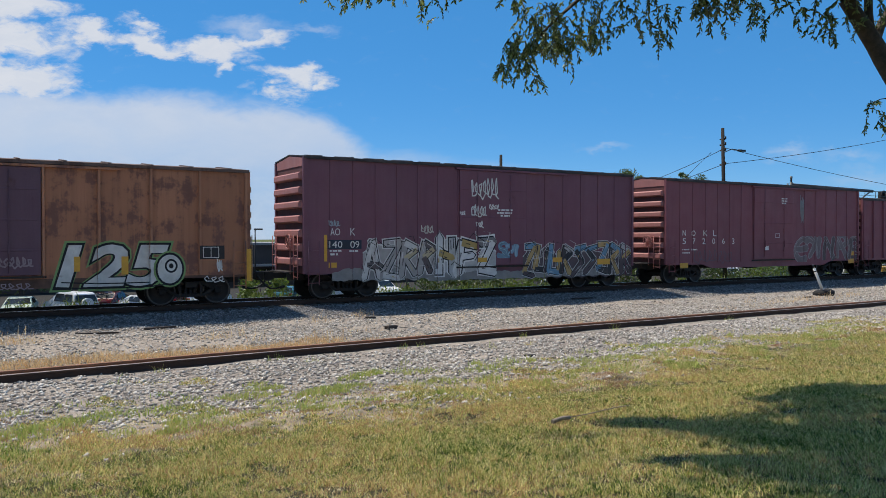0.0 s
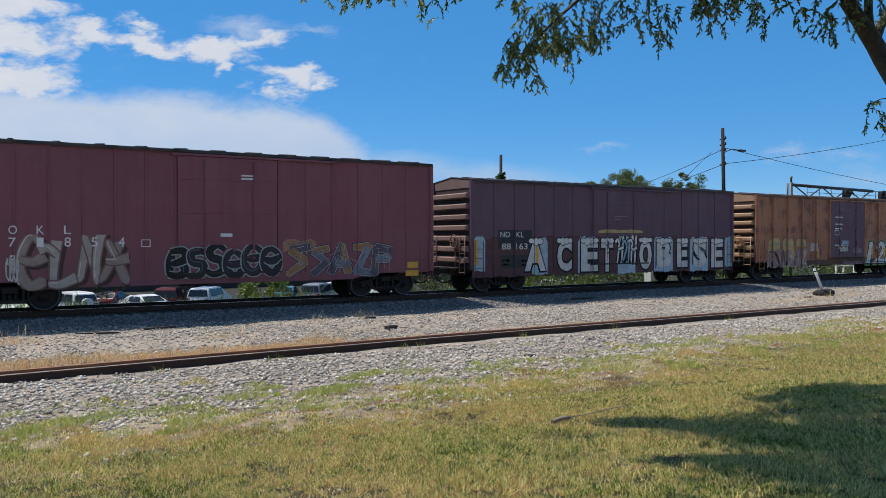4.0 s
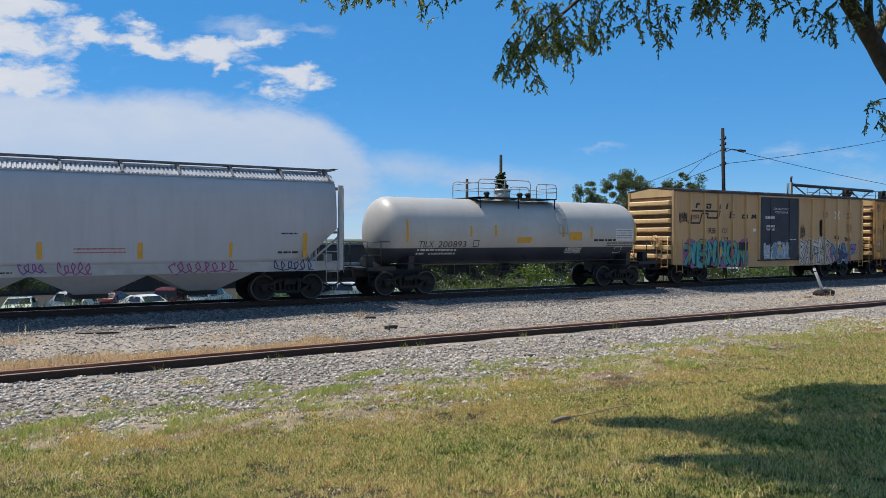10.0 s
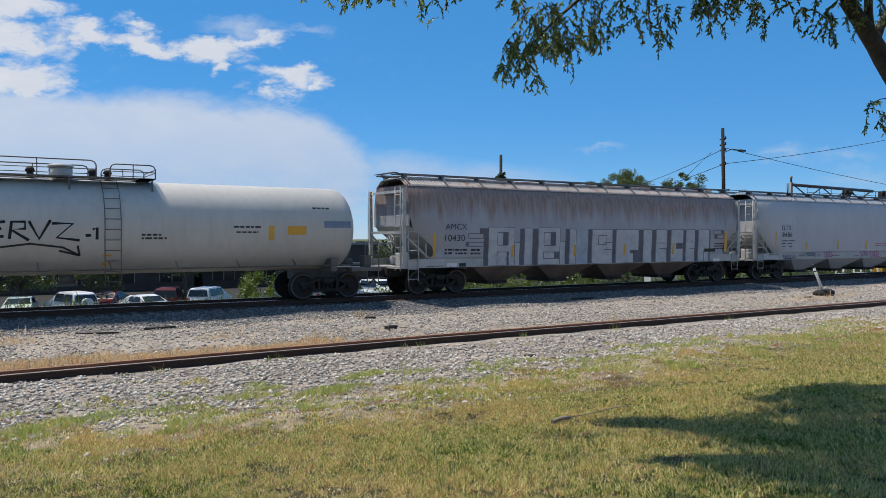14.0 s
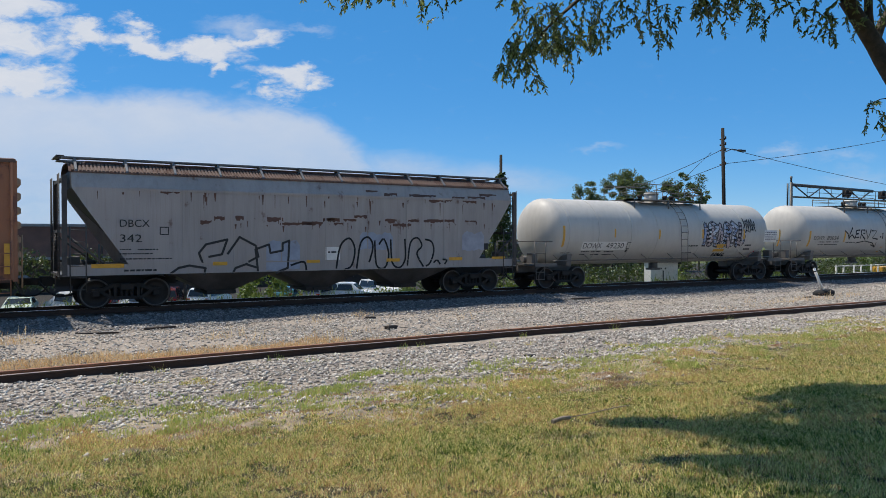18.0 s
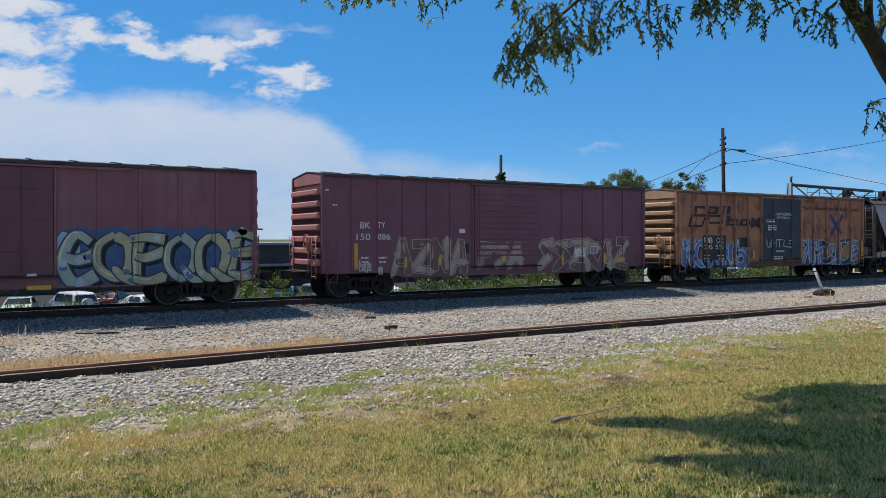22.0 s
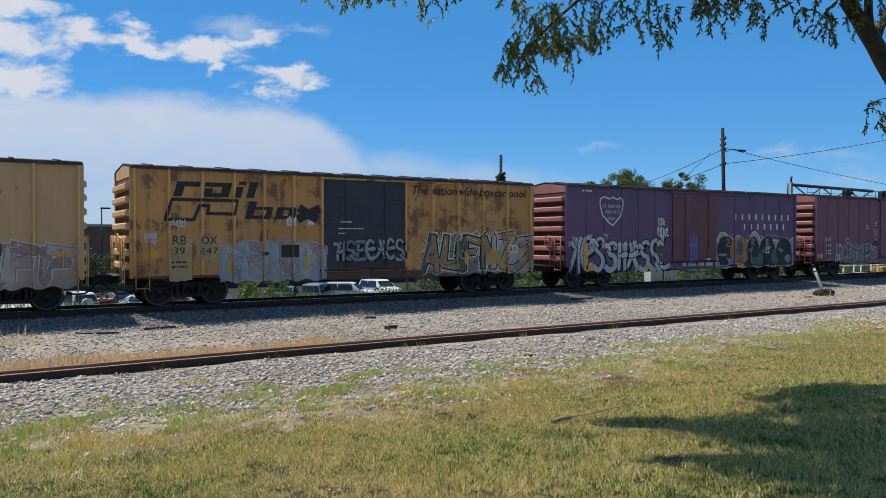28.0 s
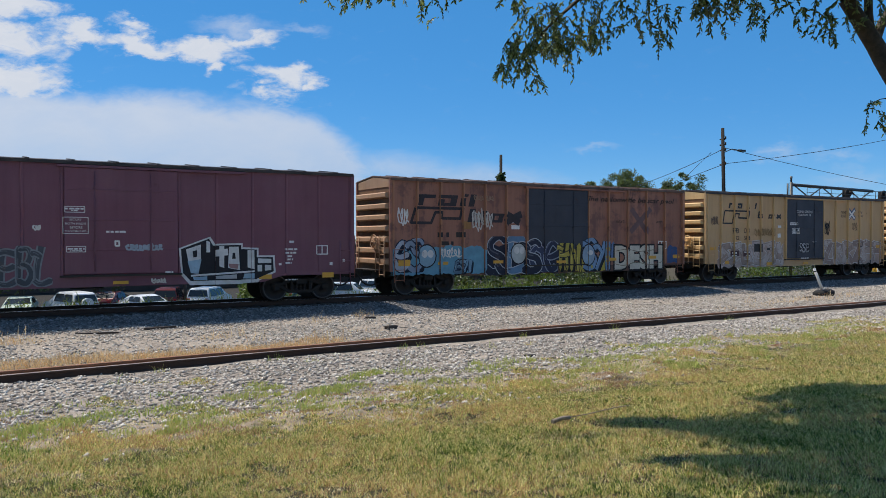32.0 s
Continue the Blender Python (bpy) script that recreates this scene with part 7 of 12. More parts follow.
mural(c, 10.50, 13.60, 1.67, 3.10, s, (0.50, 0.53, 0.60), (0.012, 0.012, 0.014), 131, 6, ((0.58, 0.60, 0.64), (0.28, 0.36, 0.52), (0.48, 0.40, 0.40)), (0.14, 0.13, 0.14), 0.035, "white and pale blue sprayed piece", solid_field=False)
reflectors(c, [(11.62, 12.10, 1.70, 1.88)], s)
scribble(c, 13.44, 14.49, 2.45, 3.23, s, (0.012, 0.012, 0.014), 132, 0.045, 6)
scribble(c, 11.53, 12.62, 1.25, 1.45, s, (0.012, 0.012, 0.014), 133, 0.045, 5)
plates(c, [(13.74, 14.24, 1.59, 1.86)], BLACKP, s)
bars(c, [(9.53, 10.18, 1.78, 0.060), (9.53, 10.00, 1.46, 0.040), (1.60, 2.13, 1.53, 0.030)], BLACKP, s)
plates(c, [(15.15, 16.20, 1.99, 2.60)], WHITE, s)
bars(c, [(15.20, 16.15, 2.46, 0.050), (15.20, 16.15, 2.34, 0.050), (15.20, 16.15, 2.23, 0.040), (15.20, 16.15, 2.11, 0.050)], spray((0.2, 0.2, 0.22)), s, lift=0.008)
diamond(c, 14.69, 1.37, 0.2, s)

c, s, L = car_n
letters(c, 'DBCX', 1.69, 2.57, 2.53, 2.76, BLACKP, s)
letters(c, '342', 1.69, 2.33, 2.06, 2.30, BLACKP, s)
bars(c, [(1.69, 2.01, 1.82, 0.030), (2.21, 2.82, 1.81, 0.040), (1.69, 2.65, 1.68, 0.040), (1.69, 3.23, 1.52, 0.040), (1.81, 2.77, 1.15, 0.060)], BLACKP, s)
outline(c, 2.88, 3.13, 2.30, 2.53, BLACKP, s, 0.03, False)
reflectors(c, [(0.88, 1.81, 1.27, 1.40), (4.53, 5.00, 1.29, 1.41), (7.77, 8.27, 1.32, 1.42), (10.91, 11.47, 1.31, 1.43), (13.65, 14.26, 1.32, 1.44), (15.68, 16.33, 1.34, 1.44)], s)
plates(c, [(8.47, 9.04, 1.41, 1.87)], WHITE, s, lift=0.006)
bars(c, [(8.58, 8.93, 1.66, 0.060)], BLACKP, s, lift=0.01)
plates(c, [(6.33, 7.53, 1.08, 2.14), (9.82, 11.18, 1.77, 2.41)], spray((0.30, 0.34, 0.42)), s, lift=0.005)
for pts in ([(4.19, 1.38), (4.08, 1.70), (4.30, 1.98), (5.00, 2.14), (4.82, 1.65), (4.38, 1.57)],
            [(5.00, 1.65), (5.41, 2.22), (5.96, 1.93), (6.05, 1.56), (5.63, 1.35)],
            [(6.05, 0.97), (5.95, 1.81), (6.42, 1.97), (6.47, 1.68), (6.90, 1.76), (6.90, 2.01), (7.14, 2.10), (7.09, 1.16), (6.66, 1.00)],
            [(3.12, 1.00), (3.44, 1.23), (3.78, 1.30), (4.29, 1.21), (4.25, 0.97)],
            [(5.18, 0.99), (5.27, 1.19), (5.63, 1.31), (6.05, 1.18)]):
    bm = bmesh.new()
    stroke(bm, pts, 0.075, s, 0.012)
    part('graffiti', bm, BLACKP, c, 'black line graffiti')
loops = [[(7.19, 1.24), (7.67, 1.36), (7.77, 1.06)], [(8.90, 1.10), (9.05, 1.90), (9.40, 2.18), (9.62, 1.80), (9.50, 1.20), (9.20, 1.05)], [(9.70, 1.08), (9.85, 2.00), (10.15, 2.22), (10.35, 1.90), (10.20, 1.30)], [(10.42, 2.10), (10.50, 1.20), (10.85, 1.10), (11.00, 1.60), (10.80, 2.15), (10.60, 1.95)],
         [(11.08, 2.14), (11.15, 1.30), (11.45, 1.08), (11.70, 1.40), (11.68, 2.16)], [(11.80, 1.15), (11.92, 2.00), (12.22, 2.20), (12.42, 1.90), (12.20, 1.60), (12.50, 1.10)], [(12.55, 2.14), (12.85, 2.05), (12.95, 1.70), (12.80, 1.25), (12.60, 1.12)], [(12.95, 1.24), (13.10, 1.34), (13.25, 1.18)], [(13.35, 1.36), (13.55, 1.34), (13.45, 1.18)]]
strokes(c, loops, (0.016, 0.017, 0.020), s, 0.07, 0.012, "black line graffiti")
rust_runs(c, s, 0.8, L - 0.8, 3.72, 3.2, 34, 8)
rust_runs(c, s, 5.0, L - 0.8, 2.85, 2.45, 40, 9)
rust_ledge(c, s, 3.6, L - 1.6, 2.86, 24, 4)
rust_ledge(c, s, 2.5, L - 1.6, 3.80, 12, 6)
plates(c, [(15.17, 15.49, 1.74, 1.98)], BLACKP, s)
plates(c, [(14.26, 15.29, 1.70, 2.47)], spray((0.34, 0.36, 0.42)), s, lift=0.005)

c, s, L = car_o
bold_logo(c, 1.13, 6.27, 2.78, 3.81, spray((0.045, 0.035, 0.035)), s)
plates(c, [(1.86, 3.60, 1.10, 2.32)], BLACKP, s, lift=0.0165)
letters(c, 'RB', 1.97, 2.58, 1.95, 2.22, WHITE, s, lift=0.0215)
letters(c, 'OX', 2.86, 3.41, 1.94, 2.22, WHITE, s, lift=0.0215)
letters(c, '205', 1.97, 2.57, 1.64, 1.87, WHITE, s, lift=0.0215)
letters(c, '55', 2.78, 3.28, 1.63, 1.86, WHITE, s, lift=0.0215)
bars(c, [(1.97, 2.41, 1.31, 0.050), (1.97, 2.21, 1.15, 0.060), (2.95, 3.45, 1.29, 0.060), (3.03, 3.45, 1.13, 0.060)], WHITE, s, lift=0.0215)
graffiti(c, 0.34, 5.21, 0.72, 2.14, s, (0.10, 0.20, 0.42), (0.60, 0.60, 0.58), 141, 5, fat=0.3, second=(0.035, 0.06, 0.13), bits=((0.02, 0.025, 0.04), (0.5, 0.5, 0.5)), rim=1.3, shade=True)
graffiti(c, 10.0, 15.16, 0.70, 2.10, s, (0.11, 0.20, 0.40), (0.60, 0.60, 0.58), 142, 6, fat=0.26, second=(0.035, 0.06, 0.13), bits=((0.02, 0.025, 0.04), (0.42, 0.26, 0.10)), rim=1.2, shade=True)
reflectors(c, [(0.15, 0.27, 1.06, 1.96), (2.47, 2.57, 1.09, 1.55), (5.73, 5.85, 1.14, 1.56), (12.88, 13.03, 0.95, 1.47), (15.42, 15.58, 1.15, 2.03), (10.99, 11.10, 0.95, 1.43)], s)
plates(c, [(3.92, 4.27, 1.78, 2.14), (5.43, 6.27, 2.10, 2.60), (13.66, 14.53, 1.08, 1.75), (14.65, 15.10, 1.06, 1.60)], spray((0.38, 0.22, 0.09)), s, lift=0.009)
letters(c, 'The nationwide boxcar pool', 9.73, 15.28, 3.67, 3.95, spray((0.05, 0.035, 0.03)), s, shear=0.25, fat=0.012)
letters(c, 'CLOSE AND LOCK DOORS', 7.45, 8.84, 3.39, 3.52, WHITE, s)
letters(c, 'BEFORE MOVING CAR', 7.57, 8.71, 3.20, 3.33, WHITE, s)
strokes(c, [[(6.72, 2.12), (6.78, 1.74), (6.95, 1.70), (7.05, 2.00)], [(7.10, 1.70), (7.12, 2.14), (7.32, 1.86), (7.52, 2.14), (7.52, 1.72)], [(7.55, 2.10), (8.10, 2.12)], [(7.82, 2.12), (7.80, 1.70)], [(8.20, 2.08), (8.15, 1.76), (8.50, 1.74)], [(8.90, 2.04), (8.64, 2.06), (8.62, 1.92), (8.88, 1.84), (8.84, 1.70), (8.56, 1.72)]], (0.50, 0.52, 0.54), s, 0.055, 0.012, 'pale chalky tag on the door', False)
bars(c, [(6.75, 7.38, 3.03, 0.060), (6.89, 7.48, 2.71, 0.070), (6.89, 7.48, 2.61, 0.060), (7.52, 8.22, 1.47, 0.060), (7.38, 8.02, 1.08, 0.070)], WHITE, s)
outline(c, 6.72, 7.40, 3.03, 3.14, WHITE, s, 0.025, False)
outline(c, 6.87, 7.52, 2.61, 2.84, WHITE, s, 0.025, False)
outline(c, 7.33, 8.07, 1.08, 1.21, WHITE, s, 0.025, False)
bm = bmesh.new()
for a, b in (((12.47, 3.49), (13.54, 2.42)), ((13.72, 3.52), (12.53, 2.37))):
    stroke(bm, [a, b], 0.28, s, 0.006)
part('cross_mark', bm, spray((0.05, 0.07, 0.14)), c, 'dark blue painted cross mark')
outline(c, 14.22, 14.65, 1.65, 1.99, WHITE, s, 0.04, True)
plates(c, [(6.13, 6.32, 2.89, 3.19)], WHITE, s)
plates(c, [(4.62, 5.30, 1.73, 2.22)], BLACKP, s, lift=0.012)

c, s, L = car_p
letters(c, 'BK', 1.46, 1.87, 2.54, 2.77, WHITE, s)
letters(c, 'TY', 2.16, 2.48, 2.55, 2.78, WHITE, s)
letters(c, '150', 1.31, 1.87, 2.12, 2.35, WHITE, s)
letters(c, '086', 2.16, 2.68, 2.12, 2.35, WHITE, s)
bars(c, [(1.50, 1.84, 1.44, 0.060), (1.53, 1.81, 1.29, 0.050), (2.20, 2.56, 1.43, 0.060), (2.24, 2.52, 1.27, 0.060)], WHITE, s)
reflectors(c, [(1.23, 1.36, 1.05, 1.99), (3.29, 3.41, 1.08, 1.47), (4.82, 4.93, 1.13, 1.53), (7.80, 7.95, 1.24, 1.54), (10.93, 11.04, 1.05, 1.50), (13.37, 13.52, 1.10, 1.52), (14.18, 14.64, 1.13, 1.32)], s)
mural(c, 2.76, 6.21, 0.72, 2.26, s, (0.335, 0.25, 0.205), (0.15, 0.085, 0.075), 151, 4, ((0.42, 0.34, 0.28), (0.20, 0.12, 0.11)), (0.44, 0.36, 0.30), 0.028, solid_field=False)
mural(c, 6.60, 8.90, 0.90, 2.14, s, (0.30, 0.22, 0.185), (0.14, 0.08, 0.07), 152, 3, ((0.40, 0.32, 0.27),), (0.42, 0.34, 0.29), 0.026, solid_field=False)
mural(c, 9.65, 14.92, 0.72, 2.25, s, (0.32, 0.24, 0.20), (0.14, 0.08, 0.07), 153, 6, ((0.42, 0.35, 0.29), (0.18, 0.11, 0.10)), (0.46, 0.38, 0.32), 0.03, solid_field=False)
bars(c, [(-0.05, 0.23, 3.87, 0.060), (0.38, 0.56, 3.35, 0.050)], WHITE, s)
plates(c, [(5.76, 6.03, 2.39, 2.55)], WHITE, s)
plates(c, [(5.66, 6.21, 1.60, 1.97), (12.10, 13.02, 1.53, 2.13)], BLACKP, s)
outline(c, 12.61, 13.02, 1.53, 1.81, WHITE, s, 0.03, True)
scribble(c, 11.65, 12.38, 1.31, 1.81, s, (0.68, 0.67, 0.64), 154, 0.05, 6)
scribble(c, 1.38, 1.96, 0.89, 1.38, s, (0.55, 0.52, 0.47), 155, 0.04, 5)
scribble(c, 2.16, 2.40, 0.79, 1.18, s, (0.55, 0.52, 0.47), 156, 0.03, 4)
bars(c, [(13.37, 13.85, 1.97, 0.070), (13.43, 13.79, 1.83, 0.070), (13.43, 13.73, 1.68, 0.080)], WHITE, s)

c, s, L = car_q
plates(c, [(1.19, 1.78, 1.77, 2.55), (2.12, 2.78, 1.76, 2.56)], spray((0.05, 0.022, 0.026)), s, lift=0.0135)
letters(c, 'BK', 1.22, 1.71, 2.25, 2.50, WHITE, s, lift=0.018)
letters(c, 'TY', 2.18, 2.62, 2.26, 2.50, WHITE, s, lift=0.018)
letters(c, '152', 1.22, 1.74, 1.83, 2.07, WHITE, s, lift=0.018)
letters(c, '406', 2.12, 2.68, 1.82, 2.07, WHITE, s, lift=0.018)
plates(c, [(2.78, 6.61, 0.75, 2.34), (1.67, 2.81, 0.78, 1.65)], spray((0.42, 0.33, 0.28)), s, lift=0.003)
plates(c, [(1.15, 1.78, 1.18, 1.73), (2.12, 2.62, 1.27, 1.54)], spray((0.22, 0.20, 0.23)), s, lift=0.005)
mural(c, 1.15, 6.61, 0.70, 2.30, s, (0.43, 0.34, 0.28), (0.17, 0.12, 0.115), 161, 6, ((0.52, 0.43, 0.35), (0.33, 0.25, 0.21), (0.36, 0.38, 0.42)), (0.52, 0.50, 0.50), 0.026)
strokes(c, [[(5.6, 0.75), (6.0, 0.95), (6.6, 0.80)], [(5.7, 1.15), (6.2, 1.0), (6.6, 1.2)], [(5.6, 0.9), (6.3, 0.75), (6.6, 1.0)]], (0.03, 0.025, 0.03), s, 0.06, 0.0125)
scribble(c, 0.33, 0.90, 2.11, 2.51, s, (0.68, 0.67, 0.64), 163, 0.045, 7)
scribble(c, 0.32, 0.93, 1.56, 2.03, s, (0.55, 0.52, 0.47), 164, 0.035, 8)
scribble(c, 0.43, 0.93, 0.94, 1.45, s, (0.55, 0.52, 0.47), 165, 0.03, 7)
scribble(c, 1.22, 1.74, 2.07, 2.25, s, (0.68, 0.67, 0.64), 166, 0.035, 5)
bars(c, [(5.65, 6.16, 2.97, 0.040), (5.72, 6.07, 2.87, 0.040), (5.61, 6.20, 2.53, 0.060), (5.63, 6.20, 2.44, 0.060), (5.71, 6.16, 2.36, 0.060), (5.98, 6.16, 2.24, 0.060)], WHITE, s)
plates(c, [(6.79, 7.02, 2.97, 3.07), (6.38, 6.52, 2.51, 2.65), (8.97, 9.22, 1.04, 1.15)], WHITE, s)
plates(c, [(9.78, 15.77, 0.81, 2.59)], spray((0.06, 0.12, 0.24)), s, lift=0.003)
plates(c, [(9.78, 10.39, 1.57, 2.36), (15.06, 15.77, 1.08, 2.23)], spray((0.30, 0.44, 0.56)), s, lift=0.004)
graffiti(c, 9.85, 15.77, 0.76, 2.34, s, (0.5, 0.5, 0.32), (0.05, 0.06, 0.08), 167, 6, fat=0.3, second=(0.34, 0.42, 0.36), bits=((0.42, 0.52, 0.58), (0.12, 0.2, 0.32)))
reflectors(c, [(3.09, 3.61, 0.71, 0.83), (8.97, 9.60, 0.67, 0.80)], s)

c, s, L = car_r
letters(c, 'BKTY', 0.86, 1.42, 2.01, 2.22, WHITE, s)
letters(c, '154', 0.96, 1.42, 1.69, 1.86, WHITE, s)
letters(c, '574', 1.89, 2.35, 1.70, 1.87, WHITE, s)
bars(c, [(0.94, 1.42, 1.45, 0.060), (0.96, 1.42, 1.30, 0.060), (1.15, 1.26, 0.96, 0.080), (5.81, 6.09, 3.13, 0.040), (5.81, 6.06, 3.04, 0.040), (5.79, 6.07, 2.12, 0.040)], WHITE, s)
outline(c, 2.94, 3.19, 1.95, 2.16, WHITE, s, 0.03, False)
outline(c, 4.92, 5.13, 2.75, 2.95, WHITE, s, 0.03, False)
outline(c, 5.72, 6.16, 2.32, 2.92, WHITE, s, 0.015, False)
letters(c, 'SECURE', 5.81, 6.09, 2.65, 2.71, WHITE, s)
letters(c, 'BOTH HASPS', 5.75, 6.12, 2.55, 2.61, WHITE, s)
letters(c, 'BEFORE', 5.81, 6.07, 2.45, 2.51, WHITE, s)
letters(c, 'MOVING CAR', 5.75, 6.12, 2.35, 2.41, WHITE, s)
reflectors(c, [(0.12, 0.63, 1.07, 1.30), (2.87, 3.35, 1.03, 1.15), (4.79, 5.21, 1.09, 1.21), (7.72, 8.16, 1.11, 1.22), (5.97, 6.09, 1.07, 1.19), (9.88, 10.26, 1.12, 1.29), (12.38, 13.05, 1.16, 1.35), (15.18, 15.62, 1.19, 1.38)], s)
graffiti(c, 1.80, 5.99, 0.80, 1.82, s, (0.14, 0.14, 0.17), (0.46, 0.46, 0.48), 171, 6, fat=0.2, second=(0.08, 0.08, 0.1), bits=((0.1, 0.13, 0.18),))
mural(c, 9.74, 14.10, 0.78, 2.52, s, (0.55, 0.53, 0.50), (0.12, 0.13, 0.26), 172, 0, (), (0.17, 0.22, 0.42), 0.07, "pale worn field with a blue rim", soft=True)
for k, (uu, zz) in enumerate(((10.15, 1.9), (10.3, 1.25), (11.1, 1.95), (11.35, 1.35), (12.0, 1.75), (12.2, 1.15), (12.9, 1.9), (13.1, 1.3), (13.65, 1.75))):
    plates(c, [(uu - 0.28, uu + 0.26, zz - 0.30, zz + 0.28)], spray(((0.40, 0.34, 0.30), (0.40, 0.43, 0.50), (0.34, 0.20, 0.16))[k % 3]), s, lift=0.0050 + 0.0002 * k)
for uu in (10.72, 11.66, 12.58, 13.34):
    plates(c, [(uu - 0.045, uu + 0.045, 0.98, 2.30)], spray((0.085, 0.05, 0.06)), s, lift=0.009)
strokes(c, [[(9.85, 2.05), (10.10, 2.25), (10.45, 2.15), (10.50, 1.70), (10.05, 1.30), (10.45, 1.05)], [(10.95, 2.20), (11.30, 2.10), (11.40, 1.70), (11.00, 1.60)], [(11.90, 2.15), (12.30, 2.20), (12.40, 1.80)], [(12.75, 1.95), (13.10, 2.20), (13.20, 1.70), (12.80, 1.40)], [(13.55, 2.25), (13.60, 1.50), (13.90, 1.20)]], (0.62, 0.63, 0.64), s, 0.045, 0.011, "thin white sprayed line")
plates(c, [(5.57, 6.16, 1.73, 2.02)], BLACKP, s, lift=0.01)
scribble(c, 8.90, 9.35, 1.44, 2.05, s, (0.55, 0.52, 0.47), 173, 0.03, 5)
scribble(c, 1.95, 2.38, 0.88, 1.38, s, (0.68, 0.67, 0.64), 174, 0.05, 3)
bars(c, [(7.74, 8.16, 1.71, 0.040), (7.76, 8.10, 1.63, 0.040), (9.04, 9.46, 1.18, 0.060), (8.40, 8.65, 1.19, 0.060)], WHITE, s)
scribble(c, 6.91, 7.13, 1.80, 2.01, s, (0.55, 0.52, 0.47), 175, 0.03, 3)
plates(c, [(9.76, 14.13, 0.76, 0.99)], spray((0.34, 0.32, 0.31)), s, lift=0.006)

c, s, L = car_s
bm = bmesh.new()
stroke(bm, [(1.96, 3.93), (2.16, 4.03), (2.49, 3.94), (2.70, 4.02), (2.97, 3.93), (3.18, 4.01), (3.32, 3.81), (3.18, 3.20), (2.91, 2.94), (2.70, 2.76), (2.43, 2.91), (2.09, 3.18), (1.92, 3.73), (1.96, 3.93)], 0.06, s, 0.008)
part('shield_outline', bm, WHITE, c, 'white painted shield outline')
bars(c, [(2.09, 3.18, 3.54, 0.150), (2.23, 3.11, 3.29, 0.150), (2.36, 2.91, 2.99, 0.150)], spray((0.32, 0.28, 0.31)), s)
for m0, m1, zz, count in ((11.05, 15.55, 3.12, 9), (11.75, 15.15, 2.62, 7)):
    for i in range(count):
        uu = m0 + (m1 - m0 - 0.2) * i / (count - 1)
        bm = bmesh.new()
        rect(bm, s, uu + 0.05, uu + 0.16, zz, zz + 0.30, 0.006)
        part("sign_mark", bm, WHITE, c, "plain white painted bar")
bars(c, [(0.90, 1.49, 4.23, 0.070), (-0.80, -0.24, 4.27, 0.050)], WHITE, s)
letters(c, 'BK', 1.17, 1.50, 2.11, 2.35, WHITE, s)
letters(c, 'TY', 2.10, 2.43, 2.10, 2.36, WHITE, s)
letters(c, '154', 1.17, 1.56, 1.76, 1.98, WHITE, s)
letters(c, '548', 2.03, 2.54, 1.75, 1.98, WHITE, s)
graffiti(c, 0.14, 6.39, 0.65, 2.23, s, (0.60, 0.60, 0.62), (0.03, 0.025, 0.035), 181, 9, fat=0.26, second=(0.46, 0.46, 0.49))
reflectors(c, [(0.97, 1.20, 0.80, 1.98), (1.11, 1.57, 0.74, 0.99), (4.69, 5.05, 0.77, 0.93), (14.89, 15.47, 0.86, 1.04)], s)
blue_figure(c, s, 7.96, 1.69)
mural(c, 9.62, 15.95, 0.70, 2.56, s, (0.40, 0.35, 0.34), (0.26, 0.20, 0.19), 185, 0, ((0.52, 0.48, 0.46), (0.24, 0.17, 0.16)), (0.58, 0.54, 0.52), 0.06, "pale smoky sprayed cloud", soft=True)
DEEP, MID, PALE = (0.022, 0.036, 0.036), (0.075, 0.125, 0.125), (0.22, 0.26, 0.26)
plates(c, [(9.90, 15.80, 0.74, 1.72)], spray((0.035, 0.045, 0.045)), s, lift=0.0118)
discs(c, [(10.40, 1.55, 0.76, 0.74, DEEP), (11.48, 1.55, 0.76, 0.74, (0.36, 0.17, 0.085)), (11.46, 1.70, 0.27, 0.40, MID), (11.50, 1.02, 0.30, 0.16, (0.26, 0.12, 0.07)), (12.55, 1.52, 0.50, 0.76, DEEP), (12.62, 1.02, 0.34, 0.20, MID),
          (13.70, 1.52, 0.66, 0.76, DEEP), (13.10, 1.10, 0.26, 0.34, MID), (14.35, 1.22, 0.32, 0.42, MID), (15.10, 1.50, 0.66, 0.70, DEEP), (15.45, 1.10, 0.30, 0.22, PALE)], s, 0.0125)
for pts in ([(9.70, 1.42), (10.55, 1.40), (10.35, 1.28), (9.78, 1.30)], [(10.45, 1.22), (11.10, 1.12), (10.80, 0.92), (10.62, 0.88)], [(12.15, 1.62), (12.55, 1.75), (12.45, 1.52), (12.20, 1.48)], [(13.25, 1.55), (13.62, 1.72), (13.66, 1.55), (13.30, 1.42)], [(14.60, 1.72), (15.05, 1.55), (14.95, 1.42), (14.62, 1.52)]):
    bm = bmesh.new()
    drape(bm, pts, s, 0.0212)
    part("graffiti", bm, spray(PALE), c, "grey-green sprayed wedge")
strokes(c, [[(10.40, 2.06), (10.55, 2.16), (10.68, 2.02), (10.42, 1.80), (10.72, 1.78)], [(12.42, 1.80), (12.42, 2.14), (12.62, 2.10), (12.47, 1.96), (12.66, 1.80)], [(13.58, 1.82), (13.58, 2.14), (13.78, 2.08), (13.62, 1.98), (13.80, 1.88), (13.58, 1.82)]], (0.46, 0.31, 0.18), s, 0.045, 0.0225)
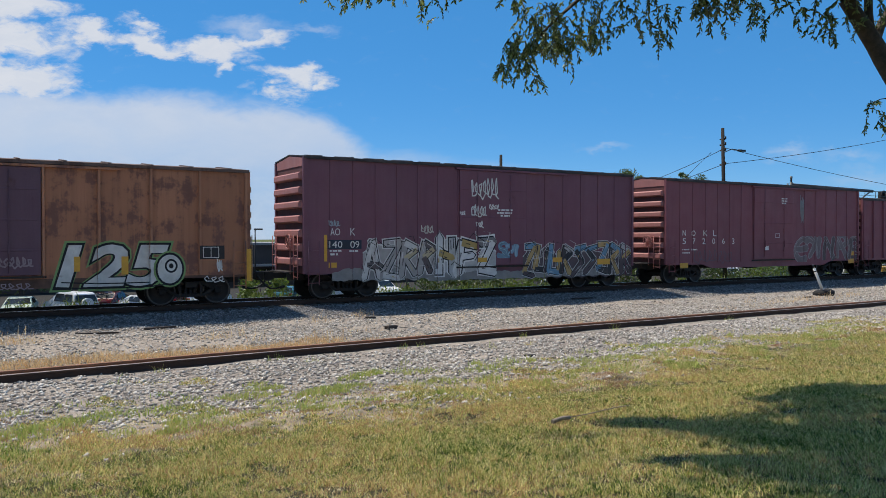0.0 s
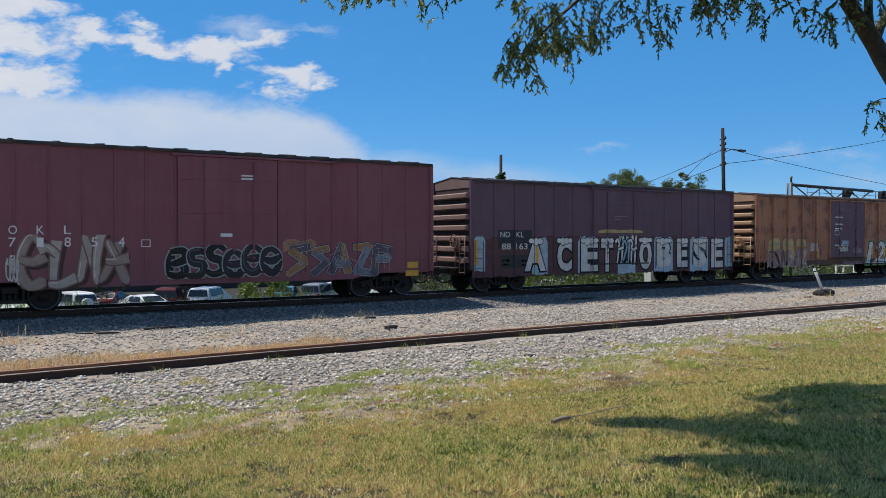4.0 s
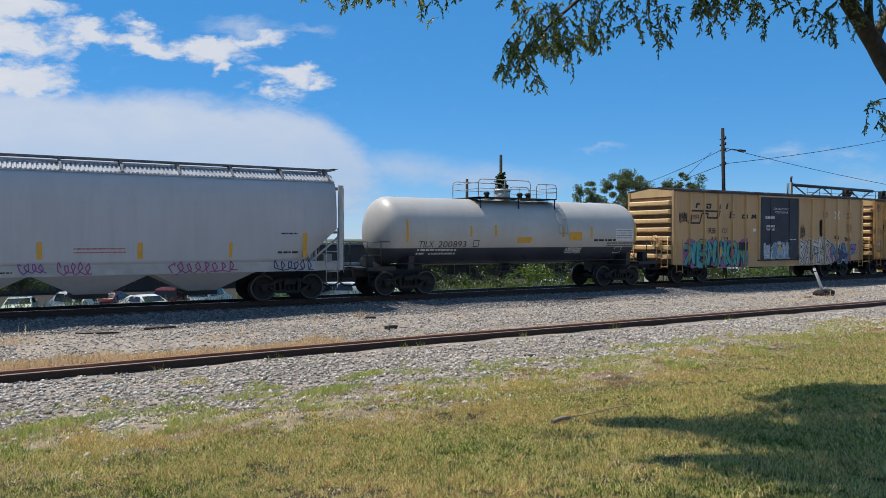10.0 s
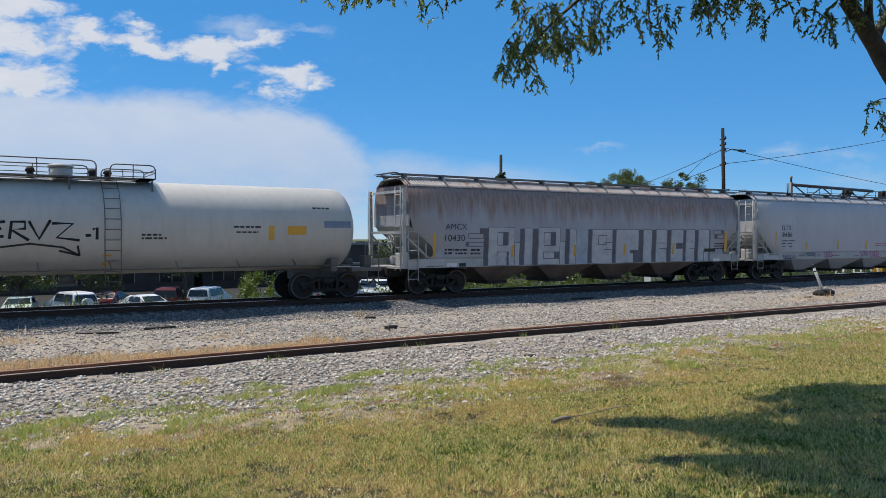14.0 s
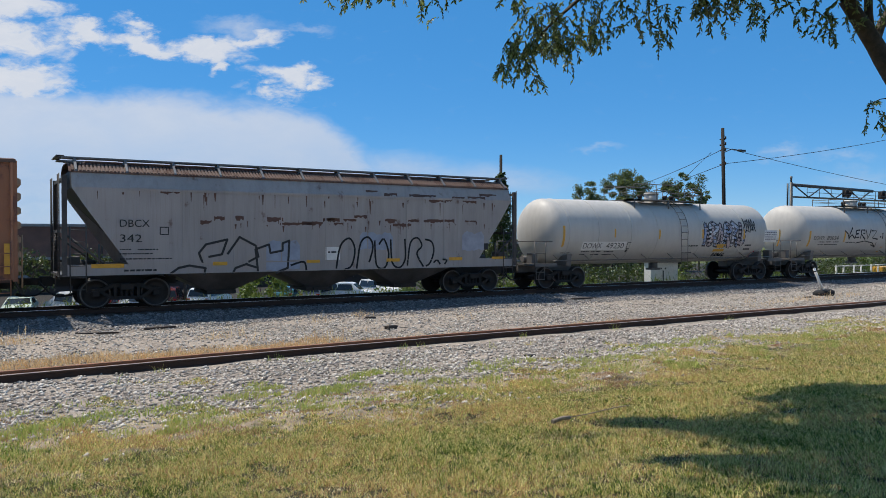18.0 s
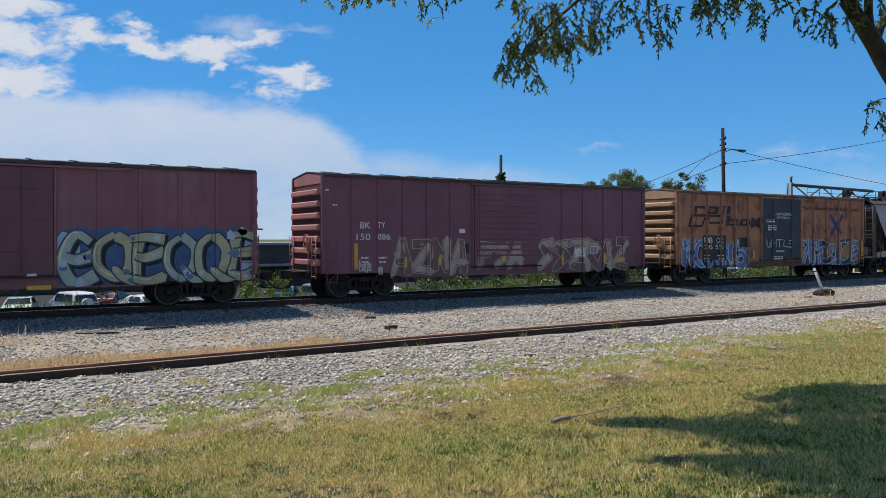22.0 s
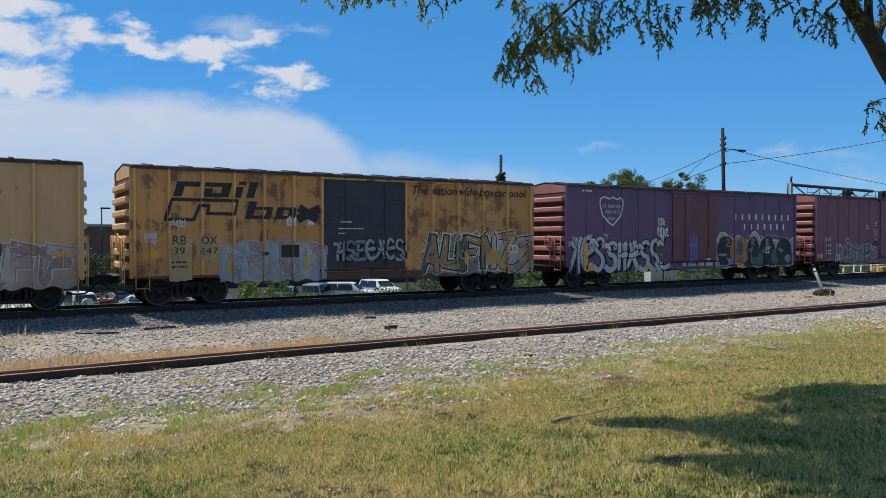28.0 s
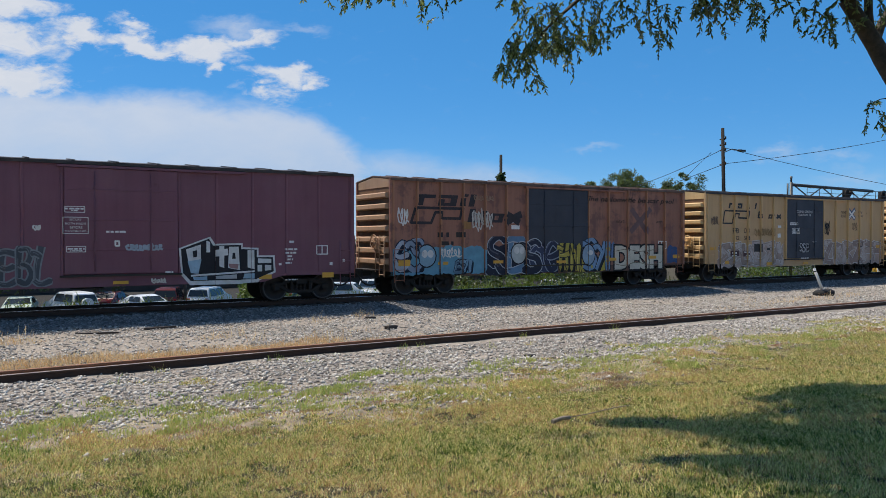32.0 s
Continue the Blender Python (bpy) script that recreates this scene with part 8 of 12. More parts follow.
strokes(c, [[(9.75, 2.22), (10.2, 2.34), (10.6, 2.30), (11.0, 2.38)], [(9.70, 0.86), (10.3, 0.80), (11.0, 0.92), (11.9, 0.82)], [(12.0, 2.32), (12.6, 2.36), (13.2, 2.26), (13.9, 2.36), (14.8, 2.26)], [(11.15, 1.7), (11.2, 2.1), (11.5, 2.24), (11.8, 2.05)]], (0.50, 0.46, 0.42), s, 0.03, 0.0225)
plates(c, [(13.40, 14.02, 1.34, 1.80)], BLACKP, s, lift=0.0235)
bars(c, [(13.46, 13.96, 1.70, 0.05), (13.46, 13.90, 1.60, 0.05), (13.46, 13.84, 1.50, 0.05), (13.46, 13.90, 1.40, 0.05)], WHITE, s, lift=0.027)
reflectors(c, [(12.30, 12.42, 0.96, 1.46), (11.30, 11.80, 0.72, 0.84)], s)
plates(c, [(8.89, 9.18, 1.13, 1.21), (13.66, 14.22, 0.73, 0.85), (2.17, 2.78, 0.72, 0.79)], WHITE, s)
scribble(c, 5.56, 6.08, 2.76, 3.19, s, (0.68, 0.67, 0.64), 191, 0.05, 3)
scribble(c, 5.49, 6.31, 2.23, 2.76, s, (0.68, 0.67, 0.64), 192, 0.06, 4)
plates(c, [(5.64, 6.24, 1.44, 1.97), (5.72, 6.25, 1.06, 1.38)], spray((0.10, 0.09, 0.09)), s, lift=0.012)
scribble(c, 0.33, 0.65, 1.98, 2.28, s, (0.55, 0.52, 0.47), 193, 0.03, 3)
bars(c, [(7.17, 9.68, 0.83, 0.200)], spray((0.42, 0.40, 0.40)), s, lift=0.006)

c, s, L = car_t
bold_logo(c, 1.25, 6.16, 2.78, 4.07, BLACKP, s)
plates(c, [(1.10, 1.84, 0.80, 2.31), (1.98, 2.75, 1.44, 2.31)], spray((0.42, 0.33, 0.16)), s, lift=0.003)
letters(c, 'RB', 1.24, 1.66, 1.98, 2.25, BLACKP, s, lift=0.009)
letters(c, 'OX', 2.12, 2.65, 1.98, 2.25, BLACKP, s, lift=0.009)
letters(c, '39', 1.26, 1.61, 1.66, 1.89, BLACKP, s, lift=0.009)
letters(c, '647', 2.09, 2.67, 1.65, 1.88, BLACKP, s, lift=0.009)
bars(c, [(1.20, 1.69, 1.38, 0.060), (1.20, 1.69, 1.24, 0.050)], BLACKP, s)
plates(c, [(2.87, 6.36, 0.75, 2.14)], spray((0.35, 0.34, 0.36)), s, lift=0.003)
mural(c, 2.75, 6.47, 0.72, 2.16, s, (0.40, 0.365, 0.345), (0.24, 0.19, 0.17), 201, 5, ((0.47, 0.44, 0.42), (0.30, 0.38, 0.42), (0.33, 0.27, 0.24)), (0.38, 0.46, 0.50), 0.026)
plates(c, [(4.83, 5.48, 1.52, 1.95), (4.15, 4.39, 1.60, 1.72)], BLACKP, s, lift=0.014)
reflectors(c, [(0.33, 0.82, 1.56, 1.81), (3.00, 3.11, 1.06, 1.54), (5.71, 5.83, 1.07, 1.55), (9.78, 9.93, 1.16, 1.58), (12.38, 12.54, 1.15, 1.55), (14.97, 15.41, 1.60, 1.76)], s)
plates(c, [(13.33, 14.13, 1.13, 1.72), (15.05, 15.46, 1.24, 1.38)], spray((0.46, 0.32, 0.10)), s, lift=0.01)
plates(c, [(5.77, 6.07, 2.62, 2.81)], WHITE, s)
outline(c, 5.80, 6.05, 2.64, 2.79, BLACKP, s, 0.02, False)
scribble(c, 5.03, 5.40, 2.57, 2.96, s, (0.68, 0.67, 0.64), 202, 0.05, 5)
scribble(c, 0.35, 0.79, 2.00, 2.43, s, (0.55, 0.52, 0.47), 203, 0.04, 5)
scribble(c, 1.14, 1.70, 2.54, 2.79, s, (0.55, 0.52, 0.47), 204, 0.035, 6)
graffiti(c, 6.80, 9.64, 1.35, 2.14, s, (0.36, 0.4, 0.42), (0.03, 0.035, 0.04), 205, 7, fat=0.16, bits=((0.16, 0.28, 0.32),))
bars(c, [(7.02, 7.50, 2.75, 0.040), (6.93, 7.91, 2.51, 0.040), (6.93, 7.23, 2.34, 0.040)], WHITE, s)
letters(c, 'The nationwide boxcar pool', 9.98, 15.40, 3.77, 4.17, BLACKP, s, shear=0.25, fat=0.012)
letters(c, 'next', 11.64, 12.17, 2.91, 3.09, spray((0.08, 0.05, 0.03)), s, shear=0.2)
letters(c, 'any', 14.42, 14.76, 2.90, 3.04, spray((0.08, 0.05, 0.03)), s, shear=0.2)
letters(c, 'road', 14.42, 14.82, 2.74, 2.87, spray((0.08, 0.05, 0.03)), s, shear=0.2)
mural(c, 10.40, 13.96, 0.78, 2.56, s, (0.20, 0.20, 0.17), (0.014, 0.014, 0.017), 206, 4, ((0.42, 0.40, 0.37), (0.10, 0.13, 0.10), (0.34, 0.24, 0.13)), (0.56, 0.55, 0.52), 0.05)
mural(c, 13.96, 15.80, 0.78, 2.50, s, (0.40, 0.38, 0.35), (0.014, 0.014, 0.017), 207, 2, ((0.26, 0.24, 0.22), (0.46, 0.30, 0.15)), (0.52, 0.50, 0.47), 0.04)
outline(c, 14.45, 14.94, 1.62, 1.88, WHITE, s, 0.04, True)
bm = bmesh.new()
for a, b in (((12.59, 3.52), (13.63, 2.64)), ((13.74, 3.55), (12.65, 2.63))):
    stroke(bm, [a, b], 0.26, s, 0.005)
part('cross_mark', bm, spray((0.40, 0.24, 0.10)), c, 'faded painted cross mark')

c, s, L = car_u
spaced_logo(c, 1.30, 5.96, 2.91, 4.00, BLACKP, s)
letters(c, 'RB', 2.06, 2.54, 2.44, 2.69, BLACKP, s)
letters(c, 'OX', 2.92, 3.35, 2.44, 2.70, BLACKP, s)
letters(c, '32', 2.22, 2.56, 2.10, 2.30, BLACKP, s)
letters(c, '588', 2.94, 3.42, 2.10, 2.30, BLACKP, s)
mural(c, 0.95, 6.20, 0.72, 2.08, s, (0.40, 0.32, 0.28), (0.22, 0.17, 0.15), 211, 6, ((0.46, 0.40, 0.37), (0.33, 0.25, 0.21)), (0.55, 0.53, 0.51), 0.03)
mural(c, 9.71, 15.63, 0.71, 2.15, s, (0.39, 0.30, 0.25), (0.24, 0.18, 0.16), 212, 6, ((0.45, 0.38, 0.34), (0.30, 0.22, 0.19)), (0.55, 0.53, 0.51), 0.03)
reflectors(c, [(0.35, 0.80, 1.59, 1.76), (1.48, 1.78, 0.89, 1.05), (4.79, 5.23, 0.76, 0.93), (7.85, 8.27, 0.77, 0.90), (15.04, 15.44, 1.61, 1.78)], s)
plates(c, [(1.89, 2.54, 1.27, 1.55), (2.88, 3.44, 1.25, 1.54)], spray((0.09, 0.05, 0.055)), s, lift=0.015)
bars(c, [(2.00, 2.38, 1.41, 0.060), (2.00, 2.32, 1.27, 0.060), (2.96, 3.35, 1.44, 0.060), (3.09, 3.39, 1.27, 0.060)], WHITE, s, lift=0.02)
plates(c, [(3.75, 4.38, 1.48, 1.89), (4.79, 5.06, 1.56, 1.68)], BLACKP, s, lift=0.015)
plates(c, [(5.72, 6.00, 2.73, 2.86), (5.70, 5.96, 2.22, 2.43)], WHITE, s)
bars(c, [(6.69, 7.29, 2.91, 0.070), (6.89, 7.44, 2.59, 0.070), (6.89, 7.39, 2.48, 0.070), (7.65, 8.32, 1.04, 0.090), (8.64, 9.01, 1.96, 0.040)], WHITE, s)
outline(c, 6.65, 7.34, 2.91, 3.02, WHITE, s, 0.025, False)
outline(c, 6.84, 7.50, 2.44, 2.72, WHITE, s, 0.025, False)
graffiti(c, 7.50, 8.32, 1.43, 1.92, s, (0.45, 0.46, 0.47), (0.03, 0.03, 0.04), 213, 3, 0.12, cloud=(0.03, 0.03, 0.035))
letters(c, 'CLOSE AND LOCK DOORS', 7.25, 8.63, 3.56, 3.69, WHITE, s)
letters(c, 'BEFORE MOVING CAR', 7.34, 8.50, 3.39, 3.50, WHITE, s)
letters(c, 'next', 11.44, 11.96, 3.58, 3.75, BLACKP, s, shear=0.2)
letters(c, 'load', 11.46, 11.94, 3.37, 3.54, BLACKP, s, shear=0.2)
letters(c, 'any', 13.17, 13.63, 3.60, 3.74, BLACKP, s, shear=0.2)
letters(c, 'road', 13.14, 13.66, 3.41, 3.55, BLACKP, s, shear=0.2)
bm = bmesh.new()
for a, b in (((12.19, 3.86), (12.87, 3.28)), ((12.87, 3.88), (12.19, 3.27))):
    stroke(bm, [a, b], 0.24, s, 0.004)
part('cross_shadow', bm, spray((0.10, 0.14, 0.24)), c, 'dark blue edge of the cross mark')
bm = bmesh.new()
for a, b in (((12.23, 3.78), (12.83, 3.32)), ((12.83, 3.8), (12.23, 3.31))):
    stroke(bm, [a, b], 0.12, s, 0.008)
part('cross_mark', bm, WHITE, c, 'white painted cross mark')
scribble(c, 9.71, 10.44, 2.36, 3.18, s, (0.012, 0.012, 0.014), 214, 0.05, 5)
scribble(c, 0.39, 0.98, 2.75, 3.33, s, (0.12, 0.09, 0.07), 215, 0.03, 5)
scribble(c, 3.66, 5.53, 2.26, 2.74, s, (0.28, 0.18, 0.08), 216, 0.035, 12)
outline(c, 13.23, 13.63, 1.70, 1.96, BLACKP, s, 0.04, True)
scribble(c, 12.53, 13.14, 2.59, 3.18, s, (0.15, 0.1, 0.06), 217, 0.03, 4)

c, s, L = car_v
bold_logo(c, 1.11, 6.00, 2.77, 3.92, spray((0.04, 0.035, 0.04)), s)
plates(c, [(-0.03, 4.30, 0.78, 1.92)], spray((0.13, 0.31, 0.42)), s, lift=0.003)
plates(c, [(4.30, 8.00, 0.72, 1.98)], spray((0.018, 0.022, 0.040)), s, lift=0.003)
plates(c, [(10.6, 11.4, 1.2, 2.05)], spray((0.12, 0.20, 0.36)), s, lift=0.0035)
graffiti(c, 0.14, 1.37, 0.90, 2.12, s, (0.26, 0.34, 0.46), (0.02, 0.03, 0.06), 221, 2, fat=0.3, second=(0.4, 0.45, 0.52))
scribble(c, 2.08, 3.18, 1.40, 1.83, s, (0.68, 0.67, 0.64), 222, 0.05, 6)
graffiti(c, 2.76, 3.64, 0.80, 1.39, s, (0.2, 0.36, 0.48), (0.02, 0.04, 0.08), 223, 2, fat=0.3)
graffiti(c, 4.30, 7.10, 0.71, 2.20, s, (0.022, 0.028, 0.05), (0.50, 0.54, 0.58), 224, 3, fat=0.34, second=(0.12, 0.22, 0.34), rim=0.8)
discs(c, [(5.95, 1.55, 0.42, 0.46, (0.014, 0.014, 0.017)), (5.95, 1.55, 0.37, 0.41, (0.42, 0.45, 0.44)), (5.85, 1.68, 0.13, 0.15, (0.62, 0.62, 0.60)), (6.12, 1.68, 0.13, 0.15, (0.62, 0.62, 0.60)), (1.55, 1.50, 0.44, 0.46, (0.014, 0.014, 0.017)), (1.55, 1.50, 0.39, 0.41, (0.22, 0.36, 0.46)), (1.46, 1.58, 0.13, 0.15, (0.62, 0.62, 0.60)), (1.72, 1.58, 0.13, 0.15, (0.62, 0.62, 0.60)), (9.75, 1.45, 0.44, 0.50, (0.014, 0.014, 0.017)), (9.75, 1.45, 0.39, 0.45, (0.26, 0.36, 0.46)), (9.85, 1.55, 0.20, 0.12, (0.62, 0.62, 0.60))], s, 0.015)
graffiti(c, 6.51, 7.97, 0.77, 2.01, s, (0.04, 0.05, 0.1), (0.3, 0.34, 0.42), 226, 2, fat=0.3)
plates(c, [(8.12, 9.20, 0.78, 1.87), (9.25, 10.80, 0.75, 1.44)], spray((0.46, 0.36, 0.06)), s, lift=0.004)
graffiti(c, 8.02, 9.25, 0.74, 1.92, s, (0.52, 0.42, 0.08), (0.03, 0.03, 0.03), 227, 2, fat=0.3)
graffiti(c, 9.46, 11.08, 0.74, 2.14, s, (0.18, 0.3, 0.46), (0.03, 0.04, 0.06), 228, 2, fat=0.3, bits=((0.48, 0.4, 0.1),))
block_letters(c, 'DESH', 11.35, 14.40, 0.76, 1.86, s, (0.56, 0.53, 0.44), (0.014, 0.014, 0.017), 0.06, 0.08)
strokes(c, [[(11.3, 1.05), (11.9, 0.95), (12.7, 1.08), (13.6, 0.95), (14.5, 1.1)], [(11.4, 1.6), (12.1, 1.68), (12.9, 1.58), (14.0, 1.66)]], (0.20, 0.17, 0.12), s, 0.03, 0.0135)
plates(c, [(14.74, 15.44, 1.01, 1.89)], spray((0.04, 0.09, 0.22)), s, lift=0.005)
reflectors(c, [(0.32, 0.83, 1.13, 1.37), (2.06, 2.52, 1.15, 1.27), (4.68, 5.17, 1.16, 1.28), (7.92, 8.42, 1.12, 1.23), (10.91, 11.36, 1.18, 1.31), (13.51, 14.00, 1.23, 1.37), (15.12, 15.57, 1.23, 1.40)], s)
letters(c, 'The nationwide boxcar pool', 9.64, 15.18, 3.74, 4.04, spray((0.045, 0.035, 0.03)), s, shear=0.25, fat=0.012)
scribble(c, 0.27, 0.80, 2.63, 3.34, s, (0.68, 0.67, 0.64), 231, 0.05, 4)
scribble(c, 3.56, 4.73, 2.42, 3.43, s, (0.55, 0.52, 0.47), 232, 0.05, 7)
scribble(c, 3.65, 4.78, 3.67, 3.91, s, (0.3, 0.2, 0.14), 233, 0.03, 8)
plates(c, [(5.56, 5.81, 2.80, 3.05), (5.58, 6.00, 2.55, 2.72), (5.77, 6.04, 2.01, 2.22)], WHITE, s)
plates(c, [(4.07, 4.42, 2.78, 3.27)], BLACKP, s)
plates(c, [(3.18, 3.60, 2.54, 2.85)], spray((0.30, 0.16, 0.06)), s)
letters(c, 'next', 11.41, 11.92, 2.87, 3.01, spray((0.06, 0.04, 0.03)), s, shear=0.2)
letters(c, 'any', 13.99, 14.36, 2.85, 2.99, spray((0.06, 0.04, 0.03)), s, shear=0.2)
bm = bmesh.new()
for a, b in (((12.38, 3.53), (13.39, 2.46)), ((13.63, 3.56), (12.33, 2.46))):
    stroke(bm, [a, b], 0.26, s, 0.005)
part('cross_mark', bm, spray((0.16, 0.10, 0.10)), c, 'faded painted cross mark')
bars(c, [(2.04, 2.56, 2.22, 0.190), (2.89, 3.35, 2.22, 0.200), (2.16, 2.77, 1.91, 0.150)], spray((0.035, 0.03, 0.03)), s)
outline(c, 14.15, 14.55, 1.70, 2.04, WHITE, s, 0.04, True)

c, s, L = car_w
bars(c, [(6.45, 6.95, 3.04, 0.050), (6.61, 6.79, 2.99, 0.040), (6.51, 6.97, 1.84, 0.050), (6.57, 6.91, 1.79, 0.030), (7.57, 8.16, 2.35, 0.060), (9.30, 9.54, 1.08, 0.060)], WHITE, s)
outline(c, 6.44, 6.98, 2.96, 3.13, WHITE, s, 0.02, False)
outline(c, 6.39, 7.07, 2.32, 2.81, WHITE, s, 0.02, False)
outline(c, 6.48, 7.00, 1.77, 1.94, WHITE, s, 0.02, False)
letters(c, 'SECURE', 6.56, 6.88, 2.71, 2.77, WHITE, s, lift=0.02)
letters(c, 'BOTH HASPS', 6.45, 7.01, 2.59, 2.65, WHITE, s, lift=0.02)
letters(c, 'BEFORE', 6.57, 6.91, 2.47, 2.54, WHITE, s, lift=0.02)
letters(c, 'MOVING CAR', 6.44, 7.02, 2.37, 2.43, WHITE, s, lift=0.02)
scribble(c, 8.06, 9.30, 1.79, 2.00, s, (0.36, 0.42, 0.48), 241, 0.06, 9)
outline(c, 7.83, 7.94, 1.95, 2.09, WHITE, s, 0.05, False)
scribble(c, 8.85, 9.36, 0.75, 0.93, s, (0.55, 0.52, 0.47), 242, 0.04, 5)
scribble(c, 5.59, 5.82, 2.41, 2.58, s, (0.68, 0.67, 0.64), 243, 0.05, 3)
INK, CHALK, ICE = (0.016, 0.017, 0.022), (0.62, 0.63, 0.62), (0.30, 0.44, 0.54)
sprayed(c, s, [(CHALK, [(9.72, 1.86), (10.74, 2.24), (10.74, 0.66), (10.08, 0.66), (9.80, 1.00)]), (CHALK, [(10.72, 2.24), (10.90, 1.98), (10.90, 0.66), (10.72, 0.66)]), (CHALK, [(10.88, 2.00), (11.80, 2.02), (11.80, 0.66), (10.88, 0.66)]),
               (CHALK, [(11.78, 1.88), (12.34, 1.86), (12.34, 0.70), (11.78, 0.68)]), (CHALK, [(12.30, 1.60), (12.90, 1.60), (12.94, 1.02), (12.30, 0.72)]),
               (INK, [(9.79, 1.83), (10.70, 2.17), (10.70, 0.80), (10.10, 0.80), (9.86, 1.06)]), (INK, [(10.68, 2.16), (10.84, 1.92), (10.84, 0.80), (10.68, 0.80)]), (INK, [(10.82, 1.94), (11.75, 1.96), (11.75, 0.78), (10.82, 0.80)]), (INK, [(11.72, 1.82), (12.28, 1.80), (12.28, 0.80), (11.72, 0.80)]), (INK, [(12.24, 1.54), (12.84, 1.54), (12.87, 1.06), (12.24, 0.80)])])
sprayed(c, s, [(CHALK, [(9.95, 1.82), (10.42, 1.98), (10.42, 1.50), (10.02, 1.44)]), (ICE, [(10.00, 1.44), (10.44, 1.50), (10.34, 1.02), (10.10, 1.06)]), (INK, [(10.16, 1.76), (10.30, 1.80), (10.30, 1.58), (10.18, 1.56)]), (CHALK, [(10.60, 2.10), (10.72, 2.06), (10.72, 1.72), (10.60, 1.72)]),
               (CHALK, [(10.88, 1.80), (11.30, 1.84), (11.30, 1.62), (10.88, 1.58)]), (CHALK, [(11.02, 1.92), (11.18, 1.92), (11.18, 1.20), (11.02, 1.26)]), (CHALK, [(11.34, 1.90), (11.66, 1.90), (11.70, 1.12), (11.30, 1.20)]), (INK, [(11.46, 1.70), (11.54, 1.70), (11.56, 1.50), (11.44, 1.50)]),
               (CHALK, [(11.96, 1.78), (12.18, 1.78), (12.20, 1.14), (11.96, 1.20)]), (CHALK, [(12.32, 1.50), (12.78, 1.48), (12.78, 1.34), (12.32, 1.34)]), (CHALK, [(12.30, 1.28), (12.46, 1.28), (12.46, 1.06), (12.30, 1.06)]), (CHALK, [(12.56, 1.28), (12.78, 1.26), (12.78, 1.10), (12.56, 1.08)])], 0.0160)
sprayed(c, s, [(CHALK, [(10.10, 1.00), (12.20, 1.10), (12.20, 1.04), (10.10, 0.94)]), (ICE, [(10.16, 0.92), (10.62, 0.94), (10.62, 0.82), (10.20, 0.82)]), (ICE, [(11.86, 1.00), (12.20, 1.00), (12.20, 0.82), (11.80, 0.84)]), ((0.40, 0.41, 0.42), [(10.9, 0.94), (11.6, 0.98), (11.6, 0.84), (10.9, 0.84)]), ((0.34, 0.20, 0.19), [(11.32, 1.34), (11.66, 1.32), (11.62, 1.16), (11.36, 1.20)])], 0.0210)
graffiti(c, 4.70, 6.03, 0.77, 2.02, s, (0.07, 0.08, 0.09), (0.2, 0.22, 0.23), 245, 3, fat=0.3)
reflectors(c, [(7.76, 8.20, 0.77, 0.87), (10.21, 10.61, 0.80, 0.93), (12.35, 12.80, 0.80, 0.95), (14.65, 15.08, 0.79, 0.97)], s)
outline(c, 14.44, 14.84, 1.62, 1.92, WHITE, s, 0.04, True)
bars(c, [(13.27, 13.72, 1.77, 0.060), (13.27, 13.68, 1.65, 0.060), (13.35, 13.56, 1.53, 0.060), (13.35, 13.56, 1.42, 0.060), (13.27, 13.51, 1.30, 0.060), (13.43, 13.60, 2.02, 0.080), (13.27, 13.72, 0.73, 0.040)], WHITE, s)
plates(c, [(13.05, 13.15, 1.25, 1.33), (14.93, 15.04, 1.23, 1.33), (15.43, 15.52, 1.33, 1.43)], WHITE, s)

# ---- ground ----
def ground_z(x, y):
    """The lie of the land across the line, with small lumps."""
    xs = (-200, 0, 4, 8, 11.5, 13.5, 15.2, 16.2, 17.2, 18.5, 22.6, 24.6, 25.2, 28.6, 29.4, 31, 42, 60, 6000)
    zs = (0.6, 0.45, 0.20, -0.12, -0.34, -0.44, -0.46, -0.50, -0.50, -0.46, -0.46, -0.26, -0.22, -0.22, -0.3, -0.9, -3.2, -3.3, -3.3)
    return float(np.interp(y, xs, zs))


def ground_np(x, y):
    xs = (-200, 0, 4, 8, 11.5, 13.5, 15.2, 16.2, 17.2, 18.5, 22.6, 24.6, 25.2, 28.6, 29.4, 31, 42, 60, 6000)
    zs = (0.6, 0.45, 0.20, -0.12, -0.34, -0.44, -0.46, -0.50, -0.50, -0.46, -0.46, -0.26, -0.22, -0.22, -0.3, -0.9, -3.2, -3.3, -3.3)
    z = np.interp(y, xs, zs)
    lump = 0.035 * np.sin(x * 0.9 + 1.3 * np.sin(y * 0.7)) * np.sin(y * 1.1 + 0.5) + 0.015 * np.sin(x * 2.7 + y * 1.9) * np.sin(y * 2.3 - x)
    lump = lump * np.where(y > 24.0, 0.3, 1.0) * np.where(y > 31, 0.0, 1.0)
    return z + lump


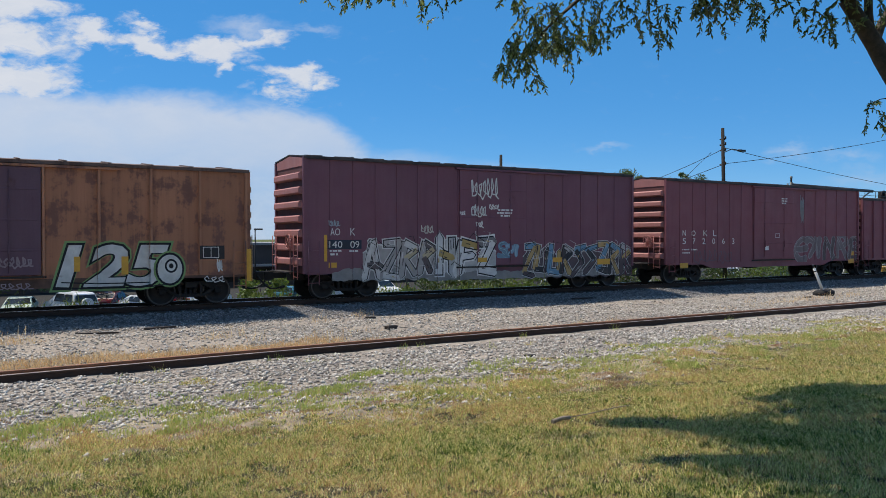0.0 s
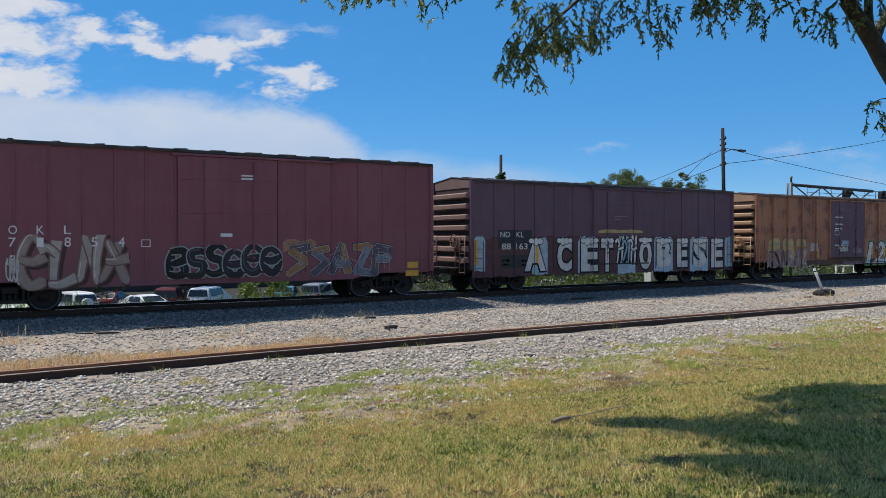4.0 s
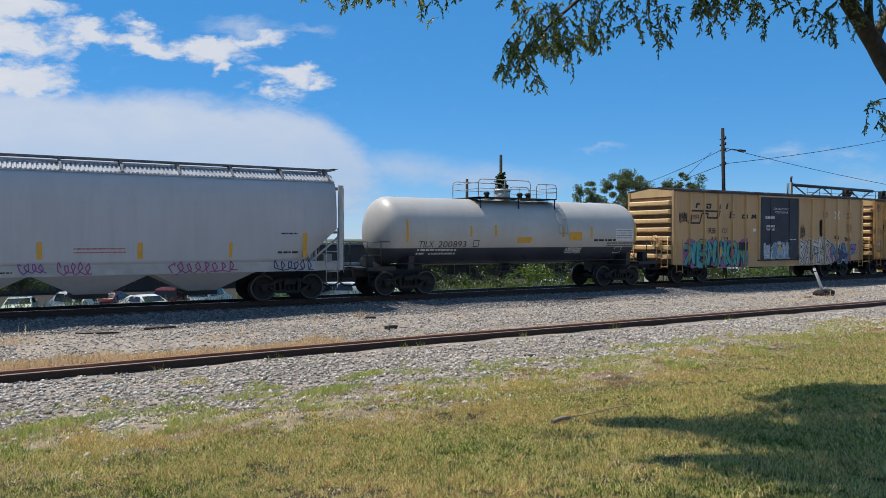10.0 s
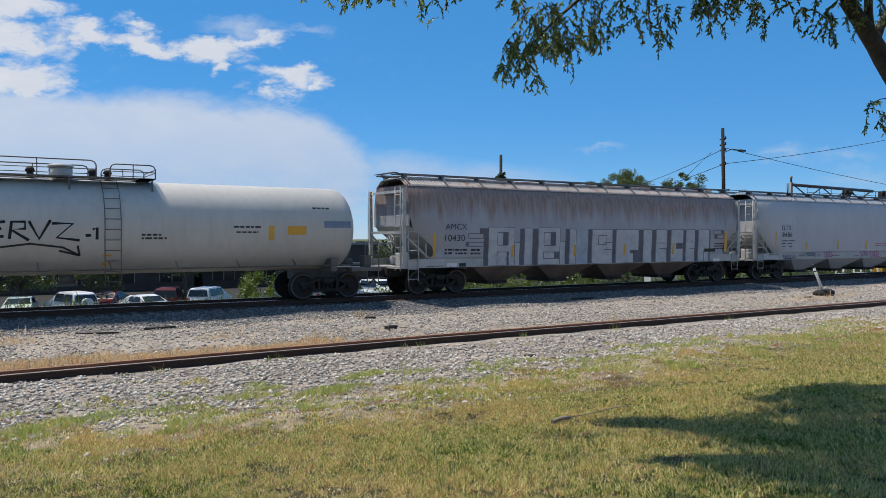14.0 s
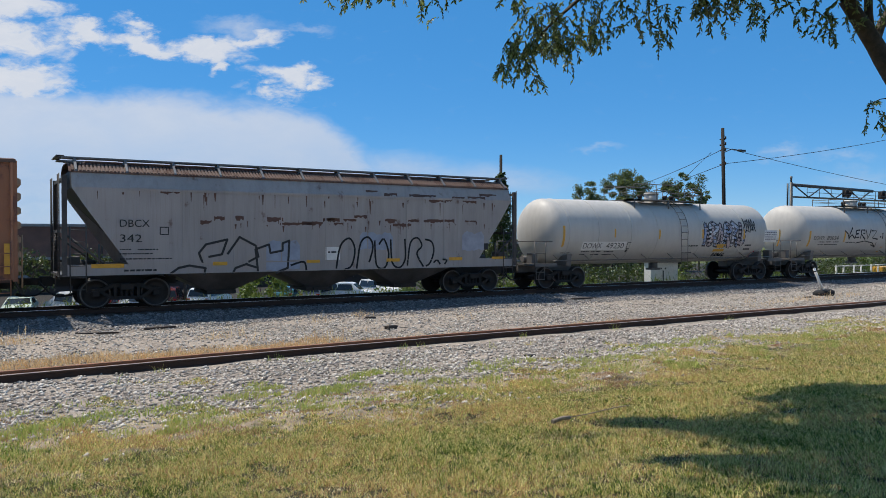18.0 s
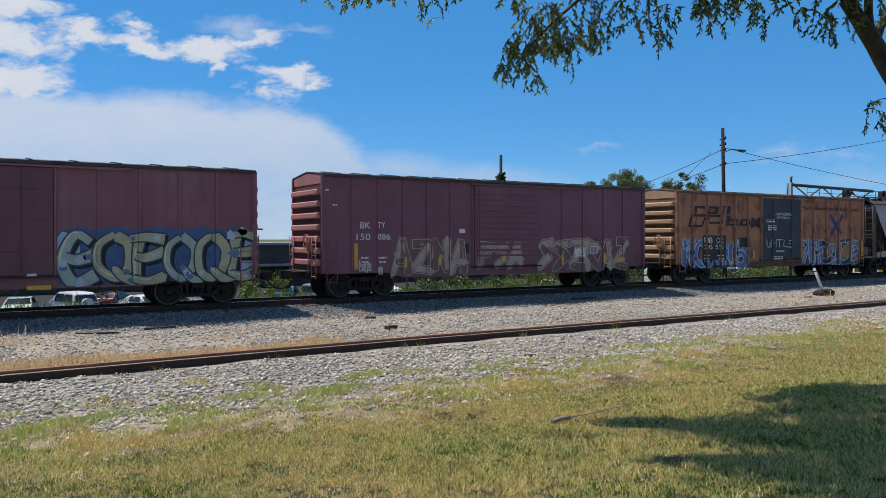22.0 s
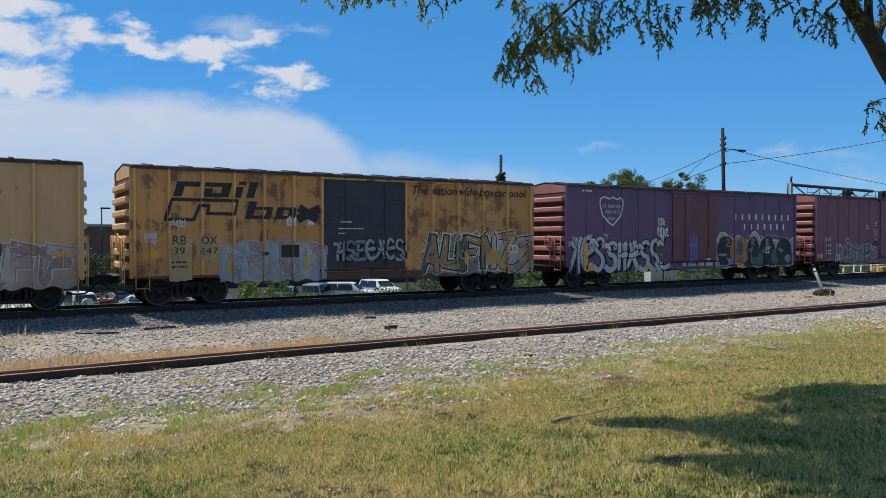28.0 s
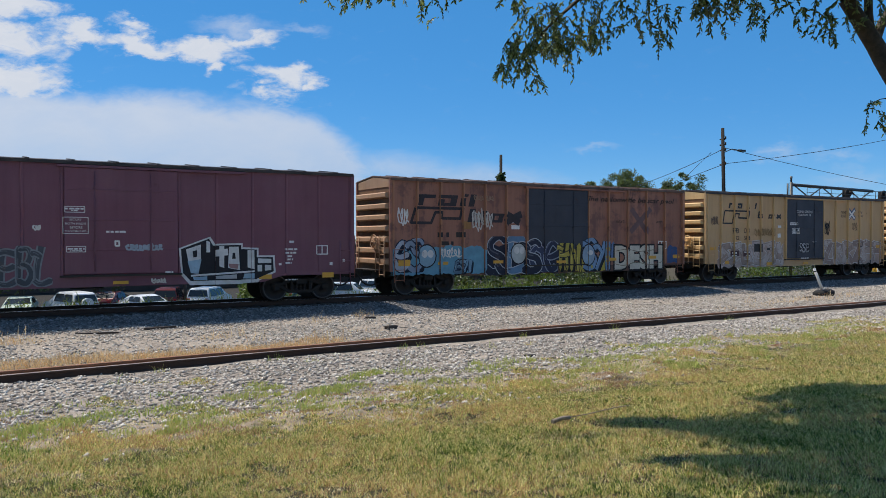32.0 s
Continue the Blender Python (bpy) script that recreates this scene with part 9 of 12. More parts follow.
def ground_material():
    n = Nodes("ground")
    p = n.xyz()
    big = n.noise(0.35, 5)
    mid = n.noise(1.4, 5)
    fine = n.noise(22.0, 4)
    tiny = n.noise(90.0, 2)
    cell = n.voronoi(16.0, None, "F1", "Color")
    edge = n.voronoi(16.0)
    cell_v = n.math("MULTIPLY", n.xyz(cell)[0], 1.0)
    gravel = n.mix(cell_v, (0.16, 0.135, 0.112), (0.52, 0.46, 0.40))
    gravel = n.mix(n.ramp(edge, 0.2, 0.55, 0.0, 0.6), gravel, (0.13, 0.105, 0.085))
    dust = n.mix(n.ramp(fine, 0.3, 0.7), (0.28, 0.235, 0.185), (0.48, 0.415, 0.345))
    gravel = n.mix(n.smooth(mid, 0.44, 0.62, 0.0, 0.75), gravel, dust)
    soil = n.mix(n.ramp(fine, 0.3, 0.7), (0.20, 0.155, 0.11), (0.40, 0.325, 0.235))
    # turf base is darkened: shade between the blades is put into its colour
    turf = n.mix(n.ramp(n.math("ADD", n.math("MULTIPLY", mid, 0.6), n.math("MULTIPLY", fine, 0.4)), 0.35, 0.65), (0.028, 0.026, 0.011), (0.075, 0.062, 0.028))
    y = n.math("ADD", p[1], n.math("MULTIPLY", n.math("SUBTRACT", mid, 0.5), 3.6))
    y = n.math("ADD", y, n.math("MULTIPLY", n.math("SUBTRACT", big, 0.5), 3.0))
    y = n.math("SUBTRACT", y, n.math("MULTIPLY", n.math("MINIMUM", n.math("MAXIMUM", n.math("SUBTRACT", p[0], 6.0), 0.0), 15.0), 0.16))
    c = n.mix(n.smooth(y, 8.2, 9.9), turf, soil)
    c = n.mix(n.smooth(y, 9.8, 11.4), c, gravel)
    # worn earth between the two lines
    path = n.math("MULTIPLY", n.smooth(p[1], 18.6, 20.2), n.smooth(p[1], 24.0, 22.6))
    c = n.mix(n.math("MULTIPLY", path, 0.42), c, dust)
    # ballast colour is lowered to deepen the train's shadow lying on it
    ballast = n.mix(cell_v, (0.06, 0.06, 0.061), (0.27, 0.266, 0.264))
    ballast = n.mix(n.ramp(edge, 0.2, 0.55, 0.0, 0.6), ballast, (0.09, 0.085, 0.08))
    c = n.mix(n.smooth(p[1], 23.0, 24.2), c, ballast)
    weeds = n.mix(n.ramp(fine, 0.3, 0.7), (0.05, 0.075, 0.02), (0.14, 0.15, 0.05))
    c = n.mix(n.smooth(p[1], 29.5, 31.0), c, weeds)
    lot = n.mix(n.ramp(fine, 0.3, 0.7), (0.030, 0.029, 0.027), (0.05, 0.048, 0.046))
    c = n.mix(n.smooth(p[1], 47.0, 48.0), c, lot)
    c = n.mix(n.smooth(p[1], 112.0, 114.0), c, weeds)
    n.bump(n.math("ADD", n.math("MULTIPLY", edge, -1.0), n.math("MULTIPLY", tiny, 0.5)), 0.5, 0.03)
    return n.done(c, 0.95, 0.0, 0.2)


def build_ground():
    xs = np.concatenate([[-3000, -800, -200, -60, -25, -12], np.linspace(-6, 40, 185), [45, 52, 60, 75, 100, 150, 300, 800, 3000]])
    ys = np.concatenate([[-400, -60, -15, -4, 0, 2], np.linspace(3, 31, 160), [33, 36, 39, 42, 46, 52, 60, 75, 100, 160, 400, 1200, 4500]])
    X, Y = np.meshgrid(xs, ys)
    Z = ground_np(X, Y)
    v = np.stack([X, Y, Z], -1).reshape(-1, 3)
    nx, ny = len(xs), len(ys)
    i = np.arange(nx * ny).reshape(ny, nx)
    f = np.stack([i[:-1, :-1], i[:-1, 1:], i[1:, 1:], i[1:, :-1]], -1).reshape(-1, 4)
    me = mesh_np("ground", v, f, ground_material())
    me.polygons.foreach_set("use_smooth", np.ones(len(me.polygons), dtype=bool))
    tagged(new("ground", me), "mown grass, pale gravel and dusty earth beside railway tracks", "ground", "", "structure")


build_ground()

RAILTOP = grainy("rail_rust", (0.33, 0.155, 0.088), 0.75, 0.2, 0.3, 6.0)
# rail sides are darkened: the shade on them is part of this colour
RAILDARK = grainy("rail_shaded_side", (0.06, 0.034, 0.024), 0.8, 0.1, 0.3, 6.0)
POLISH = grainy("polished_rail_head", (0.42, 0.40, 0.38), 0.28, 1.0, 0.1, 12.0)
# pale colour stands for the lit line along the front siding rail's head
RAILLIT = grainy("pale_lit_rail_head", (0.36, 0.29, 0.25), 0.5, 0.4, 0.25, 9.0)
TIE = grainy("weathered_tie_wood", (0.075, 0.058, 0.045), 0.9, 0.0, 0.4, 4.0)
RAIL_SEC = [(-0.075, -0.172), (0.075, -0.172), (0.075, -0.160), (0.012, -0.140), (0.010, -0.045), (0.036, -0.035), (0.036, -0.006), (0.030, 0.0), (-0.030, 0.0), (-0.036, -0.006), (-0.036, -0.035), (-0.010, -0.045), (-0.012, -0.140), (-0.075, -0.160)]


def rail(name, pts, label, head=None, side=None):
    bm = bmesh.new()
    rings = []
    for i, (x, y, z) in enumerate(pts):
        rings.append([bm.verts.new((x, y + a, z + b)) for a, b in RAIL_SEC])
    n = len(RAIL_SEC)
    for ra, rb in zip(rings, rings[1:]):
        for i in range(n):
            f = bm.faces.new((ra[i], ra[(i + 1) % n], rb[(i + 1) % n], rb[i]))
            f.material_index = 1 if i in (6, 7, 8) else 0
    bm.faces.new(rings[0][::-1])
    bm.faces.new(rings[-1])
    return solid(name, bm, [side or RAILDARK, head or RAILTOP], label, "rail", "structure")


for y in (TRACK_Y - 0.7525, TRACK_Y + 0.7525):
    rail("rail_main", [(-400, y, 0.0), (0, y, 0.0), (400, y, 0.0)], "steel rail with a polished head", POLISH)


def siding_y(x):
    return float(np.interp(x, (-60, 0.4, 5, 10.2, 20, 30.7, 120), (15.7, 16.28, 16.55, 16.73, 16.80, 16.80, 16.4)))


rail("rail_siding", [(x, siding_y(x), -0.345) for x in range(-60, 121, 2)], "disused rusty rail half sunk in gravel", RAILLIT)
rail("rail_siding", [(x, siding_y(x) + 0.42, -0.335) for x in range(-60, 121, 2)], "rusty rail lying beside the disused rail", RAILTOP, RAILTOP)

# ties under the main line
tie_bm = bmesh.new()
chamfer_box(tie_bm, -0.115, 0.115, -1.30, 1.30, -0.36, -0.176, 0.015)
tie_mesh = to_mesh("tie", tie_bm, TIE)
ties = empty("track_ties", pose(0, TRACK_Y, 0), "dark timber ties bedded in ballast", "railway ties", "", "structure")
for i in range(150):
    shared("tie", tie_mesh, ties, pose(-12 + i * 0.52, 0, 0, 0, 0, 0))

# ---- loose stones, grass and weeds ----
AX = Vector((math.cos(radians(TURN)), -math.sin(radians(TURN)), 0))    # across the viewer's line
AF = Vector((math.sin(radians(TURN)), math.cos(radians(TURN)), 0))     # along it
RNG = np.random.default_rng(7)


def in_view(x, y, spare=0.06):
    a = x * AX.x + y * AX.y
    b = x * AF.x + y * AF.y
    return (b > 2.5) & (np.abs(a) < b * (math.tan(radians(30)) + spare) + 0.3)


def value_noise(x, y, scale, seed):
    """Smooth lattice noise in 0..1."""
    r = np.random.default_rng(seed)
    g = r.random((256, 256))
    u, v = x / scale + 64, y / scale + 64
    i, j = np.floor(u).astype(int), np.floor(v).astype(int)
    fu, fv = u - i, v - j
    fu, fv = fu * fu * (3 - 2 * fu), fv * fv * (3 - 2 * fv)
    i, j = i % 255, j % 255
    return (g[i, j] * (1 - fu) + g[i + 1, j] * fu) * (1 - fv) + (g[i, j + 1] * (1 - fu) + g[i + 1, j + 1] * fu) * fv


def stones(name, count, x0, x1, y0, y1, lo, hi, material, label, keep=None):
    x = RNG.uniform(x0, x1, count)
    y = RNG.uniform(y0, y1, count)
    m = in_view(x, y)
    if keep is not None:
        m &= RNG.random(count) < keep(x, y)
    x, y = x[m], y[m]
    n = len(x)
    s = lo + (hi - lo) * RNG.random(n) ** 2.2
    base = np.array([(1, 0, 0), (0, 1, 0), (-1, 0, 0), (0, -1, 0), (0, 0, 1), (0, 0, -1)], dtype=float)
    shape = base[None] * (RNG.uniform(0.6, 1.25, (n, 6, 1))) + RNG.uniform(-0.28, 0.28, (n, 6, 3))
    shape *= s[:, None, None] * np.stack([RNG.uniform(0.8, 1.3, n), RNG.uniform(0.7, 1.1, n), RNG.uniform(0.45, 0.85, n)], -1)[:, None, :]
    a = RNG.uniform(0, 6.283, n)
    c, q = np.cos(a)[:, None], np.sin(a)[:, None]
    px = shape[:, :, 0] * c - shape[:, :, 1] * q
    py = shape[:, :, 0] * q + shape[:, :, 1] * c
    z = ground_np(x, y) + s * 0.2
    v = np.stack([px + x[:, None], py + y[:, None], shape[:, :, 2] + z[:, None]], -1).reshape(-1, 3)
    tri = np.array([(0, 1, 4), (1, 2, 4), (2, 3, 4), (3, 0, 4), (1, 0, 5), (2, 1, 5), (3, 2, 5), (0, 3, 5)])
    f = (np.arange(n)[:, None, None] * 6 + tri[None]).reshape(-1, 3)
    tagged(new(name, mesh_np(name, v, f, material)), label, "gravel", "", "stuff")


def stone_material(name, lo, hi, tint):
    n = Nodes(name)
    r = n.island()
    c = n.mix(r, lo, hi)
    c = n.mix(n.ramp(n.noise(30.0, 3), 0.45, 0.7, 0.0, 0.35), c, tint)
    n.bump(n.noise(120.0, 2), 0.3, 0.004)
    return n.done(c, 0.9, 0.0, 0.3)


LIME = stone_material("pale_crushed_stone", (0.15, 0.134, 0.116), (0.69, 0.64, 0.57), (0.36, 0.28, 0.21))
# ballast stones are darkened too, with the train's shadow in their colour
BALL = stone_material("shaded_grey_ballast_stone", (0.075, 0.075, 0.077), (0.34, 0.335, 0.335), (0.16, 0.14, 0.12))
stones("gravel_stones", 96000, -4, 36, 8.8, 16.3, 0.010, 0.058, LIME, "pale crushed limestone lying loose beside the rail",
       lambda x, y: np.clip((y - 9.0 - 0.16 * np.clip(x - 6.0, 0, 15) + 4.4 * (value_noise(x, y, 1.1, 3) - 0.5)) / 3.6, 0.03, 1) * np.clip(1.5 - 1.3 * value_noise(x, y, 0.6, 8), 0.35, 1) * np.where((y > 15.9) & (y < 16.3), 0.4, 1.0))
stones("gravel_stones", 82000, -2, 52, 17.2, 23.6, 0.014, 0.055, LIME, "pale gravel between the two tracks",
       lambda x, y: np.clip(0.62 + 1.3 * (value_noise(x, y, 1.7, 5) - 0.42), 0.34, 1))
stones("ballast_stones", 48000, -2, 70, 23.0, 26.0, 0.018, 0.055, BALL, "grey ballast heaped along the main rails")


def blades(name, x, y, h, w, material, label, lean=0.5, cat="grass", plain=False):
    n = len(x)
    a = RNG.uniform(0, 6.283, n)
    z = ground_np(x, y) - 0.004
    dx, dy = np.cos(a) * w * 0.5, np.sin(a) * w * 0.5
    b = RNG.uniform(0, 6.283, n)
    k = RNG.uniform(0.1, 1.0, n) * lean * h
    ox, oy = np.cos(b) * k, np.sin(b) * k
    root = [np.stack([x - dx, y - dy, z], -1), np.stack([x + dx, y + dy, z], -1)]
    tip = np.stack([x + ox, y + oy, z + h * RNG.uniform(0.8, 1.0, n)], -1)
    if plain:
        v = np.stack(root + [tip], 1).reshape(-1, 3)
        f = (np.arange(n)[:, None] * 3 + np.arange(3)[None])
    else:
        v = np.stack(root + [np.stack([x + dx * 0.8 + ox * 0.4, y + dy * 0.8 + oy * 0.4, z + h * 0.6], -1), tip,
                             np.stack([x - dx * 0.8 + ox * 0.4, y - dy * 0.8 + oy * 0.4, z + h * 0.6], -1)], 1).reshape(-1, 3)
        f = (np.arange(n)[:, None, None] * 5 + np.array([(0, 1, 2), (0, 2, 4), (4, 2, 3)])[None]).reshape(-1, 3)
    tagged(new(name, mesh_np(name, v, f, material)), label, cat, "", "stuff")


def grass_material(name, shades, patchy, spread=0.75, shift=0.0):
    """Blades that run through four shades, by blade and by patch of ground."""
    n = Nodes(name)
    r = n.island()
    patch = n.math("ADD", n.math("MULTIPLY", n.noise(0.55, 3), 0.45), n.math("MULTIPLY", n.noise(9.0, 4, rough=0.75), 0.7))
    k = n.math("ADD", n.math("MULTIPLY", r, spread), n.ramp(patch, 0.32, 0.68, -patchy, patchy))
    k = n.math("ADD", k, (1 - spread) * 0.5 + shift)
    col = n.mix(n.ramp(k, 0.0, 0.33), shades[0], shades[1])
    col = n.mix(n.ramp(k, 0.33, 0.66), col, shades[2])
    col = n.mix(n.ramp(k, 0.88, 1.08), col, shades[3])
    tr = n.t.nodes.new("ShaderNodeBsdfTranslucent")
    n.put(tr.inputs[0], col)
    mixer = n.t.nodes.new("ShaderNodeMixShader")
    mixer.inputs[0].default_value = 0.28
    n.t.links.new(n.bsdf.outputs[0], mixer.inputs[1])
    n.t.links.new(tr.outputs[0], mixer.inputs[2])
    n.t.links.new(mixer.outputs[0], n.out.inputs[0])
    return n.done(col, 0.6, 0.0, 0.25)


TURF = grass_material("lawn_grass", ((0.050, 0.110, 0.010), (0.29, 0.375, 0.045), (0.95, 0.83, 0.36), (0.56, 0.34, 0.15)), 0.80, 1.40, -0.17)
WEED = grass_material("fresh_weed", ((0.19, 0.31, 0.05), (0.36, 0.47, 0.10), (0.56, 0.56, 0.18), (0.68, 0.55, 0.26)), 0.3)
STRAW = grass_material("dead_grass", ((0.56, 0.30, 0.13), (0.74, 0.47, 0.22), (0.84, 0.66, 0.38), (0.42, 0.19, 0.10)), 0.3)
STRAWP = grass_material("pale_straw", ((0.62, 0.44, 0.22), (0.85, 0.68, 0.38), (0.95, 0.82, 0.52), (0.50, 0.30, 0.15)), 0.2)
SEEDY = grass_material("brown_seed_grass", ((0.30, 0.14, 0.085), (0.40, 0.20, 0.12), (0.50, 0.30, 0.17), (0.30, 0.28, 0.09)), 0.15)


def lawn_edge(x):
    """How far the lawn reaches towards the track; further along it draws nearer to the rails."""
    return 9.25 + 0.16 * np.clip(x - 6.0, 0.0, 15.0)


def lawn():
    n = 2750000
    x, y = RNG.uniform(-1.5, 26, n), RNG.uniform(2.8, 15.3, n)
    m = in_view(x, y)
    x, y = x[m], y[m]
    rough = 0.6 * value_noise(x, y, 0.9, 11) + 0.4 * value_noise(x, y, 0.3, 12)
    edge = lawn_edge(x)
    solid_part = np.clip((edge + 2.2 * (rough - 0.5) + 2.6 * (value_noise(x, y, 2.1, 17) - 0.5) - y) / 1.3, 0, 1)
    # clumps that run out over the gravel
    reach = np.clip((edge + 3.9 - y) / 3.6, 0.0, 1.0)
    clump = np.clip((rough - (0.74 - 0.36 * reach)) * 6, 0, 1) * 0.8 + 0.10 * reach
    dens = np.maximum(solid_part, clump)
    bare = value_noise(x, y, 0.8, 13) * 0.4 + value_noise(x, y, 0.12, 14) * 0.6
    dens *= np.clip((0.74 - bare) * 6, 0.16, 1.0)
    dens *= np.clip(8.5 / np.hypot(x, y), 0.4, 1.0) * 0.8
    m = RNG.random(len(x)) < dens
    x, y = x[m], y[m]
    k = len(x)
    h = RNG.uniform(0.022, 0.066, k) * (0.50 + 1.0 * value_noise(x, y, 0.22, 15))
    blades("lawn_grass", x, y, h, RNG.uniform(0.006, 0.012, k) * np.clip(np.hypot(x, y) / 8.0, 0.9, 1.6), TURF, "short mown grass, green with straw-coloured patches", 1.2, "grass", True)

    # longer straw lying among the blades
    n = 170000
    x, y = RNG.uniform(-1.5, 20, n), RNG.uniform(2.8, 11.6, n)
    m = in_view(x, y) & (RNG.random(n) < np.clip((value_noise(x, y, 0.5, 21) * 0.5 + value_noise(x, y, 0.14, 22) * 0.5 - 0.38) * 5, 0.05, 1)) & (y < 10.6 + value_noise(x, y, 0.5, 23) * 1.2)
    x, y = x[m], y[m]
    k = len(x)
    blades("dry_straw", x, y, RNG.uniform(0.015, 0.035, k), RNG.uniform(0.005, 0.010, k), STRAWP, "dry straw lying among mown grass", 2.6, "grass", True)

    # the lawn goes on round the viewer
    n = 340000
    x, y = RNG.uniform(-16, 32, n), RNG.uniform(-12, 11, n)
    m = ~in_view(x, y) & (y < 10.2 + 1.6 * (value_noise(x, y, 0.9, 11) - 0.5)) & (np.hypot(x, y) > 0.8)
    x, y = x[m], y[m]
    k = len(x)
    blades("lawn_grass", x, y, RNG.uniform(0.03, 0.08, k), RNG.uniform(0.030, 0.055, k), TURF, "short mown grass behind the viewer", 1.4, "grass", True)


lawn()


def tufts(name, spots, material, label, per=130, lo=0.06, hi=0.2, width=0.008):
    xs, ys, hs = [], [], []
    for x, y, r, k in spots:
        n = int(per * k)
        a, q = RNG.uniform(0, 6.283, n), np.sqrt(RNG.random(n)) * r
        xs.append(x + np.cos(a) * q * 1.5)
        ys.append(y + np.sin(a) * q * 0.8)
        hs.append(RNG.uniform(lo, hi, n) * (1 - 0.6 * q / r))
    x, y, h = np.concatenate(xs), np.concatenate(ys), np.concatenate(hs)
    blades(name, x, y, h, np.full(len(x), width), material, label, 0.8, "weeds")


def spots(count, x0, x1, y0, y1, r0, r1, k0, k1, seed, thin=0.0):
    """Scattered clumps, thinner towards y1."""
    q = random.Random(seed)
    out = []
    while len(out) < count:
        x, y = q.uniform(x0, x1), q.uniform(y0, y1)
        if q.random() < 1 - thin * (y - y0) / (y1 - y0):
            out.append((x, y, q.uniform(r0, r1), q.uniform(k0, k1)))
    return out


tufts("green_weeds", [(3.74, 12.29, 0.34, 3.5), (5.27, 11.92, 0.42, 5), (4.8, 11.65, 0.35, 4), (4.3, 12.9, 0.25, 1.5), (13.77, 12.81, 0.35, 3), (14.6, 12.3, 0.3, 1.5), (15.6, 12.9, 0.35, 2.5), (11.6, 11.9, 0.5, 3.5),
                      (10.8, 12.3, 0.4, 2), (6.1, 13.0, 0.28, 3), (6.5, 13.1, 0.2, 1.6), (8.4, 12.0, 0.4, 2), (7.2, 12.6, 0.3, 1.4), (1.2, 11.4, 0.35, 3), (0.6, 11.0, 0.3, 3), (2.4, 11.6, 0.4, 2), (17.4, 12.6, 0.5, 3), (19.0, 12.0, 0.8, 4), (20.8, 12.9, 0.7, 3), (12.7, 11.6, 0.5, 2.5)]
      + spots(210, -0.5, 24, 9.4, 13.6, 0.06, 0.3, 0.15, 1.0, 31, 0.7),
      WEED, "green weeds sprouting through the gravel", 120, 0.05, 0.20, 0.011)
tufts("brown_seed_grass", spots(110, 0, 22, 8.9, 12.4, 0.12, 0.45, 0.5, 1.6, 32, 0.6), SEEDY, "reddish-brown dried grass at the lawn's edge", 150, 0.03, 0.085, 0.008)
dry_spots = [(0.3 + 0.16 * i, 17.3 + 0.16 * (i % 5) + 0.22 * (i % 3), 0.30, 2.2) for i in range(48)] + [(7.8 + 0.35 * i, 17.4 + 0.1 * (i % 4), 0.2, 0.7) for i in range(34)]
dry_spots += [(0.9, 22.2, 0.5, 2.5), (0.4, 21.9, 0.4, 2), (5.4, 20.3, 0.35, 1.2), (11.0, 23.2, 0.25, 0.8), (28.2, 19.4, 0.8, 1.6), (29.6, 19.9, 0.9, 2.0), (31.0, 20.0, 0.7, 1.5), (26.0, 19.0, 0.6, 0.8), (24.0, 18.9, 0.5, 0.6), (15.7, 12.8, 0.25, 1.6), (9.5, 19.6, 0.4, 0.5), (35.5, 20.6, 0.9, 1.0), (2.5, 19.0, 0.5, 0.8), (4.2, 18.6, 0.5, 0.8)]
tufts("dead_grass", dry_spots, STRAW, "dry orange-brown dead grass along the rail", 85, 0.06, 0.30, 0.009)
tufts("rail_weeds", [(3.2, 15.95, 0.12, 0.5), (5.6, 16.1, 0.15, 0.7), (8.9, 16.3, 0.12, 0.5), (9.4, 16.35, 0.1, 0.4), (12.6, 16.4, 0.12, 0.4), (16.0, 16.45, 0.15, 0.5), (21.0, 16.4, 0.15, 0.5), (6.1, 15.2, 0.12, 0.5), (2.2, 14.9, 0.1, 0.3), (10.8, 15.3, 0.12, 0.4), (7.6, 13.9, 0.1, 0.5)], WEED, "thin weeds growing beside the disused rail", 40, 0.1, 0.34, 0.008)
tufts("dead_stalks", [(5.9, 20.6, 0.35, 1), (6.2, 19.2, 0.2, 0.6), (27.4, 20.4, 0.3, 0.5), (11.1, 23.0, 0.3, 0.6), (1.0, 23.0, 0.3, 0.6), (7.4, 18.2, 0.4, 1.2), (8.1, 18.4, 0.3, 0.8), (9.3, 22.4, 0.3, 0.8), (13.8, 21.0, 0.3, 0.5), (31.5, 19.4, 0.5, 1.0), (33.5, 19.8, 0.5, 1.0)], STRAW, "tall dead weed stalks standing in gravel", 26, 0.3, 0.62, 0.012)

# ---- odds and ends on the ground ----
SCRAP = grainy("dark_scrap", (0.05, 0.040, 0.034), 0.85, 0.0, 0.4, 8.0)


def scrap(name, x, y, l, w, h, turn, label):
    bm = bmesh.new()
    chamfer_box(bm, -l / 2, l / 2, -w / 2, w / 2, 0, h, min(w, h) * 0.25)
    for v in bm.verts:
        v.co += Vector((noise.noise(v.co * 9 + Vector((x, y, 0))), noise.noise(v.co * 9 + Vector((y, 3, x))), 0.4 * noise.noise(v.co * 7))) * min(w, h) * 0.5
    ob = solid(name, bm, SCRAP, label, "debris")
    ob.matrix_basis = pose(x, y, ground_z(x, y) + 0.0, 0, 0, turn)


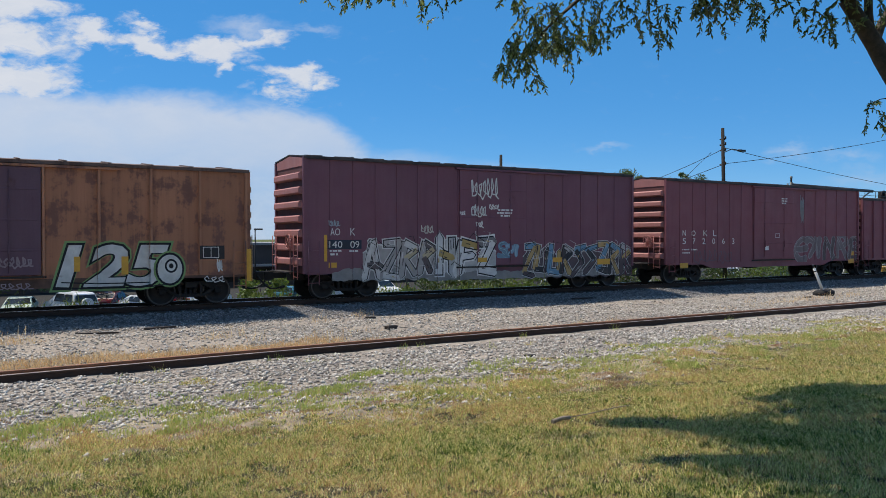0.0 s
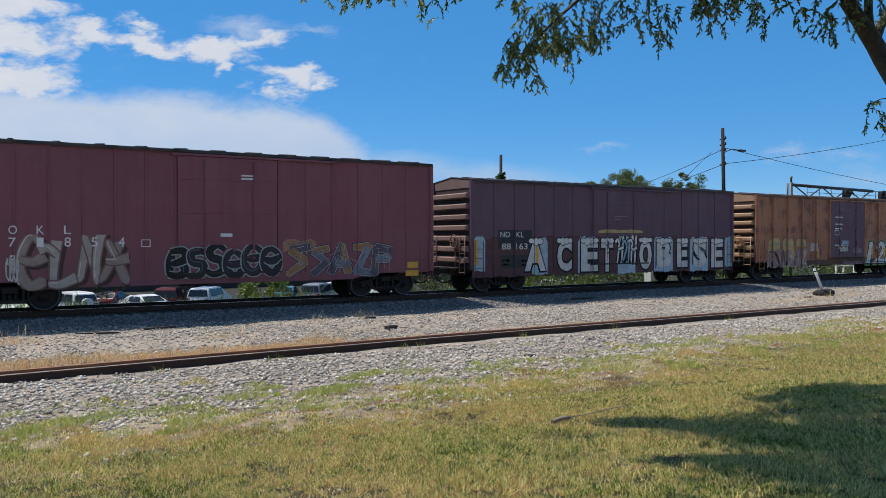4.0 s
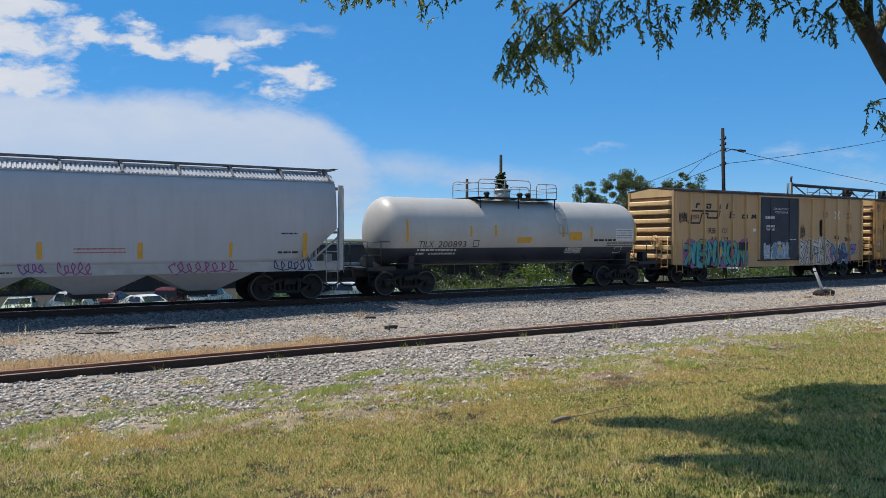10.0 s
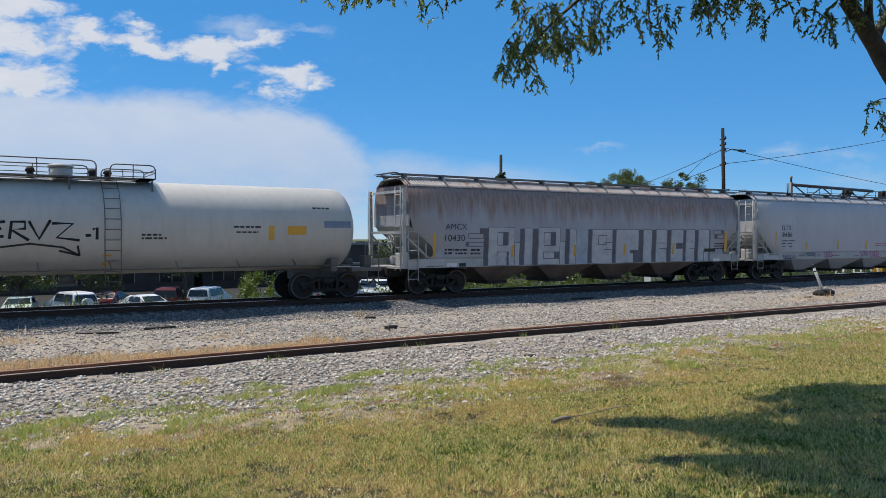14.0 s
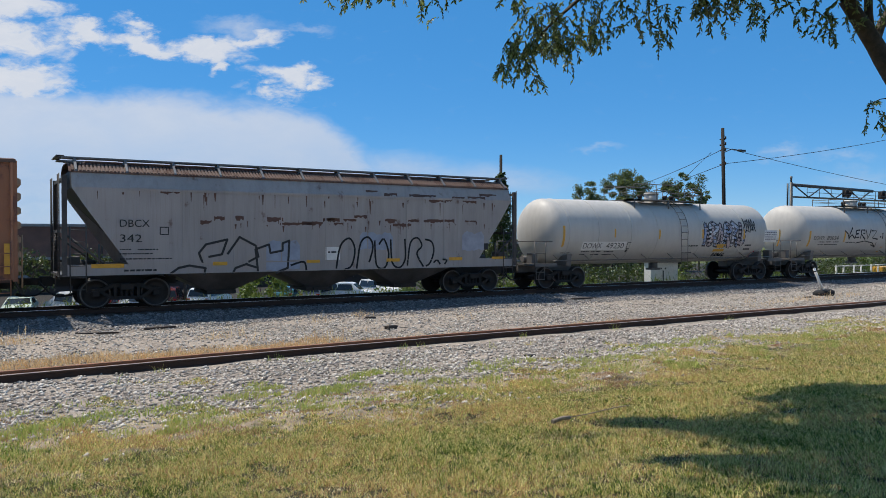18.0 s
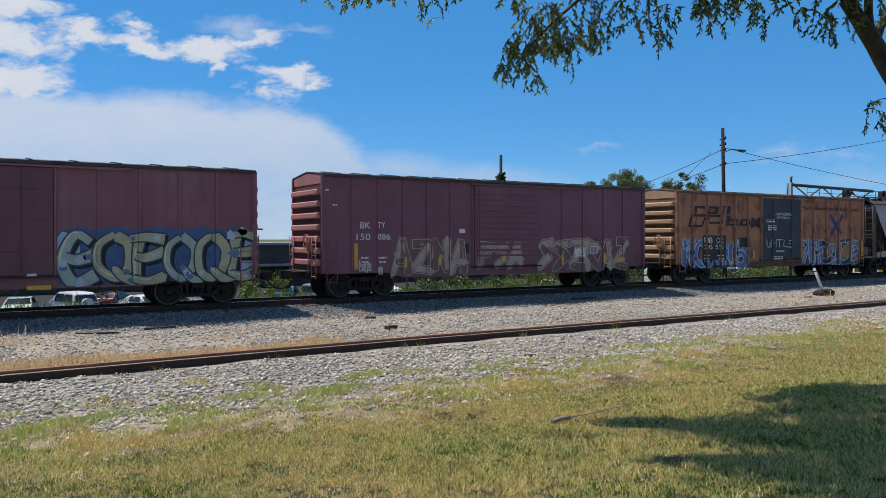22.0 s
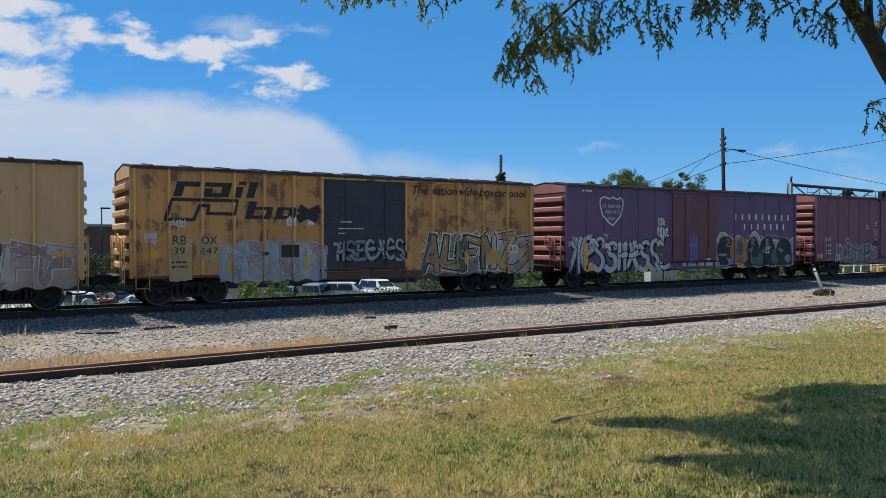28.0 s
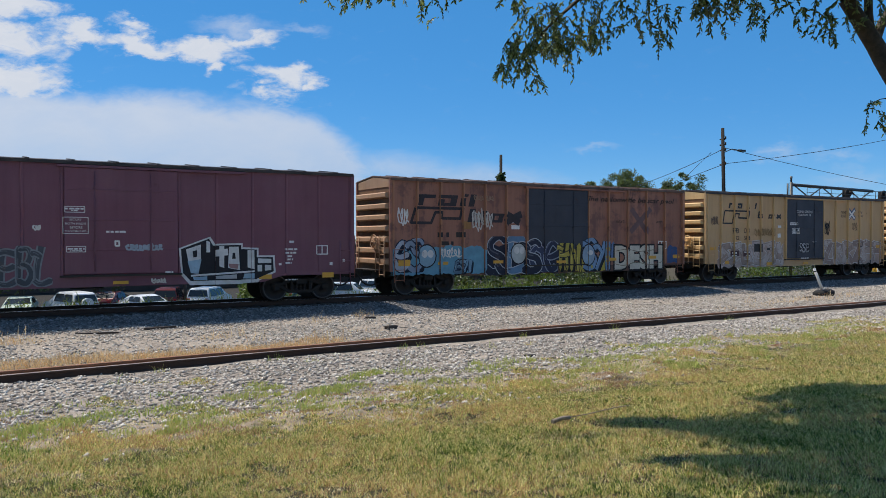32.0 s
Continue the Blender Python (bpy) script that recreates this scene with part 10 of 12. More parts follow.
scrap("wood_scrap", 4.6, 23.0, 0.9, 0.10, 0.06, 10, "dark splintered timber lying on gravel")
scrap("wood_scrap", 2.9, 22.8, 1.1, 0.10, 0.05, -12, "long dark splintered timber lying on gravel")
scrap("tie_plate", 10.35, 19.75, 0.36, 0.22, 0.12, 25, "dark rusty tie plate lying on gravel")
scrap("tie_plate", 11.15, 22.7, 0.32, 0.18, 0.06, 5, "small dark scrap lying on earth")
scrap("dark_stone", 10.5, 13.4, 0.30, 0.14, 0.05, 15, "dark hole-like clod in the gravel")
branch = bmesh.new()
tube(branch, [Vector((6.02 + 0.28 * i, 7.16 + 0.045 * i + 0.015 * math.sin(i * 2.1), ground_z(6.0, 7.2 + 0.045 * i) + 0.035)) for i in range(6)], 0.007, 6)
tube(branch, [Vector((5.92, 7.13, ground_z(6.0, 7.13) + 0.03)), Vector((6.10, 7.17, ground_z(6.0, 7.17) + 0.045)), Vector((6.26, 7.21, ground_z(6.0, 7.2) + 0.03))], 0.026, 7)
solid("broken_branch", branch, grainy("dry_branch_bark", (0.27, 0.22, 0.165), 0.9, 0.0, 0.4, 12.0), "long thin broken branch lying in grass", "branch")
scrap("wood_scrap", 21.5, 24.0, 1.0, 0.25, 0.05, 0, "dark flat scrap on ballast")
scrap("wood_scrap", 31.3, 20.3, 0.7, 0.14, 0.08, 8, "dark rotten wood among dry weeds")

TYRE = grainy("black_tyre_rubber", (0.008, 0.008, 0.009), 0.85, 0.0, 0.3, 6.0)
# leaning marker post with a rubber base
marker = empty("marker_post", pose(33.2, 20.75, ground_z(33, 20.75)), "white plastic marker post leaning in a black rubber base", "marker post")
bm = bmesh.new()
lathe(bm, [(0.0, 0.40), (0.06, 0.46), (0.20, 0.46), (0.27, 0.36), (0.28, 0.20)], (0, 0, 0.0), "z", 20)
part("rubber_base", bm, TYRE, marker, "black rubber ring base").matrix_basis = pose(0, 0, 0.0, -4, -6, 0)
bm = bmesh.new()
rod(bm, (0, 0, 0.10), (-0.62, 0.10, 1.28), 0.065, 12, 0.06)
part("post", bm, WHITE, marker, "white tubular post")
bm = bmesh.new()
rod(bm, (-0.60, 0.097, 1.25), (-0.70, 0.113, 1.44), 0.03, 8, 0.035)
rod(bm, (-0.545, 0.09, 1.12), (-0.565, 0.093, 1.17), 0.07, 12)
part("tip", bm, BLACKP, marker)

# ---- the near tree, whose limb and hanging sprays frame the view ----
BARK = grainy("dark_bark", (0.10, 0.082, 0.068), 0.95, 0.0, 0.45, 14.0, 0.9, 60.0)


def leaf_material(name, a, b, c, thin=0.40):
    n = Nodes(name)
    col = n.mix(n.island(), a, b)
    col = n.mix(n.smooth(n.noise(1.7, 3), 0.5, 0.7, 0.0, 0.7), col, c)
    tr = n.t.nodes.new("ShaderNodeBsdfTranslucent")
    n.put(tr.inputs[0], n.mix(0.5, col, (0.34, 0.40, 0.05)))
    mixer = n.t.nodes.new("ShaderNodeMixShader")
    mixer.inputs[0].default_value = thin
    n.t.links.new(n.bsdf.outputs[0], mixer.inputs[1])
    n.t.links.new(tr.outputs[0], mixer.inputs[2])
    n.t.links.new(mixer.outputs[0], n.out.inputs[0])
    return n.done(col, 0.45, 0.0, 0.4)


LEAF = leaf_material("tree_leaves", (0.09, 0.145, 0.07), (0.28, 0.35, 0.185), (0.56, 0.58, 0.40))
FAR_LEAF = leaf_material("far_leaves", (0.028, 0.05, 0.014), (0.06, 0.085, 0.028), (0.10, 0.12, 0.04), 0.12)
EMB_WEED = leaf_material("bank_weed_leaves", (0.06, 0.11, 0.02), (0.14, 0.21, 0.045), (0.28, 0.30, 0.09), 0.3)
# far trees: distance haze is painted in as paler leaf colours
HAZE_LEAF = leaf_material("hazed_distant_leaves", (0.055, 0.085, 0.045), (0.10, 0.14, 0.07), (0.14, 0.17, 0.09), 0.3)
BUSH_LEAF = leaf_material("bush_leaves", (0.045, 0.085, 0.015), (0.10, 0.16, 0.03), (0.17, 0.22, 0.05), 0.25)


def leaf_mesh(name, p, d, size, material, droop=0.0, slim=0.40):
    """Leaves as folded lozenges at points p, pointing along d."""
    n = len(p)
    d = d / np.linalg.norm(d, axis=1, keepdims=True)
    up = RNG.normal(size=(n, 3))
    s = np.cross(d, up)
    s /= np.linalg.norm(s, axis=1, keepdims=True) + 1e-9
    nn = np.cross(s, d)
    L = size[:, None]
    tip = p + d * L
    mid = p + d * L * 0.45
    a = mid + s * L * slim * 0.5 - nn * L * 0.06
    b = mid - s * L * slim * 0.5 - nn * L * 0.06
    v = np.stack([p, a, tip, b], 1).reshape(-1, 3)
    f = (np.arange(n)[:, None, None] * 4 + np.array([(0, 1, 2), (0, 2, 3)])[None]).reshape(-1, 3)
    return mesh_np(name, v, f, material)


def at(a, b, h):
    """A point a metres across and b metres along the viewer's line, at height h."""
    return AX * a + AF * b + Vector((0, 0, h))


def limb(pts, r0, r1, material, parent, name="limb", seg=9):
    bm = bmesh.new()
    n = len(pts) - 1
    fine = []
    for i in range(n):
        p0, p1, p2, p3 = pts[max(0, i - 1)], pts[i], pts[i + 1], pts[min(n, i + 2)]
        for k in range(5):
            t = k / 5
            fine.append(0.5 * ((2 * p1) + (p2 - p0) * t + (2 * p0 - 5 * p1 + 4 * p2 - p3) * t * t + (3 * p1 - p0 - 3 * p2 + p3) * t ** 3))
    fine.append(pts[-1])
    m = len(fine)
    rings = []
    for i, c in enumerate(fine):
        d = (fine[min(m - 1, i + 1)] - fine[max(0, i - 1)]).normalized()
        u = d.orthogonal().normalized()
        w = d.cross(u)
        r = r0 + (r1 - r0) * i / (m - 1)
        rings.append([bm.verts.new(c + (u * math.cos(q) + w * math.sin(q)) * r * (1 + 0.12 * noise.noise(c * 3 + Vector((q, 0, 0))))) for q in [2 * math.pi * k / seg for k in range(seg)]])
    for ra, rb in zip(rings, rings[1:]):
        for k in range(seg):
            j = (k + 1) % seg
            f = bm.faces.new((ra[k], ra[j], rb[j], rb[k]))
            f.smooth = True
    bm.faces.new(rings[0][::-1])
    bm.faces.new(rings[-1])
    return part(name, bm, material, parent), fine


def near_tree():
    tree = empty("tree", pose(0, 0, 0), "broad shade tree with dark bark and drooping green leaves", "tree")
    base = at(6.55, 10.0, 0.0)
    base.z = ground_z(base.x, base.y) - 0.1
    fork = at(5.22, 10.0, 5.28)
    limb([base, at(6.45, 10.0, 1.6), at(6.2, 10.0, 3.5), at(5.72, 10.0, 4.5), fork], 0.20, 0.085, BARK, tree, "trunk", 14)
    limb([at(5.62, 10.0, 4.68), at(5.55, 10.05, 5.1), at(5.62, 10.1, 6.0), at(5.9, 10.3, 7.6)], 0.065, 0.03, BARK, tree)
    limb([at(5.66, 10.1, 4.62), at(5.92, 10.3, 5.15), at(6.9, 10.6, 6.4), at(7.6, 10.8, 7.6)], 0.07, 0.03, BARK, tree)
    bows = [
        [fork, at(4.9, 10.0, 5.75), at(3.6, 10.1, 6.2), at(2.4, 10.1, 5.75), at(1.5, 10.0, 5.05), at(0.95, 9.95, 4.45)],
        [fork, at(5.0, 9.8, 5.9), at(3.4, 9.6, 6.7), at(1.2, 9.5, 6.6), at(-0.6, 9.6, 5.9), at(-1.3, 9.6, 5.2)],
        [fork, at(5.1, 10.3, 6.2), at(4.3, 10.8, 7.2), at(2.8, 11.2, 7.7), at(1.0, 11.3, 7.3)],
        [fork, at(5.2, 9.7, 5.7), at(4.7, 9.2, 6.1), at(3.9, 8.9, 6.0), at(3.3, 8.8, 5.5)],
        [fork, at(5.1, 9.4, 6.4), at(5.2, 8.9, 7.3), at(4.6, 8.6, 7.6)],
    ]
    for b in bows:
        limb(b, 0.06, 0.010, BARK, tree, "limb", 7)
    P, D, S = [], [], []
    twig = bmesh.new()
    rng = random.Random(4)

    def spray(p, length, leaves, size=0.085, way=None):
        """One drooping twig with leaflets along it."""
        d = way or Vector((rng.uniform(-1, 1), rng.uniform(-1, 1), rng.uniform(-0.6, 0.2)))
        d.normalize()
        q = p.copy()
        step = length / 6
        pts = [q.copy()]
        for i in range(6):
            d = (d + Vector((rng.uniform(-0.25, 0.25), rng.uniform(-0.25, 0.25), -0.28))).normalized()
            q = q + d * step
            pts.append(q.copy())
            for k in range(max(1, leaves // 6)):
                o = pts[-2].lerp(pts[-1], rng.random())
                e = (d * 0.8 + Vector((rng.uniform(-1, 1), rng.uniform(-1, 1), rng.uniform(-0.9, 0.3)))).normalized()
                P.append(tuple(o)), D.append(tuple(e)), S.append(size * rng.uniform(0.65, 1.2))
        for a, b in zip(pts, pts[1:]):
            rod(twig, a, b, 0.0045, 3, caps=False)

    # hanging clusters that dip into the view: (across, along, height, spread, number)
    tips_left = [(-1.20, 9.6, 5.32, 0.10, 7), (-0.90, 9.6, 5.34, 0.12, 10), (-0.62, 9.65, 5.30, 0.08, 5), (-0.16, 9.6, 5.42, 0.14, 14), (-1.3, 9.6, 5.45, 0.3, 16), (-0.5, 9.6, 5.55, 0.4, 18), (0.80, 9.95, 4.36, 0.07, 5), (0.88, 9.95, 4.55, 0.10, 9),
            (1.00, 9.95, 4.66, 0.12, 14), (1.12, 9.95, 4.78, 0.14, 14), (1.12, 9.95, 4.48, 0.09, 9), (1.20, 9.98, 4.28, 0.04, 4), (1.30, 9.98, 4.80, 0.16, 20), (1.55, 10.0, 4.70, 0.12, 16), (1.25, 10.0, 5.10, 0.16, 14), (1.05, 9.95, 5.36, 0.12, 8)]
    tips_middle = [(1.80, 10.0, 4.78, 0.14, 16), (1.52, 10.0, 4.95, 0.18, 18), (1.40, 10.0, 5.12, 0.16, 12), (1.75, 10.0, 4.98, 0.18, 18), (1.95, 10.0, 5.08, 0.18, 14), (2.10, 10.05, 4.92, 0.12, 9), (2.15, 10.0, 5.3, 0.22, 14), (1.75, 10.0, 5.35, 0.25, 16),
            (2.55, 10.05, 5.25, 0.16, 14), (2.50, 10.0, 5.05, 0.10, 7), (2.86, 10.05, 5.12, 0.10, 10), (2.84, 10.0, 4.84, 0.08, 9), (2.75, 10.05, 5.38, 0.2, 14), (3.30, 9.8, 5.26, 0.10, 9)]
    tips_right = [(3.28, 9.6, 5.14, 0.11, 12), (3.36, 9.5, 4.98, 0.07, 8), (3.62, 9.6, 5.24, 0.10, 9), (4.00, 9.7, 5.14, 0.11, 12), (4.25, 9.8, 5.28, 0.12, 9), (4.75, 9.9, 5.20, 0.14, 10), (4.95, 9.9, 5.05, 0.12, 8), (5.12, 9.95, 4.92, 0.10, 6),
            (5.15, 9.9, 5.25, 0.12, 8), (5.74, 10.3, 3.98, 0.05, 3), (5.88, 10.3, 3.86, 0.07, 5), (6.0, 10.3, 3.82, 0.07, 5), (5.62, 9.9, 5.28, 0.15, 8), (5.95, 10.1, 5.2, 0.2, 10)]
    for a, b, h, r, n in tips_left + tips_middle + tips_right:
        for _ in range(n if a < 1.5 or a > 2.95 else max(3, int(n * 0.85))):
            spray(at(a + rng.gauss(0, r), b + rng.gauss(0, r * 1.6), h + rng.gauss(0, r * 0.7)), rng.uniform(0.16, 0.32), 20, 0.072)
    limb([at(6.35, 10.15, 3.5), at(6.15, 10.3, 3.95), at(5.92, 10.3, 4.05), at(5.72, 10.3, 3.98)], 0.014, 0.004, BARK, tree, "twig", 5)
    # the crown above: solid masses with gaps between the boughs, told by where the sun lays them on the lawn
    def leafy(a, b, h):
        ga, gb = a + 0.45 * (h - 0.1), b - 0.216 * (h - 0.1)
        t = ga / max(gb, 0.1)
        k = noise.noise(Vector((ga * 1.5, gb * 1.5, 1.0)))
        if t > 0.59 or gb < 5.3 or t < 0.1:
            return 0
        if 2.6 < ga < 4.15 and 8.45 < gb < 9.45:
            return 1
        fleck = noise.noise(Vector((ga * 2.6, gb * 3.4, 7.0)))
        if t > 0.43 + 0.05 * k and 6.5 < gb < 10.9 and 0.6 * k + fleck > (-0.30 if t > 0.5 else -0.12):
            return 2
        if t > 0.45 and gb < 6.8 and k + 0.6 * fleck > 0.0:
            return 2
        s = (ga - 1.85) / 1.85
        if 0.5 < s < 1.1 and -0.55 < gb - 9.25 + 1.1 * s < 0.1:
            return 2
        if 1.7 < ga < 3.0 and abs(gb - 7.32 + 0.26 * ga) < 0.12 and k > -0.1:
            return 2
        return 1

    for _ in range(2400):
        a, b = rng.uniform(0.6, 9.5), rng.uniform(6.0, 16.5)
        low = 2.18 + 0.3108 * b + 0.8
        h = rng.uniform(low, low + 2.2)
        if ((a - 5.0) / 4.4) ** 2 + ((b - 11.2) / 5.2) ** 2 + ((h - 6.8) / 2.7) ** 2 > 1.0:
            continue
        kind = leafy(a, b, h)
        if kind == 1 or (kind == 0 and (rng.random() < 0.4 or noise.noise(Vector((a * 0.7, b * 0.7, h * 0.7))) < -0.05 + 0.2 * max(0.0, b - 11.0))):
            continue
        c = at(a, b, h)
        for _k in range(17):
            spray(c + Vector((rng.gauss(0, 0.19), rng.gauss(0, 0.19), rng.gauss(0, 0.15))), rng.uniform(0.2, 0.38), 12, 0.15)
    # an unseen long bough, added to lay a strip of shade on the lawn
    limb([at(5.1, 10.0, 6.0), at(3.0, 9.9, 7.3), at(0.6, 10.1, 7.3), at(-0.9, 10.6, 6.75)], 0.06, 0.012, BARK, tree, "limb", 7)
    for i in range(110):
        s = 0.8 * (i + 0.5) / 110
        h = rng.uniform(6.55, 7.1)
        ga, gb = 2.25 + 1.55 * s, 9.25 - 1.05 * s - 0.45 * max(0.0, s - 0.3) + rng.gauss(0, 0.05 + 0.08 * s)
        for _k in range(6):
            spray(at(ga - 0.45 * h + rng.gauss(0, 0.10), gb + 0.216 * h + rng.gauss(0, 0.05), h), rng.uniform(0.2, 0.35), 12, 0.15)
    # an unseen low bough over the viewer's side, added to shade the lawn
    limb([at(5.3, 10.0, 5.15), at(4.4, 8.9, 6.1), at(2.6, 8.4, 6.3), at(0.2, 8.2, 6.2)], 0.07, 0.012, BARK, tree, "limb", 7)
    for _ in range(150):
        a, b = rng.uniform(-0.5, 3.2), rng.uniform(6.4, 9.8)
        low = 2.18 + 0.3108 * b + 0.85
        h = rng.uniform(low, low + 1.1)
        if leafy(a, b, h) == 1 or noise.noise(Vector((a * 1.1, b * 1.1, 3.0))) < -0.25 + (0.15 if b < 7.2 else 0.0):
            continue
        c = at(a, b, h)
        for _k in range(18):
            spray(c + Vector((rng.gauss(0, 0.24), rng.gauss(0, 0.24), rng.gauss(0, 0.12))), rng.uniform(0.25, 0.4), 12, 0.17)
    for i in range(170):
        s = rng.random() ** 0.7
        h = rng.uniform(5.95, 6.5)
        spray(at(2.0 + 1.1 * s - 0.45 * h + rng.gauss(0, 0.08), 6.9 - 0.33 * s + 0.216 * h + rng.gauss(0, 0.05 + 0.10 * s), h), rng.uniform(0.2, 0.35), 12, 0.14)
    tw = part("twig", twig, BARK, tree)
    tw["kind"] = "stuff"
    me = leaf_mesh("leaves", np.array(P), np.array(D), np.array(S), LEAF)
    ob = new("leaves", me)
    ob.parent = tree
    ob["kind"] = "stuff"


near_tree()


def crown_tree(name, x, y, base, top, spread, label, leaves=2600, size=0.28, material=None, seed=1, trunk=0.18, category="tree", bare=0.35):
    """A tree or bush seen from afar: trunk, limbs, and a crown of leaf clumps with gaps."""
    rng = random.Random(seed)
    h = top - base
    tree = empty(name, pose(x, y, base), label, category)
    limb([Vector((0, 0, -0.1)), Vector((rng.uniform(-0.1, 0.1), 0, h * 0.3)), Vector((rng.uniform(-0.3, 0.3), 0.1, h * 0.75))], trunk, trunk * 0.4, BARK, tree, "trunk", 8)
    cl = []
    for k in range(7):
        a = rng.uniform(0, 6.28)
        r = spread * rng.uniform(0.45, 0.85)
        e = Vector((math.cos(a) * r, math.sin(a) * r, h * rng.uniform(0.55, 0.92)))
        limb([Vector((0, 0, h * rng.uniform(0.25, 0.45))), e * 0.6 + Vector((0, 0, h * 0.18)), e], trunk * 0.4, trunk * 0.08, BARK, tree, "limb", 5)
        cl.append((e, spread * rng.uniform(0.22, 0.38)))
    for k in range(60 if leaves > 4000 else 26):
        a = rng.uniform(0, 6.28)
        r = spread * math.sqrt(rng.random()) * 0.8
        z = h * rng.uniform(max(bare + 0.08, 0.42 if leaves > 4000 else 0.0), 0.95)
        cl.append((Vector((math.cos(a) * r, math.sin(a) * r, z * (1 - 0.25 * (r / spread) ** 2))), spread * (rng.uniform(0.12, 0.24) if leaves > 4000 else rng.uniform(0.18, 0.36))))
    P = []
    for c, r in cl:
        n = leaves // len(cl)
        o = RNG.normal(size=(n, 3))
        o /= np.linalg.norm(o, axis=1, keepdims=True)
        o *= (RNG.random((n, 1)) ** 0.5) * r * np.array([1, 1, 0.75])
        P.append(np.array(c)[None] + o)
    P = np.concatenate(P)
    D = RNG.normal(size=P.shape) + np.array([0, 0, -0.3])
    ob = new("leaves", leaf_mesh("leaves", P, D, size * RNG.uniform(0.6, 1.2, len(P)), material or FAR_LEAF, slim=0.55))
    ob.parent = tree
    ob["kind"] = "stuff"
    return tree


crown_tree("tree", 81.6, 90, -4, 12.3, 2.6, "far green tree with a loose crown", 9500, 0.27, HAZE_LEAF, seed=11, bare=0.1)
crown_tree("tree", 89.6, 90, -4, 14.6, 4.9, "far green tree with a broad crown", 24000, 0.27, HAZE_LEAF, seed=12, bare=0.1)
crown_tree("tree", 100.6, 88, -4, 13.7, 4.2, "far green tree with a ragged crown", 20000, 0.27, HAZE_LEAF, seed=13, bare=0.1)
crown_tree("tree", 105.0, 88, -4, 11.9, 2.3, "small far green tree", 7000, 0.27, HAZE_LEAF, seed=14, bare=0.1)
crown_tree("tree", 14.2, 62, -3.4, 3.6, 2.6, "grey-green tree before a brick building", 2600, 0.26, seed=15)
crown_tree("tree", 3.0, 62, -3.4, 1.6, 2.4, "grey-green shrubby tree before a brick building", 2200, 0.26, seed=16)
crown_tree("tree", 8.0, 64, -3.4, 1.2, 2.2, "grey-green shrubby tree before a brick building", 2200, 0.26, seed=17)
crown_tree("tree", 36.5, 66, -4, 3.0, 4.0, "dark green tree beyond the parking lot", 2600, 0.3, seed=18)
crown_tree("tree", 46.0, 68, -4, 3.4, 4.5, "dark green tree beyond the parking lot", 2600, 0.3, seed=19)
crown_tree("tree", 57.0, 70, -4, 3.0, 4.6, "dark green tree beyond the parking lot", 2600, 0.3, seed=20)
crown_tree("tree", 69.0, 72, -4, 3.2, 5.0, "dark green tree beyond the parking lot", 2600, 0.3, seed=21)
crown_tree("bush", 14.0, 42, -3.3, 0.35, 1.7, "bright green leafy bush below the embankment", 3000, 0.2, BUSH_LEAF, 22, 0.05, "bush", 0.1)
crown_tree("bush", 26.0, 42, -3.3, 0.05, 2.0, "green leafy bush below the embankment", 3000, 0.2, FAR_LEAF, 23, 0.05, "bush", 0.1)
crown_tree("bush", 22.5, 41, -3.7, -0.8, 1.8, "green leafy bush below the embankment", 2200, 0.2, BUSH_LEAF, 24, 0.05, "bush", 0.1)
crown_tree("bush", 29.5, 43, -3.3, -0.3, 2.2, "green leafy bush below the embankment", 2600, 0.2, FAR_LEAF, 25, 0.05, "bush", 0.1)
crown_tree("bush", 35.0, 42, -3.3, -0.2, 2.4, "dark green bush below the embankment", 2600, 0.2, FAR_LEAF, 26, 0.05, "bush", 0.1)
crown_tree("bush", 2.6, 44, -3.3, -1.2, 1.6, "green weeds and brush below the embankment", 1800, 0.18, BUSH_LEAF, 27, 0.05, "bush", 0.1)
crown_tree("bush", 5.2, 45, -3.3, -1.6, 1.4, "green weeds and brush below the embankment", 1600, 0.18, FAR_LEAF, 28, 0.05, "bush", 0.1)
crown_tree("bush", 20.0, 43, -3.3, -1.3, 1.4, "green weeds and brush below the embankment", 1600, 0.18, FAR_LEAF, 29, 0.05, "bush", 0.1)
tufts("embankment_weeds", spots(150, -4, 26, 29.8, 32.0, 0.2, 0.6, 0.4, 1.3, 51) + spots(120, 26, 75, 29.8, 32.5, 0.3, 0.8, 0.4, 1.2, 52), EMB_WEED, "tall green weeds on the bank behind the track", 60, 0.35, 1.15, 0.035)
for i, (x, y, h, w) in enumerate(((31.5, 40, 0.5, 2.0), (38.5, 41, 0.3, 2.4), (41.5, 40, 0.8, 2.2), (45.0, 42, 0.4, 2.6), (48.5, 40, 0.9, 2.4), (52.5, 42, 0.6, 2.8), (57.0, 41, 0.9, 2.8), (62.0, 43, 0.8, 3.0), (67.5, 42, 0.9, 3.2), (73.5, 44, 1.0, 3.4), (80.0, 45, 1.2, 3.6), (87.0, 46, 1.4, 3.8), (24.2, 40, -0.9, 1.5), (17.5, 41, -1.5, 1.2), (10.5, 42, -1.8, 1.2))):
    crown_tree("bush", x, y, -3.3, h, w, "dark green leafy bush below the embankment", 2300, 0.22, FAR_LEAF if i % 3 else BUSH_LEAF, 40 + i, 0.05, "bush", 0.08)

